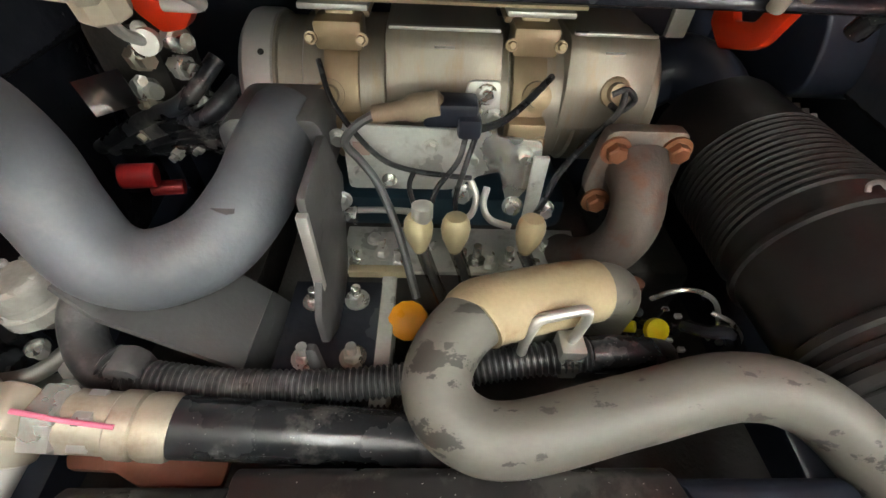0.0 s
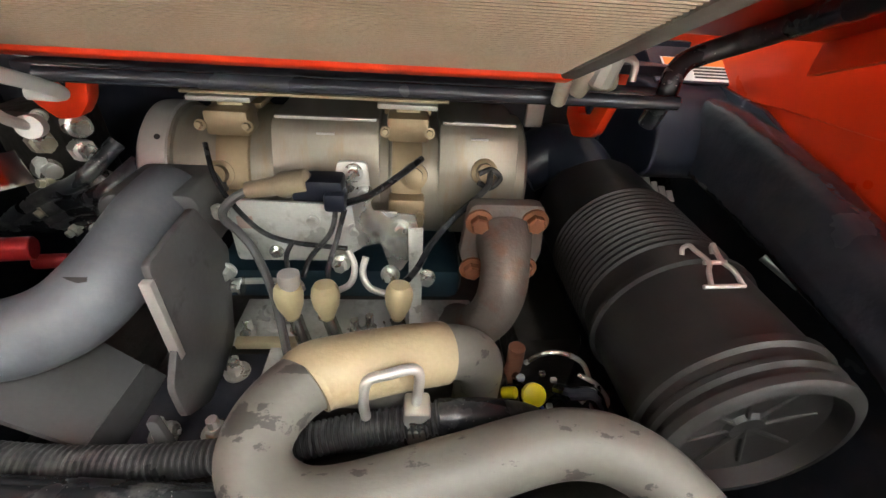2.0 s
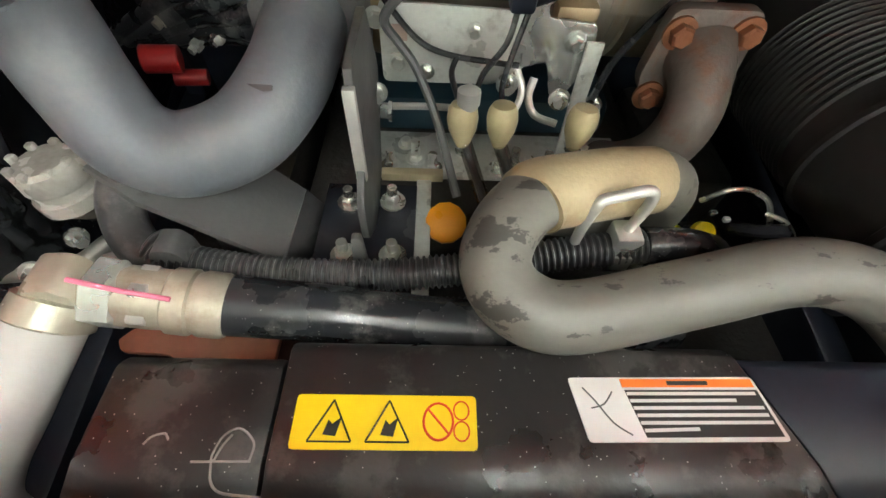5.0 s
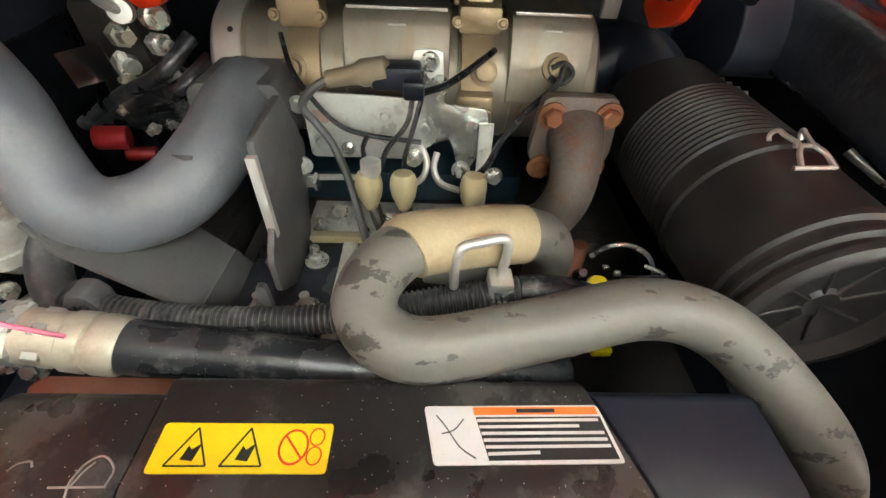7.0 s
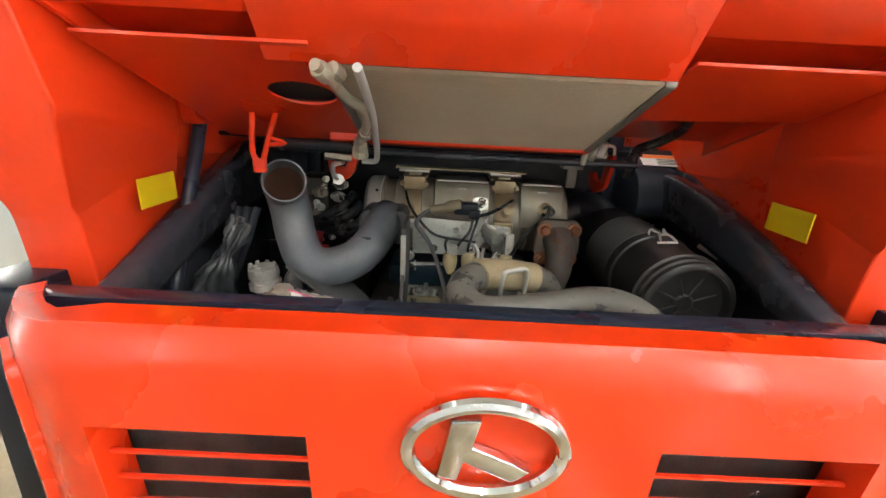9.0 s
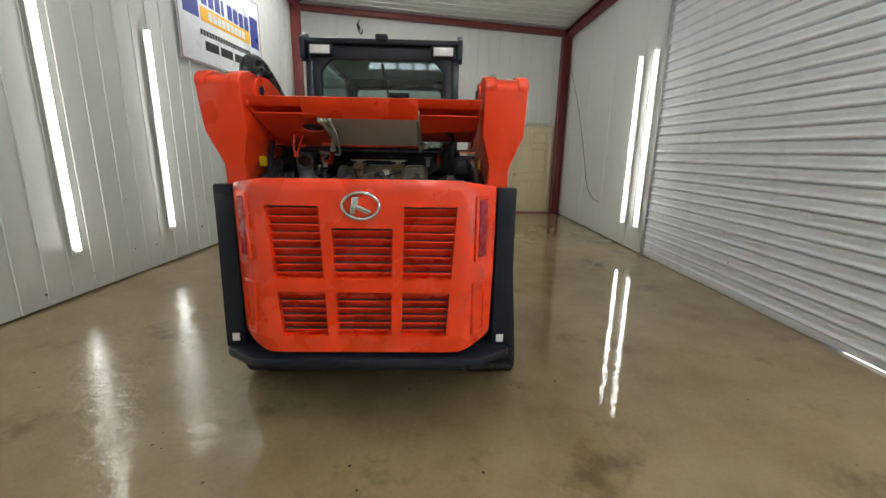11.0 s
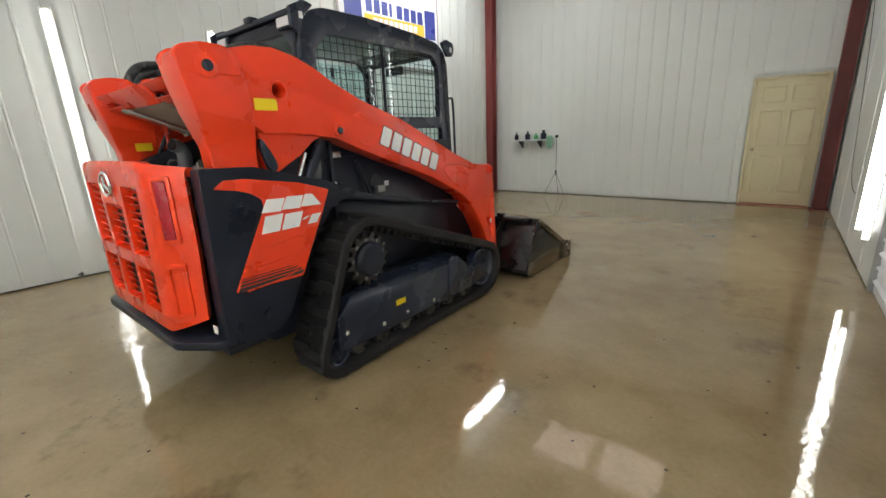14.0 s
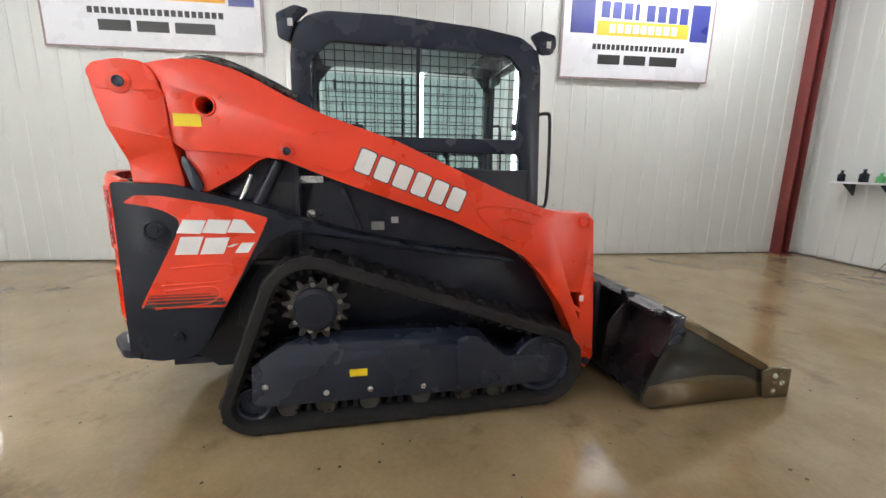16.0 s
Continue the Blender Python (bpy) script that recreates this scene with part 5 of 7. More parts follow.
for s in (1, -1):
    part("control_lever", tube([(s * 0.31, 1.80, 1.18), (s * 0.30, 1.82, 1.38), (s * 0.27, 1.80, 1.46)], 0.014, 10, 5, radius=lambda i, n: 0.014 + 0.012 * (i > n - 5)), BLACK, cab, "black joystick")
    part("arm_rest", box(s * 0.31 - 0.05, s * 0.31 + 0.05, 1.30, 1.75, 1.38, 1.44, 0.02), BLACK, cab)


# undercarriage: belt round a sprocket and two idlers
def hull_loop(circles, step=0.02):
    """The outline of a belt round circles given in order (clockwise seen from +x, y to the right)."""
    pts = []
    k = len(circles)
    for i in range(k):
        (y0, z0, r0), (y1, z1, r1) = circles[i], circles[(i + 1) % k]
        d = Vector((y1 - y0, z1 - z0))
        base = math.atan2(d.y, d.x)
        off = math.acos((r0 - r1) / d.length)
        a = base + off
        pts.append((i, a))
    loop = []
    for i in range(k):
        y, z, r = circles[i]
        a_in, a_out = pts[i - 1][1], pts[i][1]
        while a_out > a_in:
            a_out -= 2 * math.pi
        n = max(2, int(abs(a_in - a_out) * r / step))
        loop += [(y + r * math.cos(a_in + (a_out - a_in) * j / n), z + r * math.sin(a_in + (a_out - a_in) * j / n)) for j in range(n + 1)]
    out = []
    for i, p in enumerate(loop):
        q = loop[(i + 1) % len(loop)]
        n = max(1, int(math.dist(p, q) / step))
        out += [(p[0] + (q[0] - p[0]) * j / n, p[1] + (q[1] - p[1]) * j / n) for j in range(n)]
    return out


WHEELS = [(0.735, 0.160, 0.130), (1.040, 0.680, 0.228), (2.285, 0.258, 0.212)]
LOOP = hull_loop(WHEELS)
TX0, TX1 = 0.555, 0.848


def build_track(s):
    track = part("track", belt(s), RUBBER, loader, "black lugged rubber track belt")
    acc, want, pitch = 0.0, 0.0, 0.122
    n = len(LOOP)
    total = sum(math.dist(LOOP[i], LOOP[(i + 1) % n]) for i in range(n))
    count = int(total / pitch)
    pitch = total / count
    made = 0
    for i in range(n):
        p, q = LOOP[i], LOOP[(i + 1) % n]
        step = math.dist(p, q)
        while made < count and want <= acc + step:
            t = (want - acc) / step
            y, z = p[0] + (q[0] - p[0]) * t, p[1] + (q[1] - p[1]) * t
            ang = math.atan2(q[1] - p[1], q[0] - p[0])
            ob = new("lug", LUG)
            ob.parent = track
            ob.matrix_basis = Matrix.Translation((s * (TX0 + TX1) / 2, y, z)) @ Matrix.Rotation(ang, 4, "X") @ Matrix.Diagonal((s if made % 2 else -s, 1, 1, 1))
            made += 1
            want += pitch
        acc += step
    return track


def belt(s):
    n = len(LOOP)
    bm = bmesh.new()
    rows = []
    for i in range(n):
        p, q = LOOP[i - 1], LOOP[(i + 1) % n]
        d = Vector((q[0] - p[0], q[1] - p[1])).normalized()
        nn = Vector((-d.y, d.x))  # outwards for a clockwise loop
        y, z = LOOP[i]
        row = []
        for x, o in ((TX0, -0.036), (TX0, 0.004), (TX0 + 0.012, 0.006), (TX1 - 0.050, 0.006), (TX1 - 0.034, 0.017), (TX1 - 0.008, 0.019), (TX1 + 0.004, 0.010), (TX1 + 0.006, -0.008), (TX1 + 0.002, -0.034), (TX1 - 0.03, -0.046), (TX0 + 0.03, -0.046)):
            row.append(bm.verts.new((s * x, y + nn.x * o, z + nn.y * o)))
        rows.append(row)
    k = len(rows[0])
    for i in range(n):
        for j in range(k):
            bm.faces.new((rows[i][j], rows[i][(j + 1) % k], rows[(i + 1) % n][(j + 1) % k], rows[(i + 1) % n][j]))
    return bm


def lug_mesh():
    """One tread bar: two staggered blocks, in the belt's own plane (y along the belt, z outwards)."""
    bm = bmesh.new()
    for x0, x1, y0, y1 in ((-0.138, 0.015, -0.044, 0.026), (-0.015, 0.138, -0.022, 0.048)):
        own = prism([(y0, 0.0), (y1, 0.0), (y1 - 0.009, 0.025), (y0 + 0.009, 0.025)], "x", x0, x1, 0.004, segments=1)
        merge(bm, own)
    me = bpy.data.meshes.new("lug")
    bm.to_mesh(me)
    bm.free()
    me.materials.append(RUBBER)
    return me


def guide_teeth(s):
    """The row of teeth on the inside of the belt."""
    bm = bmesh.new()
    for i in range(0, len(LOOP), 3):
        p, q = LOOP[i - 1], LOOP[(i + 1) % len(LOOP)]
        d = Vector((0, q[0] - p[0], q[1] - p[1])).normalized()
        inward = Vector((0, d.z, -d.y))
        c = Vector((s * 0.745, *LOOP[i])) + inward * 0.044
        base = [c + d * a + Vector((b, 0, 0)) for a, b in ((-0.017, -0.03), (0.017, -0.03), (0.017, 0.03), (-0.017, 0.03))]
        top = [c + inward * 0.036 + d * a + Vector((b, 0, 0)) for a, b in ((-0.009, -0.022), (0.009, -0.022), (0.009, 0.022), (-0.009, 0.022))]
        lo, hi = [bm.verts.new(v) for v in base], [bm.verts.new(v) for v in top]
        bm.faces.new(hi)
        for k in range(4):
            bm.faces.new((lo[k], lo[(k + 1) % 4], hi[(k + 1) % 4], hi[k]))
    return bm


LUG = lug_mesh()
for s in (1, -1):
    band = build_track(s)
    tagged(part("guide_strip", guide_teeth(s), RUBBER, band), kind="stuff")
    # drive sprocket
    teeth = []
    for i in range(15):
        a = 2 * math.pi * i / 15
        for da, r in ((-0.13, 0.128), (-0.07, 0.155), (0.0, 0.162), (0.07, 0.155), (0.13, 0.128)):
            teeth.append((1.057 + 1.04 * r * math.cos(a + da), 0.648 + 1.04 * r * math.sin(a + da)))
    sprocket = part("sprocket", prism(teeth, "x", s * 0.745, s * 0.775, 0.004), WORN_IRON, loader, "toothed dark drive sprocket with worn teeth")
    part("hub", lathe([(0, 0.112), (0.03, 0.110), (0.042, 0.095), (0.048, 0.09), (0.050, 0.01)], (s * 0.772, 1.057, 0.648), (s, 0, 0), 32), BLACK, sprocket)
    for i in range(9):
        a = 2 * math.pi * i / 9 + 0.25
        part("hub_bolt", bolt((s * 0.775, 1.057 + 0.124 * math.cos(a), 0.648 + 0.124 * math.sin(a)), (s, 0, 0), 0.009, 0.008), CAST_ALU, sprocket)
    part("drive_motor", lathe([(0, 0.10), (0.2, 0.10)], (s * 0.55, 1.057, 0.648), (s, 0, 0), 24), BLACK, loader)
    # idlers and rollers
    for (y, z, r), nm in (((2.285, 0.258, 0.172), "front_idler"), ((0.735, 0.160, 0.090), "rear_idler")):
        bm = lathe([(-0.02, r * 0.72), (-0.02, r * 0.90), (-0.012, r), (0.05, r), (0.058, r * 0.92), (0.052, r * 0.80), (0.03, r * 0.72), (0.03, r * 0.35), (0.055, r * 0.33), (0.055, 0.01)], (s * 0.755, y, z), (s, 0, 0), 36)
        part(nm, bm, DARK_PAINT, loader, "dark steel idler wheel")
    for y in (0.90, 1.09, 1.315, 1.59, 1.83, 2.02):
        r = 0.056
        part("track_roller", lathe([(-0.05, 0.04), (-0.05, r), (0.0, r), (0.01, r * 0.8), (0.05, r * 0.8), (0.06, r), (0.10, r), (0.106, r * 0.85), (0.10, r * 0.5), (0.10, 0.004)], (s * 0.70, y, 0.128), (s, 0, 0), 22), WORN_IRON, loader, "dark steel track roller")
    # roller frame
    def frame_x(v):
        return s * (0.826 - 0.105 * max(0, min(1, (v.co.z - 0.425) / 0.07)))

    outline = [(0.742, 0.372), (0.795, 0.415), (0.90, 0.465), (1.032, 0.498), (1.40, 0.492), (1.873, 0.482), (1.93, 0.468), (1.985, 0.40), (2.055, 0.338), (2.310, 0.322), (2.315, 0.165), (2.08, 0.150), (1.724, 0.148), (1.301, 0.148), (0.934, 0.150), (0.798, 0.150), (0.733, 0.17)]
    bm = bmesh.new()
    prism(outline, "x", s * 0.66, s * 0.82, 0, bm)
    for z in (0.34, 0.425, 0.46):
        bmesh.ops.bisect_plane(bm, geom=list(bm.verts) + list(bm.edges) + list(bm.faces), plane_co=(0, 0, z), plane_no=(0, 0, 1))
    for v in bm.verts:
        if abs(v.co.x) > 0.7:
            v.co.x = frame_x(v)
    soften(bm, 0.006, 2, 50)
    rf = part("roller_frame", bm, DARK_PAINT, loader, "charcoal steel roller frame")
    part("frame_plate", prism(rounded([(1.78, 0.455), (1.82, 0.475), (1.90, 0.462), (1.96, 0.40), (2.04, 0.318), (2.316, 0.306), (2.316, 0.185), (1.78, 0.19)], 0.008, 2), "x", s * 0.825, s * 0.838, 0.003), DARK_PAINT, rf)
    part("warning_label", box(min(s * 0.826, s * 0.8285), max(s * 0.826, s * 0.8285), 1.215, 1.305, 0.285, 0.325), YELLOW, rf, "small yellow label")
    for y, z in ((0.80, 0.262), (1.095, 0.205), (1.318, 0.205), (1.60, 0.197)):
        part("frame_bolt", bolt((s * 0.826, y, z), (s, 0, 0), 0.0105, 0.010), ZINC, rf)


# quick attach and bucket
for s in (1, -1):
    part("attach_ear", prism(rounded([(2.50, 0.62), (2.62, 0.70), (2.74, 0.66), (2.76, 0.20), (2.66, 0.12), (2.54, 0.16)], 0.02), "x", s * 0.40, s * 0.56, 0.006), BLACK, loader)
    part("tilt_cylinder", rod((s * 0.50, 2.30, 0.90), (s * 0.48, 2.62, 0.58), 0.032), BLACK, loader)
    part("cylinder_rod", rod((s * 0.48, 2.56, 0.66), (s * 0.48, 2.66, 0.55), 0.018), CHROME, loader)
    part("attach_hose", tube([(s * 0.58, 2.45, 0.66), (s * 0.60, 2.58, 0.60), (s * 0.57, 2.66, 0.54), (s * 0.54, 2.60, 0.44)], 0.014, 10, 6), RUBBER_HOSE, loader)
part("attach_frame", box(-0.56, 0.56, 2.72, 2.775, 0.14, 0.66, 0.01), BLACK, loader)
part("attach_bar", rod((-0.56, 2.70, 0.66), (0.56, 2.70, 0.66), 0.03), ORANGE, loader)

BW = 0.945
bucket = empty("bucket", "", "")
bucket.parent = loader
for k in ("label", "category"):
    if k in bucket:
        del bucket[k]
back = [(3.02, 0.545), (2.985, 0.47), (2.90, 0.26), (2.83, 0.085), (2.85, 0.04), (2.92, 0.012), (3.80, 0.004), (3.80, 0.022), (2.94, 0.032), (2.875, 0.055), (2.856, 0.092), (2.925, 0.255), (3.01, 0.465), (3.045, 0.540)]
part("bucket_shell", prism(back, "x", -BW, BW, 0.002), BUCKET_PAINT, bucket, "glossy black bucket shell")
part("top_lip", box(-BW - 0.004, BW + 0.004, 2.985, 3.06, 0.535, 0.565, 0.006), BUCKET_PAINT, bucket)
for s in (1, -1):
    side = [(3.015, 0.552), (3.06, 0.556), (3.65, 0.215), (3.80, 0.16), (3.83, 0.005), (2.90, 0.004), (2.842, 0.05), (2.832, 0.10), (2.905, 0.27), (2.985, 0.47)]
    part("side_plate", prism(side, "x", s * BW, s * (BW + 0.014), 0.003), BUCKET_SIDE, bucket, "dark glossy side plate")
    part("wear_plate", prism([(2.905, 0.008), (3.66, 0.008), (3.645, 0.10), (3.50, 0.165), (3.25, 0.19), (3.02, 0.175), (2.875, 0.15), (2.842, 0.10), (2.85, 0.052)], "x", s * (BW + 0.014), s * (BW + 0.0175), 0.001), BUCKET_WORN, bucket, "scoured golden steel lower plate with rust")
    part("side_edge", prism([(3.05, 0.562), (3.66, 0.222), (3.63, 0.185), (3.04, 0.505)], "x", s * (BW + 0.014), s * (BW + 0.026), 0.003), BUCKET_WORN, bucket)
    part("corner_gusset", prism([(3.015, 0.55), (3.08, 0.545), (3.05, 0.40), (2.96, 0.40)], "x", s * (BW + 0.014), s * (BW + 0.022), 0.002), DARK_PAINT, bucket)
    tip = part("side_tooth", prism(rounded([(3.62, 0.19), (3.70, 0.205), (3.835, 0.185), (3.842, 0.0), (3.66, 0.004), (3.64, 0.08)], 0.01, 2), "x", s * (BW + 0.014), s * (BW + 0.032), 0.003), BUCKET_WORN, bucket)
    for y, z in ((3.72, 0.15), (3.72, 0.05), (3.78, 0.10)):
        part("hex_bolt", bolt((s * (BW + 0.032), y, z), (s, 0, 0), 0.012, 0.012), ZINC, tip)
part("cutting_edge", box(-BW - 0.014, BW + 0.014, 3.74, 3.86, 0.0, 0.022, 0.004), BUCKET_WORN, bucket)
for x in (-0.62, -0.2, 0.2, 0.62):
    part("back_rib", prism([(2.99, 0.50), (2.83, 0.10), (2.79, 0.13), (2.80, 0.40), (2.93, 0.56)], "x", x - 0.008, x + 0.008, 0.002), BUCKET_PAINT, bucket)
part("top_rail", box(-0.90, 0.90, 2.90, 2.985, 0.545, 0.575, 0.006), BUCKET_PAINT, bucket)
part("hook_tab", box(0.58, 0.64, 2.90, 2.96, 0.57, 0.61, 0.004), BUCKET_PAINT, bucket)
# chalk squiggle on the far side panel
for pts in ([(0.20, 1.15), (0.215, 1.172), (0.24, 1.165), (0.225, 1.145), (0.245, 1.13), (0.228, 1.108)], [(0.235, 1.095), (0.22, 1.075), (0.235, 1.05), (0.255, 1.065), (0.25, 1.09), (0.235, 1.095)]):
    part("chalk_mark", tube([(-0.7285, y, z) for y, z in pts], 0.002, 6, 5), CREAM_WHITE, panels[1])


# ---- engine bay, seen over the closed rear door and under the raised hood ----
def hood_z(y):
    """Underside of the raised hood: it falls towards its hinge at the cab."""
    return 1.467 - 0.39 * (y - 0.56)


def slope_prism(x0, x1, y0, y1, up0, up1, bevel=0.0, bm=None):
    """A slab that lies in the slope of the hood."""
    return prism([(y0, hood_z(y0) + up0), (y1, hood_z(y1) + up0), (y1, hood_z(y1) + up1), (y0, hood_z(y0) + up1)], "x", x0, x1, bevel, bm)


hood = part("rear_hood", slope_prism(-0.545, 0.545, 0.212, 0.66, 0.062, 0.074, 0.004), ORANGE, loader, "orange-red rear hood, raised, with the radiator in its underside")
# lip along the open edge: lower in the middle
part("hood_lip", prism([(0.195, 1.672), (0.212, 1.676), (0.276, 1.588), (0.266, 1.582)], "x", -0.30, 0.245, 0.003), ORANGE, hood)
for x0, x1 in ((-0.545, -0.30), (0.245, 0.545)):
    part("hood_lip", prism([(0.195, 1.672), (0.212, 1.676), (0.250, 1.638), (0.240, 1.632)], "x", x0, x1, 0.003), ORANGE, hood)
for s in (1, -1):
    part("hood_skirt", slope_prism(min(s * 0.533, s * 0.545), max(s * 0.533, s * 0.545), 0.215, 0.66, 0.03, 0.063, 0.002), ORANGE, hood)
    part("radiator_rail", slope_prism(min(s * 0.222, s * 0.240) + 0.01, max(s * 0.222, s * 0.240) + 0.01, 0.275, 0.58, -0.002, 0.05, 0.004), CAST_ALU, hood)
# left underside with its oval hole, right underside
oval = ring_pts(-0.292, 0.390, 0.055, 26, 0.042)
for outline, holes in (([(-0.532, 0.245), (-0.236, 0.245), (-0.236, 0.62), (-0.532, 0.62)], [oval]), ([(0.252, 0.245), (0.532, 0.245), (0.532, 0.40), (0.252, 0.43)], [])):
    if holes:
        holes = [[(min(x, -0.240), y) for x, y in holes[0]]]
    bm = plate(outline, holes, "z", 0, 0.004)
    for v in bm.verts:
        v.co.z += hood_z(v.co.y) + 0.012
    part("hood_lining", bm, ORANGE, hood)
part("duct_plate", slope_prism(-0.40, -0.242, 0.33, 0.47, 0.035, 0.04), GREY_DARK, hood)

# radiator core: fine fins across the slope
bm = bmesh.new()
N = 70
line = []
for i in range(N):
    y = 0.276 + (0.566 - 0.276) * i / N
    w = (0.566 - 0.276) / N
    line += [(y, hood_z(y) + 0.0055), (y + 0.12 * w, hood_z(y)), (y + 0.50 * w, hood_z(y) - 0.0004), (y + 0.62 * w, hood_z(y) + 0.0055)]
cols = [[bm.verts.new((x, y, z)) for y, z in line] for x in (-0.212, 0.232)]
for i in range(len(line) - 1):
    bm.faces.new((cols[0][i], cols[0][i + 1], cols[1][i + 1], cols[1][i]))
part("radiator_core", bm, FIN, hood, "dusty finned radiator core", smooth=False)
part("radiator_tank", slope_prism(-0.212, 0.232, 0.280, 0.585, 0.010, 0.058, 0.004), BLACK, hood)
part("radiator_foot", slope_prism(-0.30, 0.245, 0.570, 0.586, -0.003, 0.03, 0.002), ORANGE, hood)
part("hinge_bar", rod((-0.215, 0.612, 1.435), (0.37, 0.612, 1.435), 0.007), BLACK_GLOSS, loader, "black hinge bar")
part("hinge_bar", box(-0.25, 0.37, 0.63, 0.66, 1.427, 1.440, 0.003), BLACK, loader)
part("cowl_plate", prism([(0.66, 1.45), (0.96, 1.415), (0.96, 1.425), (0.66, 1.46)], "x", -0.58, 0.40, 0.002), BLACK, loader)


# catch hooks under the hinge line
def hook(s):
    if s > 0:
        return prism(rounded([(0.846, 1.384), (0.814, 1.390), (0.793, 1.370), (0.755, 1.380), (0.745, 1.400), (0.738, 1.450), (0.700, 1.450), (0.706, 1.405), (0.726, 1.364), (0.745, 1.352), (0.798, 1.336), (0.838, 1.354)], 0.005, 2), "x", 0.347, 0.359, 0.002)
    c = -0.322
    outline = rounded([(c - 0.040, 1.43), (c - 0.018, 1.43), (c - 0.016, 1.385), (c - 0.004, 1.372), (c + 0.008, 1.378), (c + 0.024, 1.42), (c + 0.030, 1.435), (c + 0.052, 1.435), (c + 0.030, 1.365), (c + 0.014, 1.345), (c - 0.014, 1.340), (c - 0.036, 1.362)], 0.006, 2)
    return prism(outline, "y", 0.765, 0.79, 0.003)


both("catch_hook", hook, ORANGE, "orange-red catch hook")

# inner side plates with a rim, firewall, floor of the bay
for s in (1, -1):
    part("bay_side", prism([(0.21, 0.86), (0.21, 1.20), (0.456, 1.30), (0.74, 1.40), (0.98, 1.42), (0.98, 0.86)], "x", s * 0.574, s * 0.584, 0.002), BLACK_GLOSS, loader)
    part("bay_rim", prism([(0.21, 1.175), (0.21, 1.238), (0.456, 1.330), (0.60, 1.384 if s < 0 else 1.370), (0.74, 1.428 if s < 0 else 1.394), (0.98, 1.446 if s < 0 else 1.402), (0.98, 1.290), (0.760, 1.284), (0.60, 1.268), (0.449, 1.245)], "x", s * 0.528, s * 0.590, 0.020, segments=4), BLACK_GLOSS, loader, "glossy black moulded rim")
    if s < 0:
        part("bay_rim", tube([(-0.555, 0.90, 1.405), (-0.540, 0.79, 1.420), (-0.480, 0.705, 1.436), (-0.40, 0.672, 1.441), (-0.24, 0.664, 1.440)], 0.020, 16, 6), BLACK_GLOSS, loader, "glossy black moulded rim")
part("firewall", box(-0.62, 0.62, 0.965, 0.985, 0.80, 1.45), BLACK, loader)
part("bay_floor", box(-0.60, 0.60, 0.22, 0.96, 0.84, 0.86), ENGINE_DARK, loader)
part("corner_moulding", prism(rounded([(0.836, 1.408), (0.800, 1.392), (0.772, 1.355), (0.760, 1.300), (0.80, 1.27), (0.97, 1.27), (0.97, 1.40)], 0.02, 3), "x", 0.462, 0.60, 0.016, segments=3), BLACK, loader, "black moulded corner")
part("label_plate", sheet([(0.470, 0.835, 1.4095), (0.628, 0.835, 1.4095), (0.622, 0.892, 1.449), (0.465, 0.892, 1.449)], 0.004), BLACK_GLOSS, loader)
warn = part("warning_label", sheet([(0.490, 0.837, 1.4135), (0.614, 0.837, 1.4135), (0.606, 0.873, 1.4385), (0.485, 0.873, 1.4385)], 0.001), WHITE_LABEL, loader, "white and orange warning label")
part("label_band", sheet([(0.489, 0.860, 1.4307), (0.607, 0.860, 1.4307), (0.605, 0.871, 1.4383), (0.488, 0.871, 1.4383)], 0.001), ORANGE_LABEL, warn)
for k in range(4):
    part("print_line", sheet([(0.532, 0.840 + 0.005 * k, 1.4168 + 0.00347 * k), (0.604 - 0.01 * (k % 2), 0.840 + 0.005 * k, 1.4168 + 0.00347 * k), (0.604 - 0.01 * (k % 2), 0.8425 + 0.005 * k, 1.4185 + 0.00347 * k), (0.532, 0.8425 + 0.005 * k, 1.4185 + 0.00347 * k)], 0.0008), INK, warn)

# engine block and its covers
engine = part("engine_block", box(-0.24, 0.26, 0.58, 0.94, 0.86, 1.055, 0.02), ENGINE_DARK, loader, "oily dark engine block")
part("valve_cover", box(-0.20, 0.20, 0.745, 0.90, 1.055, 1.12, 0.02), BLUE_DARK, engine)
part("block_rib", box(-0.42, -0.26, 0.62, 0.92, 0.86, 1.06, 0.02), ENGINE_DARK, engine)
part("block_rib", box(0.28, 0.40, 0.66, 0.92, 0.86, 1.05, 0.02), ENGINE_DARK, engine)

# particulate filter across the engine
FY, FZ = 0.855, 1.245
dpf = part("exhaust_filter", lathe([(0, 0.052), (0.004, 0.082), (0.014, 0.094), (0.020, 0.096), (0.052, 0.096), (0.054, 0.091), (0.085, 0.090), (0.088, 0.097), (0.190, 0.097), (0.193, 0.094), (0.215, 0.094), (0.217, 0.098), (0.350, 0.098), (0.352, 0.093), (0.375, 0.093), (0.377, 0.098), (0.430, 0.098), (0.433, 0.094), (0.447, 0.094), (0.450, 0.099), (0.535, 0.099), (0.550, 0.096), (0.556, 0.088), (0.557, 0.02)],
                                     (-0.272, FY, FZ), (1, 0, 0), 48), STEEL_WARM, loader, "heat-tinted stainless exhaust filter canister")
part("end_cap", lathe([(0, 0.050), (0.003, 0.084), (0.013, 0.0965), (0.020, 0.0985), (0.048, 0.0985), (0.050, 0.0965)], (-0.2735, FY, FZ), (1, 0, 0), 48), STEEL_PALE, dpf, "pale domed end cap")
# Flat black disc painted for the dark of a small hole.
part("painted_hole", lathe([(0, 0.004), (0.001, 0.004)], (-0.236, FY - 0.069, FZ + 0.0705), (0, -0.69, 0.70), 10), INK, dpf)
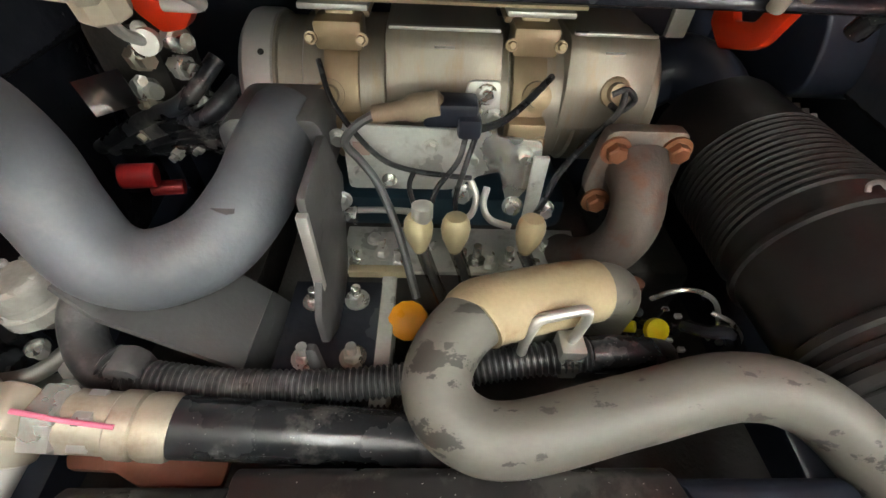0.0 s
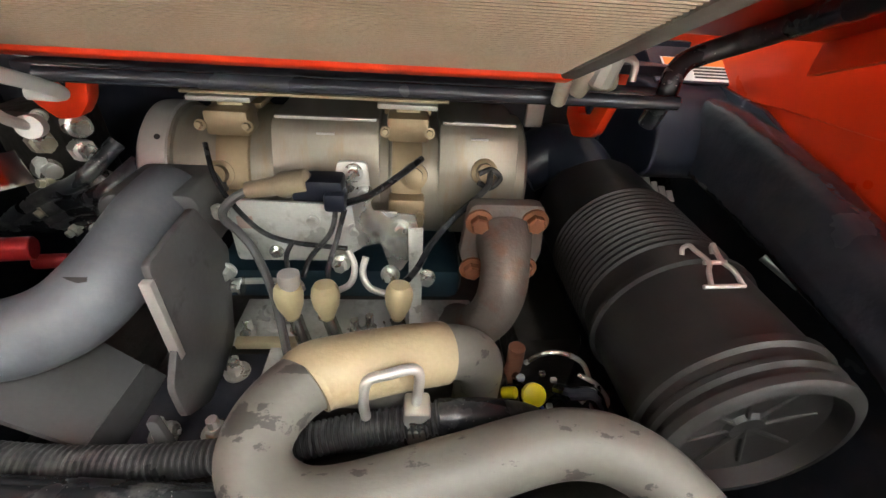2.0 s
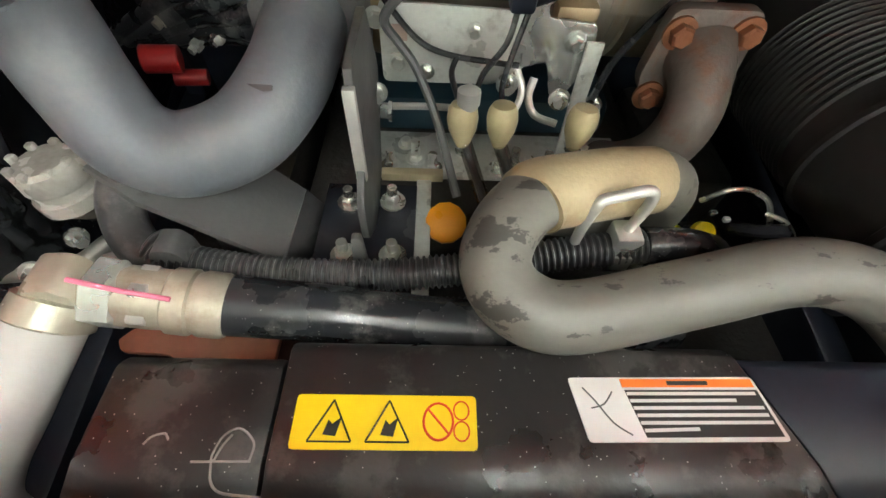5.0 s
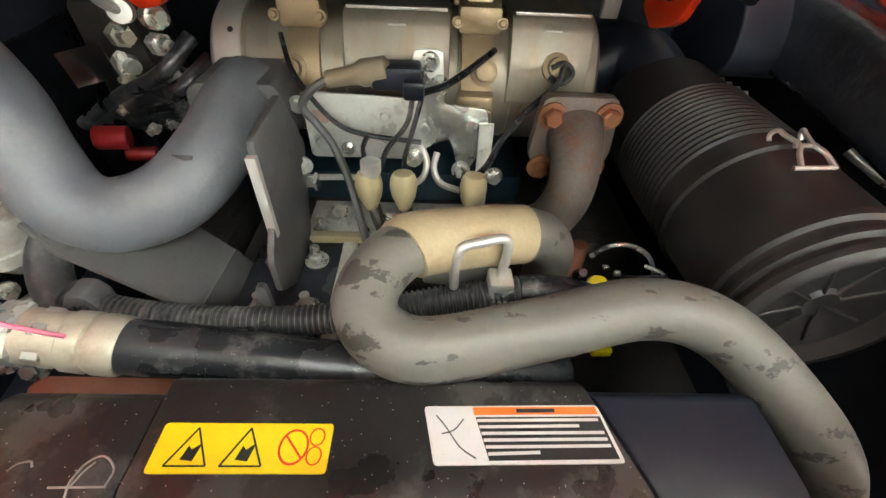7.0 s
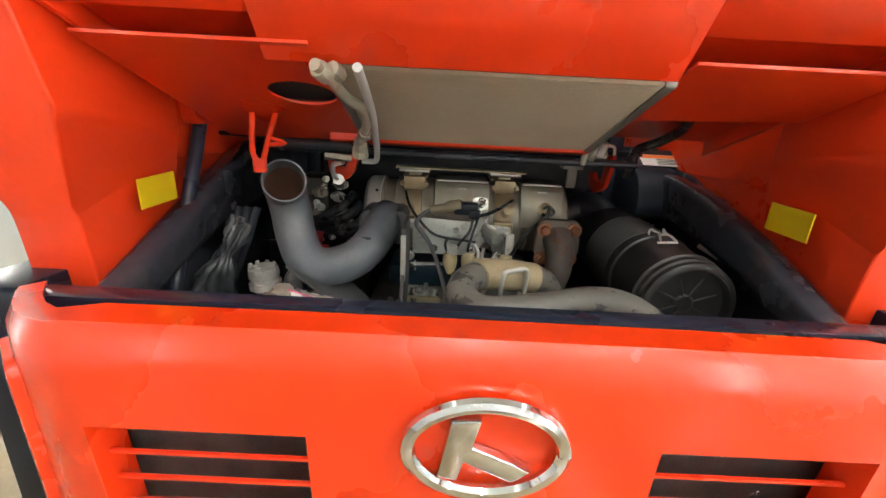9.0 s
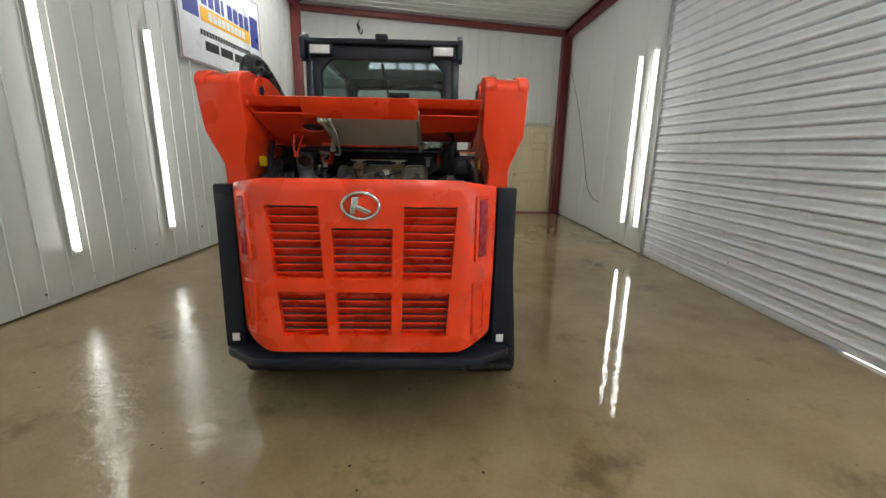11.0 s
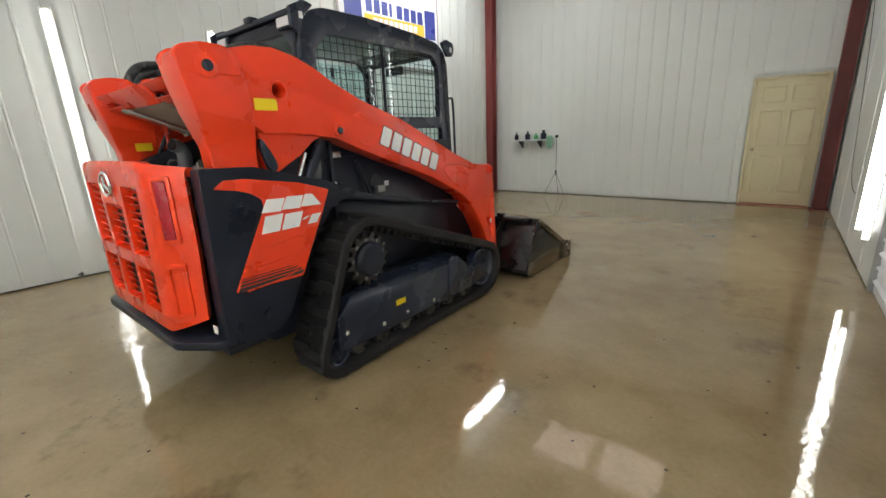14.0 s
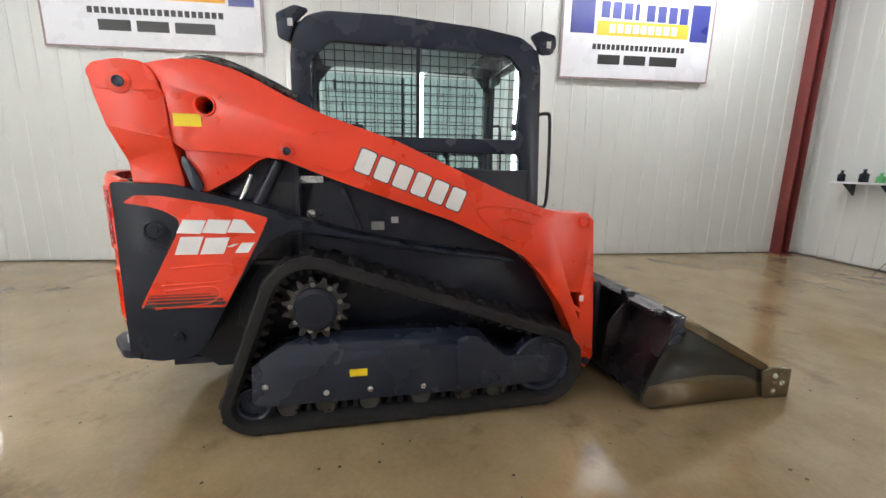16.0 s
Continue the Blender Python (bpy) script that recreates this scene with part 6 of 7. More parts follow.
for x in (-0.135, 0.105):
    band = part("clamp_band", lathe([(-0.022, 0.0975), (-0.021, 0.104), (-0.012, 0.106), (0.012, 0.106), (0.021, 0.104), (0.022, 0.0975)], (x, FY, FZ), (1, 0, 0), 44), STEEL_GOLD, dpf, "gold-tinted clamp band")
    part("band_block", box(x - 0.028, x + 0.030, FY - 0.085, FY - 0.040, FZ + 0.080, FZ + 0.115, 0.006), STEEL_GOLD, band)
    part("band_block", box(x - 0.026, x + 0.026, FY - 0.125, FY - 0.095, FZ - 0.035, FZ + 0.012, 0.006), STEEL_GOLD, band)
    for dx in (-0.03, 0.03):
        part("band_bolt", bolt((x + dx, FY - 0.088, FZ + 0.096), (0, -1, 0.3), 0.0052, 0.010), STEEL_GOLD, band)
        part("band_bolt", bolt((x + dx * 0.6, FY - 0.126, FZ - 0.012), (0, -1, 0), 0.006, 0.008), STEEL_GOLD, band)
    part("hanger", box(x - 0.016, x + 0.018, FY - 0.06, FY - 0.045, FZ + 0.09, 1.372, 0.003), BRASS_PLATE, dpf)
    part("hanger_foot", box(x - 0.034, x + 0.034, FY - 0.035, FY + 0.05, FZ + 0.104, FZ + 0.112, 0.002), STEEL_GOLD, dpf)
part("hanger_rail", box(-0.185, 0.160, 0.775, 0.806, 1.3790, 1.3830, 0.001), BRASS_PLATE, loader, "thin pale hanger strap")
for x in (-0.135, 0.105):
    part("hanger_rail", box(x - 0.040, x + 0.040, 0.765, 0.815, 1.372, 1.379, 0.002), STEEL_PALE, loader, "pale hanger block")
# flat-topped heat shields strapped round the canister
for x0, x1 in ((-0.078, 0.066), (0.150, 0.262)):
    outline = rounded([(FY - 0.1035, FZ - 0.010), (FY - 0.100, FZ + 0.050), (FY - 0.082, FZ + 0.094), (FY - 0.070, FZ + 0.1045), (FY + 0.050, FZ + 0.1045), (FY + 0.085, FZ + 0.070), (FY, FZ + 0.02)], 0.010, 3)
    shield = part("heat_shield", prism(outline, "x", x0, x1, 0.003), STEEL_WARM, dpf)
    part("shield_fold", box(x0 + 0.004, x1 - 0.004, FY - 0.074, FY - 0.066, FZ + 0.104, FZ + 0.1085, 0.0015), STEEL_PALE, shield)
    part("shield_slot", box((x0 + x1) / 2 - 0.012, (x0 + x1) / 2 + 0.012, FY - 0.0855, FY - 0.0825, FZ + 0.088, FZ + 0.0905), STEEL_PALE, shield)
# sensor bosses
for x, dz in ((-0.150, 0.03), (0.115, 0.035), (0.215, 0.045)):
    part("sensor_boss", lathe([(0, 0.020), (0.010, 0.019), (0.012, 0.013), (0.022, 0.012), (0.024, 0.004)], (x, FY - 0.093, FZ + dz), (0, -1, 0.35), 16), STEEL_GOLD, dpf)

# outlet flange, tail pipe and its gusset
part("outlet_collar", prism(rounded([(-0.262, 1.205), (-0.262, 1.275), (-0.245, 1.290), (-0.150, 1.290), (-0.142, 1.275), (-0.142, 1.205)], 0.012), "y", 0.665, 0.76, 0.006), GREY_DARK, loader, "dark grey outlet collar")
pipe_path = [(-0.200, 0.72, 1.262), (-0.202, 0.66, 1.257), (-0.214, 0.600, 1.232), (-0.252, 0.556, 1.200), (-0.310, 0.534, 1.187), (-0.352, 0.533, 1.206), (-0.376, 0.549, 1.252), (-0.387, 0.560, 1.300), (-0.392, 0.552, 1.345), (-0.386, 0.525, 1.370), (-0.373, 0.494, 1.383)]
bm = tube(pipe_path, 0.0425, 32, 8, cap=False)
tail = part("exhaust_pipe", bm, GREY_PIPE, loader, "matt grey curved exhaust tail pipe")
mod = tail.modifiers.new("wall", "SOLIDIFY")
mod.thickness, mod.offset = 0.003, -1
part("pipe_lining", tube(smooth_path(pipe_path, 8)[32:-9], 0.0392, 28, 1, cap=False, straight=True), RUST, tail, "rust-brown inside of the pipe")
part("paint_mark", sheet([(-0.2350, 0.5566, 1.2537), (-0.2125, 0.5578, 1.2525), (-0.2127, 0.5548, 1.2488), (-0.2200, 0.5527, 1.2488), (-0.2290, 0.5545, 1.2515)], 0.003), INK, tail)
part("pipe_gusset", sheet([(-0.385, 0.498, 1.200), (-0.345, 0.478, 1.178), (-0.225, 0.468, 1.094), (-0.224, 0.580, 1.092), (-0.290, 0.590, 1.150), (-0.372, 0.540, 1.190)], 0.005), GREY_DARK, loader, "grey steel pipe gusset")
part("gusset_web", sheet([(-0.225, 0.470, 1.098), (-0.225, 0.582, 1.092), (-0.200, 0.600, 1.02), (-0.215, 0.500, 1.02)], 0.006), GREY_DARK, loader)

# dark bracket plate that carries the outlet
part("outlet_bracket", prism(rounded([(0.535, 1.285), (0.640, 1.290), (0.690, 1.200), (0.640, 1.080), (0.560, 1.055), (0.500, 1.100), (0.500, 1.150), (0.535, 1.190)], 0.008, 2), "x", -0.142, -0.134, 0.001), GREY_DARK, loader, "dark grey bracket plate")
part("bracket_edge", box(-0.1435, -0.1325, 0.526, 0.5345, 1.165, 1.270, 0.001), STEEL_PALE, loader)
part("bracket_foot", box(-0.205, -0.085, 0.46, 0.62, 1.060, 1.068, 0.002), BLACK_GLOSS, loader)
part("bracket_foot", prism(rounded([(-0.190, 1.066), (-0.092, 1.066), (-0.118, 1.078), (-0.131, 1.098), (-0.134, 1.150), (-0.144, 1.150), (-0.147, 1.098), (-0.160, 1.078)], 0.006, 3), "y", 0.462, 0.470, 0.001), GREY_DARK, loader)
for x, y in ((-0.171, 0.583), (-0.116, 0.587), (-0.167, 0.499), (-0.110, 0.500)):
    part("hex_bolt", bolt((x, y, 1.068), (0, 0, 1), 0.0115, 0.014), ZINC, loader)
    part("bolt_end", rod((x, y, 1.080), (x, y, 1.096), 0.0065, 10), ZINC, loader)
part("spacer_strip", box(-0.135, -0.050, 0.632, 0.646, 1.062, 1.076, 0.002), BRASS_PLATE, loader, "brass-coloured spacer strip")
part("rail_plate", box(-0.150, 0.215, 0.646, 0.742, 1.052, 1.062, 0.002), BARE_PLATE, loader)
part("rail_plate", prism([(0.44, 1.0), (0.64, 1.0), (0.64, 1.066), (0.44, 1.066)], "x", -0.086, -0.066, 0.002), BARE_PLATE, loader)
for x, y, h in ((-0.125, 0.665, 0.03), (-0.09, 0.68, 0.035), (-0.065, 0.662, 0.028), (0.03, 0.665, 0.03), (0.052, 0.67, 0.034), (0.07, 0.66, 0.028), (0.10, 0.67, 0.03)):
    part("stud", rod((x, y, 1.06), (x, y, 1.06 + h), 0.0065, 10), ZINC, loader)
    part("stud_nut", bolt((x, y, 1.06), (0, 0, 1), 0.010, 0.012), ZINC, loader)

# silver mounting plates and connector in front of the filter
part("sensor_plate", prism(rounded([(-0.130, 1.172), (-0.130, 1.268), (0.050, 1.262), (0.050, 1.200), (0.010, 1.172)], 0.008, 2), "y", 0.700, 0.706, 0.001), BARE_PLATE, loader, "dull cast sensor plate")
part("sensor_plate", prism(rounded([(0.020, 1.328), (0.056, 1.328), (0.060, 1.26), (0.118, 1.255), (0.125, 1.21), (0.098, 1.16), (0.085, 1.16), (0.070, 1.21), (0.040, 1.20), (0.034, 1.27), (0.012, 1.285)], 0.006, 2), "y", 0.692, 0.698, 0.001), ZINC, loader, "zinc-plated sensor plate")
part("sensor_plate", prism([(0.108, 1.24), (0.128, 1.24), (0.130, 1.06), (0.112, 1.06)], "y", 0.680, 0.686, 0.001), BARE_PLATE, loader)
part("small_label", box(-0.118, -0.098, 0.6975, 0.6995, 1.226, 1.244), mat("pink_paper", (0.62, 0.47, 0.40), 0.6), loader)
part("connector", box(-0.030, 0.030, 0.655, 0.690, 1.290, 1.318, 0.005), BLACK, loader, "black plug connector")
part("connector", box(0.008, 0.034, 0.645, 0.672, 1.282, 1.306, 0.005), BLACK, loader, "black plug connector")
for p in ((0.040, 0.688, 1.316), (0.052, 0.688, 1.288), (-0.110, 0.698, 1.20), (0.098, 0.690, 1.235), (-0.132, 0.69, 1.255)):
    part("hex_bolt", bolt(p, (0, -1, 0), 0.0085, 0.009), ZINC, loader)
part("sensor_body", lathe([(0, 0.010), (0.035, 0.011), (0.045, 0.016), (0.075, 0.015), (0.08, 0.008)], (-0.085, 0.672, 1.296), (1, -0.05, 0.22), 14), PLUG_BOOT, loader, "brownish plug boot")


def wire(points, r=0.0034, material=RUBBER_HOSE, label=""):
    return part("wire", tube(points, r, 8, 6), material, loader, label)


wire([(-0.155, 0.745, 1.325), (-0.140, 0.715, 1.292), (-0.112, 0.690, 1.262), (-0.080, 0.675, 1.236), (-0.045, 0.665, 1.228), (0.0, 0.660, 1.225), (0.03, 0.66, 1.222)])
wire([(-0.085, 0.672, 1.296), (-0.105, 0.668, 1.284), (-0.120, 0.668, 1.262), (-0.105, 0.668, 1.238), (-0.085, 0.655, 1.215), (-0.060, 0.62, 1.17), (-0.035, 0.56, 1.11)], 0.0055, GREY_DARK)
wire([(0.02, 0.665, 1.285), (0.012, 0.655, 1.25), (-0.012, 0.635, 1.225), (-0.02, 0.62, 1.205)])
wire([(0.03, 0.660, 1.28), (0.020, 0.650, 1.245), (0.010, 0.630, 1.215), (0.011, 0.61, 1.20)])
wire([(0.125, 0.742, 1.315), (0.092, 0.70, 1.305), (0.060, 0.665, 1.297), (0.030, 0.655, 1.29)], 0.0045)
wire([(0.222, 0.742, 1.300), (0.214, 0.725, 1.280), (0.170, 0.690, 1.255), (0.140, 0.670, 1.225), (0.120, 0.640, 1.205), (0.100, 0.605, 1.205)], 0.0045)
wire([(-0.040, 0.665, 1.228), (-0.046, 0.650, 1.215), (-0.038, 0.625, 1.20)])
wire([(0.205, 0.735, 1.285), (0.222, 0.738, 1.276), (0.236, 0.74, 1.29), (0.222, 0.742, 1.302), (0.205, 0.74, 1.296)], 0.004)

# pipes and boots of the injection side
for x, lean in ((-0.029, -0.4), (0.011, -0.1), (0.094, 0.35)):
    boot = part("rubber_boot", lathe([(0, 0.0075), (0.006, 0.010), (0.020, 0.0155), (0.034, 0.0175), (0.044, 0.0160), (0.050, 0.0125), (0.052, 0.006)], (x + 0.006 * lean, 0.592, 1.163), (0.15 * lean, 0.12, 1), 18), BOOT, loader, "yellowed rubber boot")
    part("clear_sleeve", tube([(x, 0.592, 1.166), (x + 0.012, 0.575, 1.14), (x + 0.02 - 0.03 * lean, 0.560, 1.09)], 0.0085, 12, 5), CLEAR_PLASTIC, boot, "clear sleeve")
    part("lead", tube([(x, 0.592, 1.166), (x + 0.012, 0.575, 1.14), (x + 0.02 - 0.03 * lean, 0.560, 1.09)], 0.005, 10, 5), GREY_DARK, boot)
part("rubber_boot", lathe([(0, 0.009), (0.006, 0.0125), (0.020, 0.0125), (0.024, 0.006)], (-0.029, 0.594, 1.210), (0, 0.1, 1), 12), STEEL_PALE, loader)
part("fuel_pipe", tube([(-0.145, 0.680, 1.148), (-0.088, 0.678, 1.152), (-0.045, 0.668, 1.158), (-0.030, 0.640, 1.170)], 0.0045, 10, 6), STEEL_PALE, loader, "thin bright steel pipe")
part("fuel_pipe", tube([(0.052, 0.665, 1.205), (0.048, 0.655, 1.185), (0.058, 0.645, 1.168), (0.085, 0.640, 1.160)], 0.0048, 10, 6), STEEL_PALE, loader, "thin bright steel pipe")
part("fuel_pipe", tube([(0.030, 0.665, 1.215), (0.038, 0.655, 1.195), (0.032, 0.645, 1.175), (0.012, 0.64, 1.165)], 0.0045, 10, 6), STEEL_PALE, loader, "thin bright steel pipe")
for p, d in (((-0.135, 0.672, 1.175), (0, -1, 0)), ((-0.118, 0.668, 1.150), (-1, 0, 0)), ((0.020, 0.66, 1.20), (0, -1, 0)), ((0.085, 0.655, 1.185), (0, -1, 0.2)), ((0.135, 0.675, 1.165), (0, -1, 0)), ((0.105, 0.60, 1.115), (1, 0, 0.3))):
    part("pipe_nut", bolt(p, d, 0.009, 0.016), ZINC, loader)

# rusty inlet elbow
flange = part("inlet_flange", prism(rounded([(0.178, 1.200), (0.186, 1.285), (0.286, 1.285), (0.294, 1.200), (0.270, 1.165), (0.205, 1.165)], 0.014, 3), "y", 0.672, 0.692, 0.004), RUSTY_IRON, loader, "rust-bloomed cast inlet flange")
for x, z in ((0.200, 1.260), (0.274, 1.262), (0.198, 1.184), (0.272, 1.186)):
    part("hex_bolt", bolt((x, 0.672, z), (0, -1, 0), 0.0125, 0.016), COPPER_BOLT, flange, "rusted bolt head")
part("inlet_elbow", tube([(0.237, 0.680, 1.235), (0.236, 0.650, 1.222), (0.234, 0.628, 1.195), (0.229, 0.622, 1.160), (0.216, 0.630, 1.120), (0.196, 0.660, 1.080), (0.190, 0.70, 1.05)], 0.034, 24, 6, radius=lambda i, n: 0.040 - 0.008 * min(1, i / 8)), RUSTY_IRON, loader, "rust-bloomed cast inlet elbow")
part("weld_mark", tube([(0.238, 0.600, 1.165), (0.234, 0.598, 1.150), (0.226, 0.600, 1.135)], 0.004, 8, 4), RUSTY_IRON, loader)
part("inlet_hose", tube([(0.262, 0.60, 1.10), (0.262, 0.60, 1.05), (0.255, 0.62, 1.0)], 0.012, 12, 5), BROWN_STEEL, loader)

# air cleaner
AX = Vector((0.012, -1, -0.02))
ac0 = Vector((0.419, 0.845, 1.204))
profile = [(0, 0.06), (0.010, 0.086), (0.03, 0.091), (0.125, 0.091)] + [(0.130 + 0.0095 * i + d, 0.091 + e) for i in range(14) for d, e in ((0, 0), (0.0020, 0.0040), (0.0048, 0.0040), (0.0068, 0))]
profile += [(0.276, 0.091), (0.290, 0.093), (0.292, 0.098), (0.298, 0.098), (0.300, 0.093), (0.398, 0.091), (0.401, 0.096), (0.409, 0.096), (0.412, 0.091), (0.420, 0.090), (0.422, 0.093), (0.427, 0.093), (0.430, 0.088), (0.436, 0.088), (0.438, 0.092), (0.445, 0.091), (0.449, 0.085), (0.449, 0.078), (0.432, 0.074), (0.428, 0.02), (0.432, 0.016), (0.432, 0.002)]
cleaner = part("air_cleaner", lathe(profile, ac0, AX, 56),
                CLEANER, loader, "dusty black plastic air cleaner housing")
cap = ac0 + AX.normalized() * 0.430
for k in range(4):
    a = radians(20 + 45 * k)
    d = Vector((math.cos(a), 0, math.sin(a)))
    part("cap_rib", tube([cap - d * 0.062, cap, cap + d * 0.062], 0.0022, 8, 2), CLEANER, cleaner)
for ang in (93,):
    a = radians(ang)
    n = Vector((math.cos(a), 0, math.sin(a)))
    t = Vector((-math.sin(a), 0, math.cos(a)))
    c = ac0 + AX.normalized() * 0.316 + n * 0.093
    d = AX.normalized()
    for s_ in (1, -1):  # two curled prongs, pinched in the middle
        part("wire_clip", tube([c + t * 0.016 * s_ + d * 0.026 + n * 0.003, c + t * 0.013 * s_ + d * 0.012 + n * 0.010, c + t * 0.007 * s_ + n * 0.013, c + t * 0.011 * s_ - d * 0.018 + n * 0.014, c + t * 0.013 * s_ - d * 0.026 + n * 0.015, c + t * 0.016 * s_ - d * 0.030 + n * 0.009, c + t * 0.017 * s_ - d * 0.026 + n * 0.003], 0.0026, 8, 6), STEEL_PALE, cleaner, "bent wire clip")
    part("clip_bar", rod(c + t * 0.024 + d * 0.026 + n * 0.003, c - t * 0.018 + d * 0.026 + n * 0.003, 0.0024), STEEL_PALE, cleaner)
    part("clip_bar", rod(c + t * 0.012 + n * 0.012, c - t * 0.012 + n * 0.012, 0.0024), STEEL_PALE, cleaner)
part("intake_hose", tube([(0.415, 0.80, 1.22), (0.40, 0.86, 1.26), (0.36, 0.90, 1.27), (0.31, 0.90, 1.24)], 0.05, 20, 6), BLACK, loader, "black intake hose")
part("strap_latch", rod((0.545, 0.60, 1.262), (0.600, 0.520, 1.228), 0.007), ZINC, loader, "bright latch rod")
part("strap_latch", rod((0.588, 0.533, 1.236), (0.606, 0.508, 1.226), 0.011), ZINC, loader, "bright latch end")
part("dust_valve", lathe([(0, 0.03), (0.04, 0.024), (0.06, 0.012)], (0.42, 0.46, 1.105), (0, -0.1, -1), 16), BLACK, cleaner)

# grey moulded coolant hose with its fibre sleeve
hose_path = [(0.195, 0.541, 1.03), (0.197, 0.541, 1.10), (0.190, 0.531, 1.155), (0.158, 0.512, 1.192), (0.100, 0.490, 1.207), (0.032, 0.464, 1.217), (-0.002, 0.432, 1.213), (-0.013, 0.398, 1.201), (0.006, 0.372, 1.189), (0.050, 0.364, 1.184), (0.150, 0.386, 1.188), (0.245, 0.404, 1.196), (0.308, 0.390, 1.190), (0.360, 0.350, 1.160), (0.408, 0.305, 1.110), (0.440, 0.275, 1.03)]
coolant = part("coolant_hose", tube(hose_path, 0.0292, 28, 8), GREY_HOSE, loader, "dusty grey moulded coolant hose, stained")
part("fibre_sleeve", tube([(0.146, 0.507, 1.196), (0.130, 0.501, 1.200), (0.100, 0.490, 1.207), (0.032, 0.464, 1.217), (0.020, 0.455, 1.2165)], 0.0328, 28, 6), SLEEVE, coolant, "yellowed fibre sleeve")
part("hose_staple", tube([(x - 0.008, y + 0.003, z + 0.006) for x, y, z in ((0.078, 0.447, 1.165), (0.077, 0.444, 1.190), (0.079, 0.442, 1.214), (0.084, 0.444, 1.224), (0.100, 0.446, 1.228), (0.118, 0.449, 1.231), (0.126, 0.450, 1.227), (0.128, 0.450, 1.214), (0.127, 0.452, 1.190), (0.126, 0.455, 1.170))], 0.0050, 12, 6), STEEL_PALE, loader, "bright bent wire hose guard")
part("guard_socket", box(0.106, 0.132, 0.442, 0.470, 1.130, 1.182, 0.004), ZINC, loader)
part("guard_socket", box(0.110, 0.128, 0.438, 0.443, 1.140, 1.160, 0.002), CAST_ALU, loader)
part("guard_plate", prism(rounded([(0.035, 1.145), (0.125, 1.135), (0.125, 1.175), (0.05, 1.180)], 0.006, 2), "y", 0.478, 0.484, 0.001), CAST_ALU, loader)

# hydraulic hose with crimped fittings, and the pale tube it joins
part("hydraulic_hose", tube([(-0.245, 0.387, 1.150), (-0.180, 0.387, 1.141), (-0.100, 0.387, 1.126), (-0.020, 0.388, 1.112), (0.08, 0.395, 1.095), (0.20, 0.42, 1.06)], 0.0262, 24, 7), RUBBER_HOSE, loader, "black dusty hydraulic hose")
fit_dir = Vector((0.110, 0.002, -0.026)).normalized()
f0 = Vector((-0.350, 0.384, 1.176))
fitting = part("hose_fitting", lathe([(0, 0.014), (0.012, 0.014), (0.013, 0.018), (0.022, 0.018), (0.023, 0.0255), (0.070, 0.0255), (0.072, 0.028), (0.088, 0.0285), (0.090, 0.026), (0.096, 0.0285), (0.112, 0.0285), (0.116, 0.0268)], f0, fit_dir, 28), CREAM, loader, "dusty cream crimped hose fitting")
part("fitting_nut", lathe([(0.013, 0.026), (0.016, 0.0295), (0.036, 0.0295), (0.039, 0.026)], f0, fit_dir, 6), ZINC, fitting)
part("fitting_nut", lathe([(0.046, 0.025), (0.048, 0.028), (0.060, 0.028), (0.062, 0.025)], f0, fit_dir, 6), ZINC, fitting)
part("paint_stripe", tube([f0 + fit_dir * 0.014 + Vector((0, -0.006, 0.0285)), f0 + fit_dir * 0.05 + Vector((0, -0.010, 0.0275)), f0 + fit_dir * 0.085 + Vector((0, -0.012, 0.0255))], 0.0022, 8, 4), mat("pink_paint_mark", (0.62, 0.16, 0.26), 0.5), fitting, "pink paint mark")
elbow = part("elbow_block", prism([(-0.369, 1.164), (-0.374, 1.190), (-0.364, 1.205), (-0.341, 1.206), (-0.332, 1.196), (-0.333, 1.172), (-0.346, 1.161)], "y", 0.364, 0.402, 0.005), CREAM, fitting, "dusty cream elbow")
part("elbow_neck", lathe([(0, 0.0145), (0.024, 0.0145)], (-0.342, 0.384, 1.178), fit_dir, 16), ZINC, elbow)
part("pale_tube", tube([(-0.362, 0.364, 1.168), (-0.374, 0.330, 1.150), (-0.385, 0.297, 1.133), (-0.400, 0.265, 1.112), (-0.42, 0.24, 1.07), (-0.44, 0.225, 1.0)], 0.0266, 24, 6), CREAM_WHITE, loader, "dusty off-white tube")
part("tube_collar", lathe([(-0.010, 0.024), (-0.007, 0.0295), (0.012, 0.0310), (0.014, 0.0285)], (-0.360, 0.370, 1.172), (-0.30, -0.83, -0.44), 28), CREAM, loader, "dusty cream union collar")
part("brown_bracket", prism(rounded([(-0.372, 0.404), (-0.384, 0.390), (-0.376, 0.378), (-0.330, 0.376), (-0.300, 0.362), (-0.220, 0.362), (-0.220, 0.402)], 0.004, 2), "z", 1.056, 1.064, 0.001), BROWN_STEEL, loader, "primer-brown bracket")


# corrugated conduits
def corrugated(points, r, ridge, pitch):
    path = smooth_path(points, 10)
    length = sum((path[i + 1] - path[i]).length for i in range(len(path) - 1))
    n = int(length / pitch) * 4
    pts, acc, seg = [], 0.0, 0
    cum = [0.0]
    for i in range(len(path) - 1):
        cum.append(cum[-1] + (path[i + 1] - path[i]).length)
    for k in range(n + 1):
        d = length * k / n
        while seg < len(path) - 2 and cum[seg + 1] < d:
            seg += 1
        t = (d - cum[seg]) / max(cum[seg + 1] - cum[seg], 1e-6)
        pts.append(path[seg].lerp(path[seg + 1], min(t, 1)))
    return tube(pts, r, 16, 1, straight=True, radius=lambda i, m: r + (ridge if i % 4 in (1, 2) else 0))


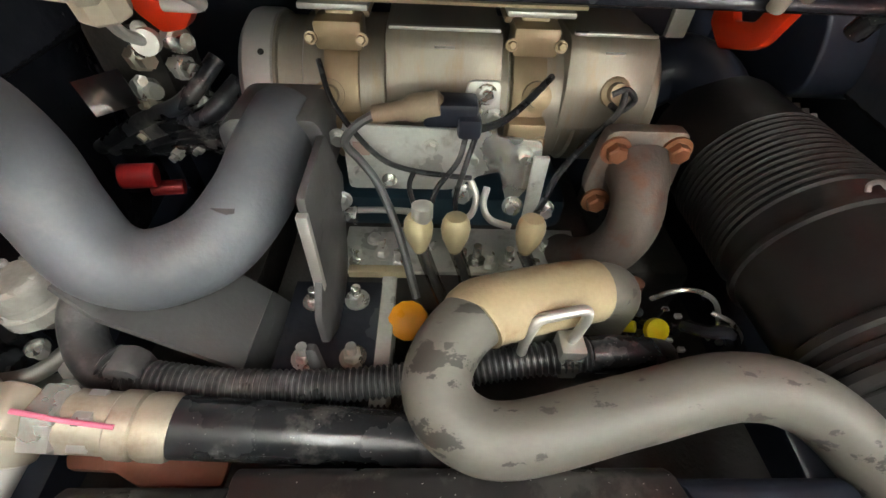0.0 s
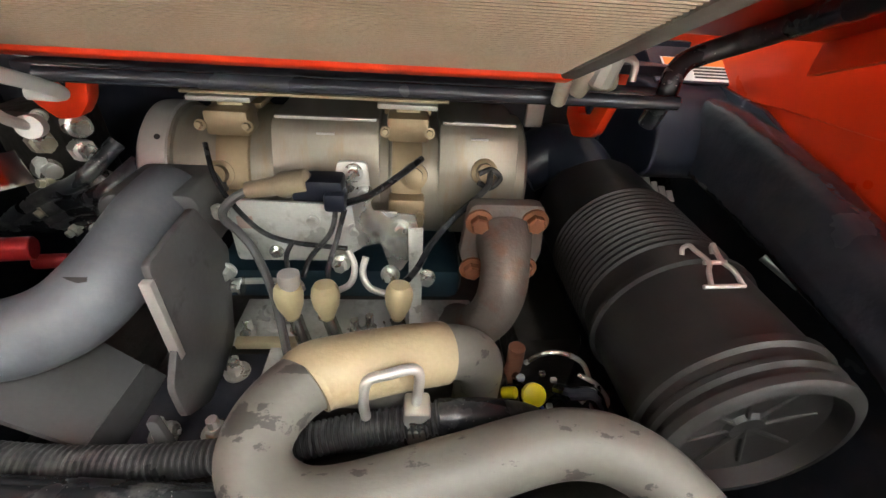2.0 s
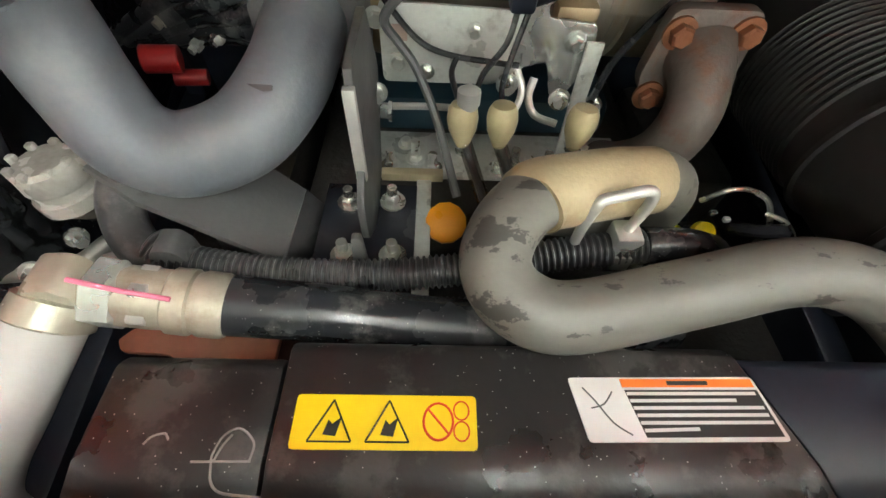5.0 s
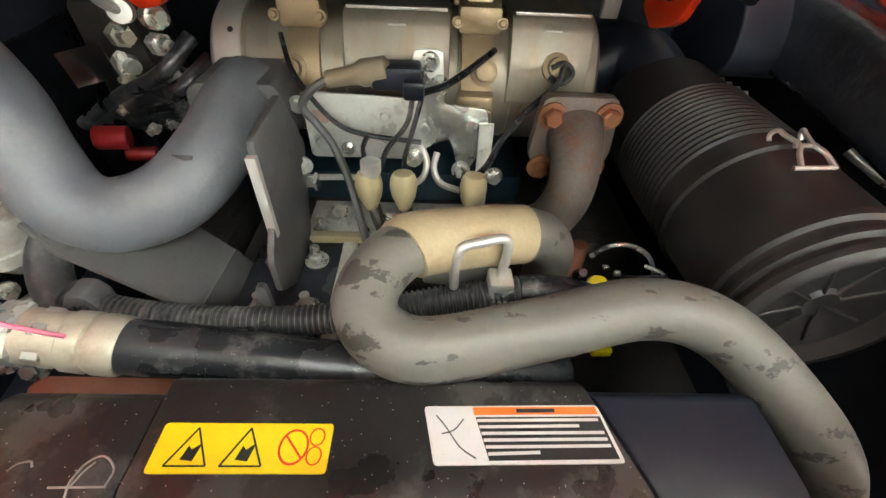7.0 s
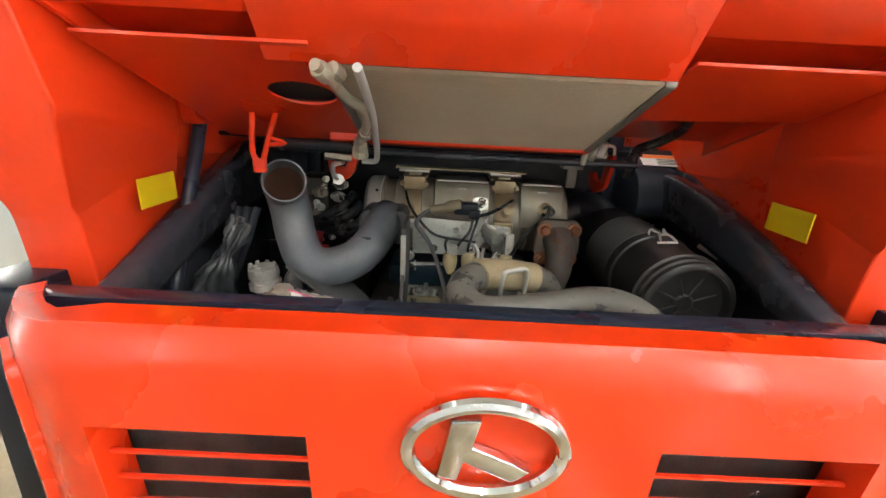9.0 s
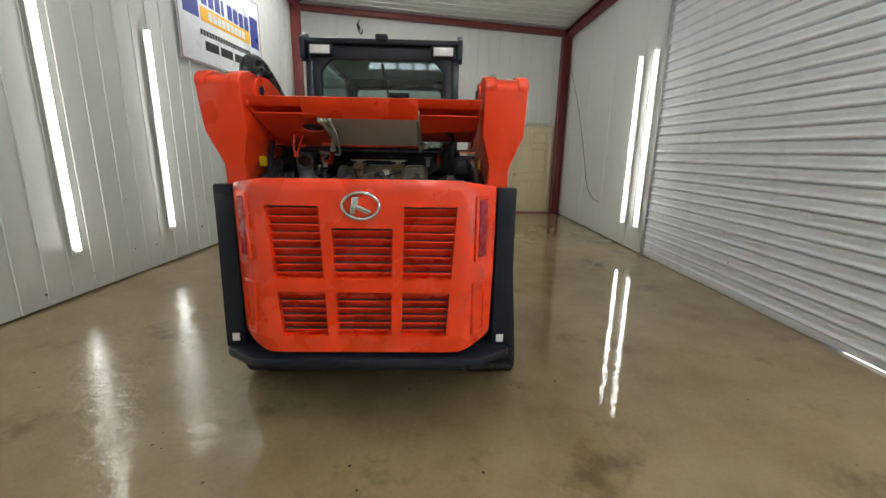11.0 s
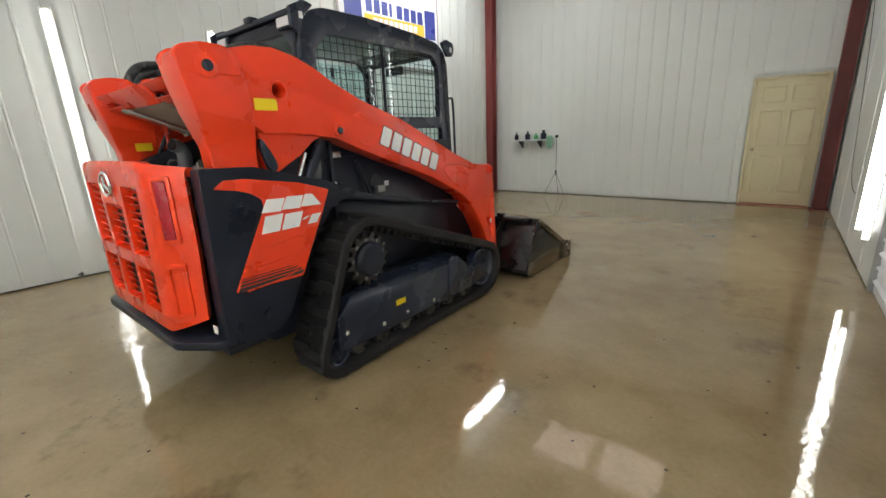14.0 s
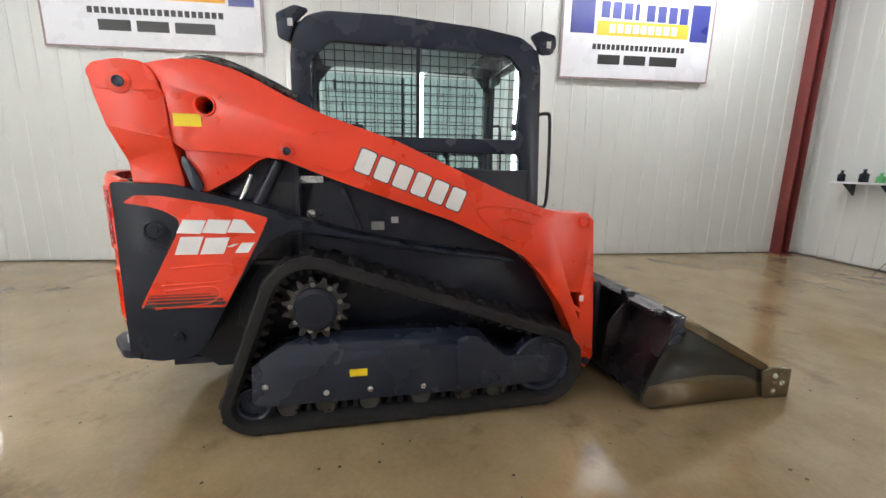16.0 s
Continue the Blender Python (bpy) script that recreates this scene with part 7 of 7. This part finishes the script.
part("conduit", corrugated([(-0.330, 0.450, 1.150), (-0.300, 0.440, 1.138), (-0.220, 0.436, 1.126), (-0.120, 0.438, 1.122), (-0.02, 0.445, 1.130), (0.060, 0.452, 1.145), (0.150, 0.456, 1.160)], 0.0145, 0.0028, 0.0062), DUSTY_HOSE, loader, "dusty black corrugated conduit")
part("conduit", corrugated([(-0.20, 0.415, 1.098), (-0.08, 0.415, 1.092), (0.04, 0.42, 1.085)], 0.013, 0.0026, 0.0062), DUSTY_HOSE, loader, "dusty black corrugated conduit")
part("conduit_end", tube([(0.140, 0.456, 1.158), (0.185, 0.458, 1.155), (0.23, 0.47, 1.13), (0.26, 0.50, 1.08)], 0.019, 18, 6), RUBBER_HOSE, loader)
part("conduit_clamp", prism(rounded([(-0.324, 1.122), (-0.324, 1.154), (-0.315, 1.166), (-0.298, 1.166), (-0.290, 1.154), (-0.290, 1.122)], 0.004, 2), "y", 0.430, 0.458, 0.003), DUST_GREY, loader, "dusty grey conduit clamp")
part("left_hose", tube([(-0.316, 0.440, 1.132), (-0.338, 0.446, 1.136), (-0.360, 0.468, 1.150), (-0.368, 0.500, 1.172), (-0.356, 0.545, 1.190)], 0.0200, 20, 6), DUSTY_HOSE, loader, "black bent rubber hose")

# shroud with labels just inside the door
bm = prism([(0.19, 1.118), (0.235, 1.156), (0.262, 1.163), (0.345, 1.163), (0.352, 1.155), (0.352, 0.98), (0.19, 0.98)], "x", -0.173, 0.200, 0.004)
for v in bm.verts:  # the seam runs aslant
    if v.co.x > 0.1:
        v.co.x += 0.017 - 0.35 * (v.co.y - 0.245)
shroud = part("fan_shroud", bm, DUSTY_BLACK, loader, "dusty black shroud top with labels")
part("shroud_end", prism([(0.19, 1.112), (0.235, 1.150), (0.262, 1.157), (0.330, 1.157), (0.340, 1.149), (0.340, 0.98), (0.19, 0.98)], "x", -0.305, -0.176, 0.004), DUSTY_BLACK, shroud)
bm = prism([(0.19, 1.112), (0.235, 1.150), (0.262, 1.158), (0.335, 1.158), (0.345, 1.150), (0.345, 0.98), (0.19, 0.98)], "x", 0.204, 0.335, 0.004)
for v in bm.verts:
    if v.co.x < 0.26:
        v.co.x += 0.017 - 0.35 * (v.co.y - 0.245)
part("shroud_end", bm, BLACK, shroud)


def flat_label(x0, x1, y0, y1, material, name, parent, lift=0.0004, skew=0.0):
    bm = prism(rounded([(x0, y0), (x1, y0), (x1 - skew, y1), (x0 - skew, y1)], 0.003, 2), "z", 1.163, 1.163 + lift)
    return part(name, bm, material, parent, smooth=False)


lab = flat_label(-0.159, -0.029, 0.2705, 0.3075, YELLOW, "hazard_label", shroud, 0.0012)
tagged(lab, "yellow label with three hazard signs")
for cx in (-0.132, -0.092):
    for a, b in (((-0.015, 0.2755), (0.015, 0.2755)), ((0.015, 0.2755), (0.0, 0.3035)), ((0.0, 0.3035), (-0.015, 0.2755))):
        part("sign_line", tube([(cx + a[0], a[1], 1.1645), (cx + b[0], b[1], 1.1645)], 0.0007, 6, 1, straight=True), INK, lab)
    part("sign_mark", prism([(cx - 0.005, 0.280), (cx + 0.004, 0.279), (cx + 0.007, 0.292), (cx + 0.001, 0.287), (cx - 0.002, 0.290)], "z", 1.1642, 1.1648), INK, lab, smooth=False)
part("sign_line", tube([(-0.0565 + 0.0105 * math.cos(2 * math.pi * i / 24), 0.2895 + 0.0125 * math.sin(2 * math.pi * i / 24), 1.1645) for i in range(25)], 0.0009, 6, 1, straight=True), RED_INK, lab)
part("sign_line", tube([(-0.064, 0.298, 1.1645), (-0.049, 0.281, 1.1645)], 0.0009, 6, 1, straight=True), RED_INK, lab)
for cx, cy in ((-0.040, 0.283), (-0.040, 0.297)):
    part("sign_line", tube([(cx + 0.0055 * math.cos(2 * math.pi * i / 16), cy + 0.0065 * math.sin(2 * math.pi * i / 16), 1.1645) for i in range(17)], 0.0006, 6, 1, straight=True), RED_INK, lab)
bm = prism(rounded([(0.050, 0.2765), (0.197, 0.2785), (0.187, 0.325), (0.042, 0.3225)], 0.003, 2), "z", 1.163, 1.1642)
lab2 = part("caution_label", bm, WHITE_LABEL, shroud, "white label with orange heading band", smooth=False)
part("label_band", prism([(0.083, 0.3155), (0.186, 0.3170), (0.185, 0.3232), (0.082, 0.3218)], "z", 1.1642, 1.1647), ORANGE_LABEL, lab2, smooth=False)
part("band_word", prism([(0.118, 0.3175), (0.150, 0.3180), (0.150, 0.3212), (0.118, 0.3207)], "z", 1.1647, 1.165), INK, lab2, smooth=False)
part("text_field", prism([(0.092, 0.2800), (0.193, 0.2815), (0.187, 0.3150), (0.084, 0.3135)], "z", 1.1642, 1.1646), INK, lab2, smooth=False)
for i in range(6):
    y = 0.2835 + 0.0052 * i
    x0, x1 = 0.0915 - 0.0013 * i, 0.190 - 0.0011 * i - (0.018 if i in (0, 4) else 0) - (0.04 if i == 0 else 0)
    part("text_bar", prism([(x0, y), (x1, y + 0.0014), (x1, y + 0.0038), (x0, y + 0.0024)], "z", 1.1646, 1.165), WHITE_LABEL, lab2, smooth=False)
for pts in ([(0.052, 0.315), (0.060, 0.305), (0.070, 0.290), (0.082, 0.2815)], [(0.056, 0.300), (0.066, 0.303), (0.074, 0.312)]):
    part("sign_line", tube([(x, y, 1.1645) for x, y in pts], 0.0006, 6, 3), GREY_DARK, lab2)

# caps, dipstick, small lines low in the bay
part("oil_cap", lathe([(0, 0.024), (0.004, 0.0275), (0.018, 0.0265), (0.022, 0.019), (0.023, 0.003)], (-0.046, 0.566, 1.052), (0, -0.55, 0.8), 12), ORANGE_CAP, loader, "orange oil filler cap")
part("oil_neck", rod((-0.046, 0.575, 1.045), (-0.046, 0.62, 0.98), 0.024), BLUE_DARK, loader)
part("dipstick", lathe([(0, 0.006), (0.002, 0.0155), (0.010, 0.0155), (0.012, 0.008)], (0.273, 0.540, 1.077), (0.05, -0.7, 0.7), 18), YELLOW_CAP, loader, "yellow dipstick button")
part("dipstick", rod((0.254, 0.548, 1.070), (0.240, 0.556, 1.060), 0.008), YELLOW_CAP, loader, "yellow dipstick button")
part("plug", box(0.28, 0.31, 0.49, 0.52, 0.98, 0.995, 0.003), YELLOW_CAP, loader)
part("plug", rod((0.285, 0.53, 1.05), (0.295, 0.56, 1.02), 0.010), mat("blue_plug", (0.02, 0.05, 0.30), 0.4), loader)
rng = random.Random(7)
for k in range(9):
    x, y, z = 0.26 + 0.10 * rng.random(), 0.50 + 0.10 * rng.random(), 1.0 + 0.10 * rng.random()
    part("harness", tube([(x, y, z), (x + 0.03 * rng.uniform(-1, 1), y + 0.03, z - 0.04), (x + 0.05 * rng.uniform(-1, 1), y + 0.06 * rng.random(), z - 0.11), (x + 0.02, y + 0.08, z - 0.18)], 0.004 + 0.003 * rng.random(), 8, 5), (BLACK_GLOSS, RUBBER_HOSE, BLACK_GLOSS)[k % 3], loader)
part("wire_tie", tube([(0.262, 0.560, 1.115), (0.275, 0.552, 1.140), (0.300, 0.55, 1.145), (0.330, 0.545, 1.130), (0.342, 0.530, 1.100), (0.330, 0.52, 1.085)], 0.0032, 8, 6), ZINC, loader, "bright wire loop")
part("wire_tie", tube([(0.32, 0.53, 1.128), (0.335, 0.515, 1.13), (0.352, 0.505, 1.11), (0.346, 0.50, 1.085)], 0.003, 8, 6), ZINC, loader, "bright wire loop")

# fuel filter bowl with milky cap
MILKY = mat("milky_plastic", (0.36, 0.35, 0.32), 0.22, 0, 0.3, 30, 160, 0.2, 0.001, spec=0.7)
bowl = part("filter_bowl", lathe([(0.026, 0.008), (0.034, 0.016), (0.044, 0.024), (0.052, 0.030), (0.054, 0.0345), (0.068, 0.0345), (0.070, 0.031), (0.078, 0.030)], (-0.434, 0.518, 1.085), (-0.10, 0.02, 1), 26), MILKY, loader, "cast filter bowl with ribbed cap")
part("filter_cap", lathe([(0, 0.031), (0.004, 0.033), (0.022, 0.031), (0.026, 0.026), (0.027, 0.004)], (-0.442, 0.520, 1.162), (-0.10, 0.02, 1), 26), MILKY, bowl)
for i in range(8):
    a = 2 * math.pi * i / 8
    part("cap_lug", box(-0.445 + 0.026 * math.cos(a) - 0.004, -0.445 + 0.026 * math.cos(a) + 0.004, 0.520 + 0.026 * math.sin(a) - 0.004, 0.520 + 0.026 * math.sin(a) + 0.004, 1.170, 1.192, 0.002), MILKY, bowl)
part("drain_arm", tube([(-0.43, 0.50, 1.085), (-0.465, 0.47, 1.075), (-0.53, 0.455, 1.08)], 0.010, 12, 5), CAST_ALU, bowl)
part("drain_web", prism([(-0.44, 1.06), (-0.40, 1.02), (-0.42, 0.99), (-0.50, 1.03)], "y", 0.47, 0.49, 0.004), CAST_ALU, bowl)
for p in ((-0.50, 0.46, 1.00), (-0.47, 0.46, 0.985), (-0.43, 0.49, 1.065), (-0.41, 0.50, 1.0)):
    part("hex_bolt", bolt(p, (0.1, -0.8, 0.5), 0.012, 0.016), ZINC, loader)

for p, dr in (((-0.444, 0.486, 1.111), (0.8, -0.6, 0.1)), ((-0.474, 0.448, 1.102), (0.5, -0.8, 0.3)), ((-0.468, 0.452, 1.082), (0.5, -0.8, 0.3))):
    part("hex_bolt", bolt(p, dr, 0.0075, 0.018), ZINC, loader)

# cables in crumpled plastic wrap at the left wall
FOIL = mat("smoky_plastic_wrap", (0.036, 0.039, 0.042), 0.24, 0, 0.3, 20, 120, 0.4, 0.003, coat=0.25, rough_var=0.06)


def crumpled(points, radius, folds, seed):
    """A gathered sleeve: sharp lengthwise folds that wander along it."""
    r = random.Random(seed)
    path = smooth_path(points, 7)
    n, sides = len(path), 44
    phase = [r.uniform(0, 6.28) for _ in range(4)]
    bm = bmesh.new()
    rings, up = [], None
    for i, p in enumerate(path):
        d = (path[min(i + 1, n - 1)] - path[max(i - 1, 0)]).normalized()
        up = d.orthogonal().normalized() if up is None else (up - d * up.dot(d)).normalized()
        side = d.cross(up)
        t = i / (n - 1)
        # pinched near the top, then a hanging pouch
        body = radius * (0.60 - 0.25 * math.exp(-((t - 0.30) / 0.09) ** 2) + 0.75 * min(1, max(0, (t - 0.32) / 0.38)))
        ring = []
        for k in range(sides):
            a = 2 * math.pi * k / sides
            fold = abs(math.sin(folds * a / 2 + phase[0] + 1.6 * math.sin(5 * t + phase[1]))) ** 0.7
            q = body * (0.66 + 0.30 * (1 - 0.65 * t) * fold + 0.08 * math.sin(15 * t + 2 * a + phase[2]) + 0.05 * math.sin(41 * t + 5 * a + phase[3]))
            ring.append(bm.verts.new(p + q * (math.cos(a) * up + math.sin(a) * side)))
        rings.append(ring)
    for i in range(n - 1):
        for k in range(sides):
            bm.faces.new((rings[i][k], rings[i][(k + 1) % sides], rings[i + 1][(k + 1) % sides], rings[i + 1][k]))
    bm.faces.new(rings[0][::-1])
    bm.faces.new(rings[-1])
    return bm


part("plastic_wrap", crumpled([(-0.480, 0.52, 1.285), (-0.492, 0.50, 1.245), (-0.512, 0.49, 1.20), (-0.535, 0.485, 1.150), (-0.552, 0.485, 1.090), (-0.560, 0.50, 1.04)], 0.044, 9, 11), FOIL, loader, "crumpled smoky plastic wrap")
part("plastic_wrap", crumpled([(-0.500, 0.55, 1.29), (-0.520, 0.53, 1.23), (-0.545, 0.53, 1.15), (-0.560, 0.53, 1.06)], 0.034, 5, 12), FOIL, loader, "crumpled smoky plastic wrap")
for k in range(3):
    part("wrapped_cable", tube([(-0.46 - 0.02 * k, 0.56, 1.31), (-0.49 - 0.015 * k, 0.545, 1.22), (-0.53 - 0.01 * k, 0.55, 1.12), (-0.55, 0.56, 1.0)], 0.009, 10, 6), BLACK_GLOSS, loader, "black cable")

# hydraulic fittings and red caps behind the tail pipe
for k, (x, z) in enumerate(((-0.355, 1.325), (-0.36, 1.29), (-0.35, 1.245), (-0.41, 1.30), (-0.42, 1.26), (-0.335, 1.215))):
    part("hydraulic_fitting", lathe([(0, 0.010), (0.014, 0.010), (0.015, 0.016), (0.030, 0.016), (0.031, 0.011), (0.045, 0.010)], (x, 0.80, z), (0.8, -0.5, 0.05), 6 if k % 2 else 14), ZINC if k != 3 else CREAM, loader, "zinc hydraulic fitting")
part("valve_bank", box(-0.46, -0.37, 0.80, 0.90, 1.15, 1.34, 0.012), ENGINE_DARK, loader)
for p, r in (((-0.350, 0.66, 1.215), 0.015), ((-0.345, 0.69, 1.175), 0.010)):
    part("red_cap", rod(p, (p[0] - 0.036, p[1] - 0.01, p[2] + 0.004), r), RED_CAP, loader, "red plastic cap")
for k in range(5):
    x = -0.30 + 0.02 * k
    part("bay_hose", tube([(x, 0.80, 1.30 - 0.03 * k), (x - 0.04, 0.76, 1.26 - 0.02 * k), (x - 0.12, 0.78, 1.22 - 0.01 * k), (x - 0.22, 0.80, 1.16)], 0.011 + 0.002 * (k % 2), 12, 6), RUBBER_HOSE, loader, "black hose")

# pipes in the hood: cream pipe, grey pipe, unions
cream = part("hood_pipe", tube([(-0.222, 0.225, 1.578), (-0.214, 0.256, 1.566), (-0.210, 0.289, 1.553), (-0.202, 0.322, 1.539), (-0.188, 0.350, 1.528), (-0.190, 0.400, 1.508), (-0.206, 0.450, 1.484), (-0.222, 0.500, 1.468), (-0.230, 0.535, 1.446)], 0.0078, 16, 6), CREAM, loader, "dusty cream pipe")
part("hood_pipe", tube([(-0.170, 0.225, 1.577), (-0.172, 0.282, 1.555), (-0.176, 0.364, 1.522), (-0.187, 0.460, 1.485), (-0.200, 0.560, 1.445), (-0.210, 0.620, 1.418), (-0.222, 0.632, 1.411), (-0.245, 0.630, 1.412)], 0.0062, 14, 6), CREAM_WHITE, loader, "dusty grey pipe")
for p, d, r in (((-0.206, 0.452, 1.482), (-0.2, 0.6, -0.3), 0.0115), ((-0.226, 0.520, 1.456), (-0.1, 0.4, -0.8), 0.0135), ((-0.230, 0.537, 1.440), (0, 0.2, -1), 0.0165), ((-0.218, 0.245, 1.570), (0.2, 0.6, -0.25), 0.0125), ((-0.205, 0.262, 1.572), (0.2, 0.6, -0.25), 0.011)):
    part("pipe_union", lathe([(-0.012, r * 0.9), (-0.010, r), (0.008, r), (0.010, r * 0.9)], p, d, 8), CREAM, cream)
part("latch_rod", tube([(-0.290, 0.64, 1.405), (-0.318, 0.66, 1.395), (-0.324, 0.68, 1.370), (-0.318, 0.70, 1.355)], 0.006, 10, 5), STEEL_PALE, loader, "bright latch rod")
part("latch_eye", lathe([(-0.008, 0.013), (0.008, 0.013)], (-0.318, 0.702, 1.354), (0.3, -1, 0.2), 16), STEEL_PALE, loader)
part("latch_plate", sheet([(-0.330, 0.63, 1.415), (-0.270, 0.63, 1.413), (-0.262, 0.60, 1.420), (-0.32, 0.60, 1.425)], 0.01), CREAM, loader)
part("wire_bracket", tube([(-0.290, 0.62, 1.485), (-0.262, 0.60, 1.487), (-0.258, 0.59, 1.462), (-0.250, 0.585, 1.455)], 0.004, 8, 4), STEEL_PALE, loader)
for p, d, r in (((0.262, 0.590, 1.458), (0.2, -0.4, 0.8), 0.009), ((0.278, 0.595, 1.456), (1, 0, 0), 0.009), ((0.274, 0.580, 1.470), (0.1, -0.3, 1), 0.0116), ((0.245, 0.595, 1.448), (0, -0.3, 1), 0.007)):
    part("pipe_union", lathe([(-0.016, r * 0.85), (-0.014, r), (0.012, r), (0.014, r * 0.85)], p, d, 10), CREAM if r < 0.011 else STEEL_PALE, loader, "pale pipe union")
part("hood_hose", tube([(0.366, 0.645, 1.405), (0.366, 0.630, 1.438), (0.368, 0.632, 1.455), (0.378, 0.638, 1.468), (0.395, 0.640, 1.476), (0.420, 0.635, 1.487), (0.429, 0.610, 1.500), (0.426, 0.575, 1.513), (0.417, 0.540, 1.523), (0.398, 0.500, 1.532), (0.375, 0.45, 1.550)], 0.0105, 16, 6), RUBBER_HOSE, loader, "black rubber hose in the hood")
part("wire_bracket", tube([(0.27, 0.605, 1.472), (0.305, 0.60, 1.474), (0.310, 0.598, 1.456)], 0.0035, 8, 4), STEEL_PALE, loader)
# Tilted pale plates, added for the glints beside the air cleaner.
for k in range(6):
    x, y, z = 0.470 + 0.010 * k, 0.816 - 0.008 * k, 1.273 - 0.0036 * k
    part("glint_plate", sheet([(x - 0.004, y - 0.010 + 0.003 * (k % 2), z - 0.007), (x + 0.005, y - 0.010, z - 0.007), (x + 0.005, y + 0.006, z + 0.004), (x - 0.004, y + 0.006, z + 0.004)], 0.002), STEEL_PALE, loader)
part("stay_tab", box(0.275, 0.30, 0.80, 0.81, 1.345, 1.40, 0.002), CAST_ALU, loader)
part("stay_tab", box(0.262, 0.315, 0.80, 0.84, 1.395, 1.405, 0.002), CAST_ALU, loader)

# gas strut and red stays at the left
part("gas_strut", rod((-0.560, 0.556, 1.480), (-0.560, 0.385, 1.165), 0.0135, 18), DARK_PAINT, loader, "dark grey gas strut")
part("strut_rod", rod((-0.560, 0.556, 1.480), (-0.560, 0.583, 1.530), 0.006), CHROME, loader)
part("strut_bracket", prism(rounded([(0.52, 1.48), (0.61, 1.48), (0.61, 1.54), (0.51, 1.56)], 0.01), "x", -0.575, -0.545, 0.003), ORANGE, loader)
for pts in ([(-0.418, 0.485, 1.526), (-0.428, 0.49, 1.445), (-0.424, 0.49, 1.425), (-0.416, 0.49, 1.412)], [(-0.374, 0.485, 1.518), (-0.392, 0.488, 1.470), (-0.408, 0.49, 1.425), (-0.414, 0.49, 1.412)]):
    part("hood_stay", tube(pts, 0.0055, 8, 4), ORANGE, hood, "orange-red stay rod")
part("hood_stay", box(-0.428, -0.404, 0.484, 0.496, 1.398, 1.424, 0.002), ORANGE, hood)
part("hood_stay", tube([(-0.394, 0.488, 1.465), (-0.362, 0.485, 1.456), (-0.394, 0.488, 1.452)], 0.004, 8, 3), ORANGE, hood)
# inner faces of the towers' feet
for s in (1, -1):
    part("tower_cheek", prism([(0.47, 1.20), (0.47, 1.60), (0.60, 1.60), (0.84, 1.52), (0.84, 1.40), (0.72, 1.32), (0.58, 1.23)], "x", s * 0.592, s * 0.600, 0.002), ORANGE, loader)

# rubbed scribble on the dusty shroud
CHALK = mat("rubbed_pale_mark", (0.34, 0.33, 0.31), 0.8, 0, 0.4, 60, 300, 0.2)
for pts in ([(-0.185, 0.264), (-0.185, 0.276), (-0.197, 0.285), (-0.207, 0.280), (-0.211, 0.268), (-0.210, 0.262)], [(-0.224, 0.2635), (-0.184, 0.264)], [(-0.260, 0.274), (-0.256, 0.279), (-0.248, 0.281), (-0.244, 0.277)], [(-0.209, 0.264), (-0.206, 0.273), (-0.201, 0.281)]):
    part("scribble", tube([(x, y, 1.1569) for x, y in pts], 0.0009, 6, 5), CHALK, shroud)
part("scribble", tube([(-0.210, 0.262, 1.1570), (-0.208, 0.252, 1.1545), (-0.201, 0.246, 1.1529), (-0.185, 0.244, 1.1524), (-0.172, 0.243, 1.1522)], 0.0009, 6, 5), CHALK, shroud)

# small plated fittings crowded on the valve bank behind the tail pipe
for k in range(16):
    p = Vector((-0.365 + 0.055 * rng.uniform(-1, 1), 0.785 + 0.02 * rng.random(), 1.175 + 0.17 * rng.random()))
    d = Vector((rng.uniform(-0.6, 0.9), -0.8, rng.uniform(-0.3, 0.5)))
    part("hydraulic_fitting", lathe([(0, 0.005), (0.012, 0.005), (0.013, 0.009), (0.022, 0.009), (0.023, 0.006), (0.030, 0.006)], p, d, 6 if k % 3 else 12), (ZINC, BARE_PLATE, ZINC, CREAM)[k % 4], loader, "zinc hydraulic fitting")
# Mirror plate added to give the bright reflections behind the tail pipe.
part("glint_mirror", sheet([(-0.455, 0.740, 1.290), (-0.405, 0.760, 1.300), (-0.398, 0.760, 1.255), (-0.448, 0.740, 1.245)], 0.002), CHROME, loader, "mirror plate added for bright reflections")
# bolts of the silver plates
for x, y in ((0.14, 0.66), (0.165, 0.70), (0.195, 0.665), (-0.02, 0.70), (-0.105, 0.71)):
    part("hex_bolt", bolt((x, y, 1.062), (0, 0, 1), 0.0085, 0.012), ZINC, loader)
for x, z in ((-0.02, 1.240), (0.035, 1.225), (-0.075, 1.188)):
    part("hex_bolt", bolt((x, 0.700, z), (0, -1, 0), 0.007, 0.010), ZINC, loader)
# plated clips and plugs among the harness
for k in range(9):
    p = Vector((0.285 + 0.085 * rng.random(), 0.50 + 0.06 * rng.random(), 1.06 + 0.07 * rng.random()))
    part("harness_clip", box(p.x - 0.004, p.x + 0.004, p.y - 0.003, p.y + 0.003, p.z - 0.003, p.z + 0.003, 0.001), (ZINC, CREAM_WHITE, BLACK_GLOSS)[k % 3], loader)
part("harness", tube([(0.30, 0.53, 1.10), (0.305, 0.505, 1.125), (0.325, 0.50, 1.13), (0.345, 0.50, 1.10), (0.36, 0.51, 1.06)], 0.008, 10, 6), BLACK_GLOSS, loader)
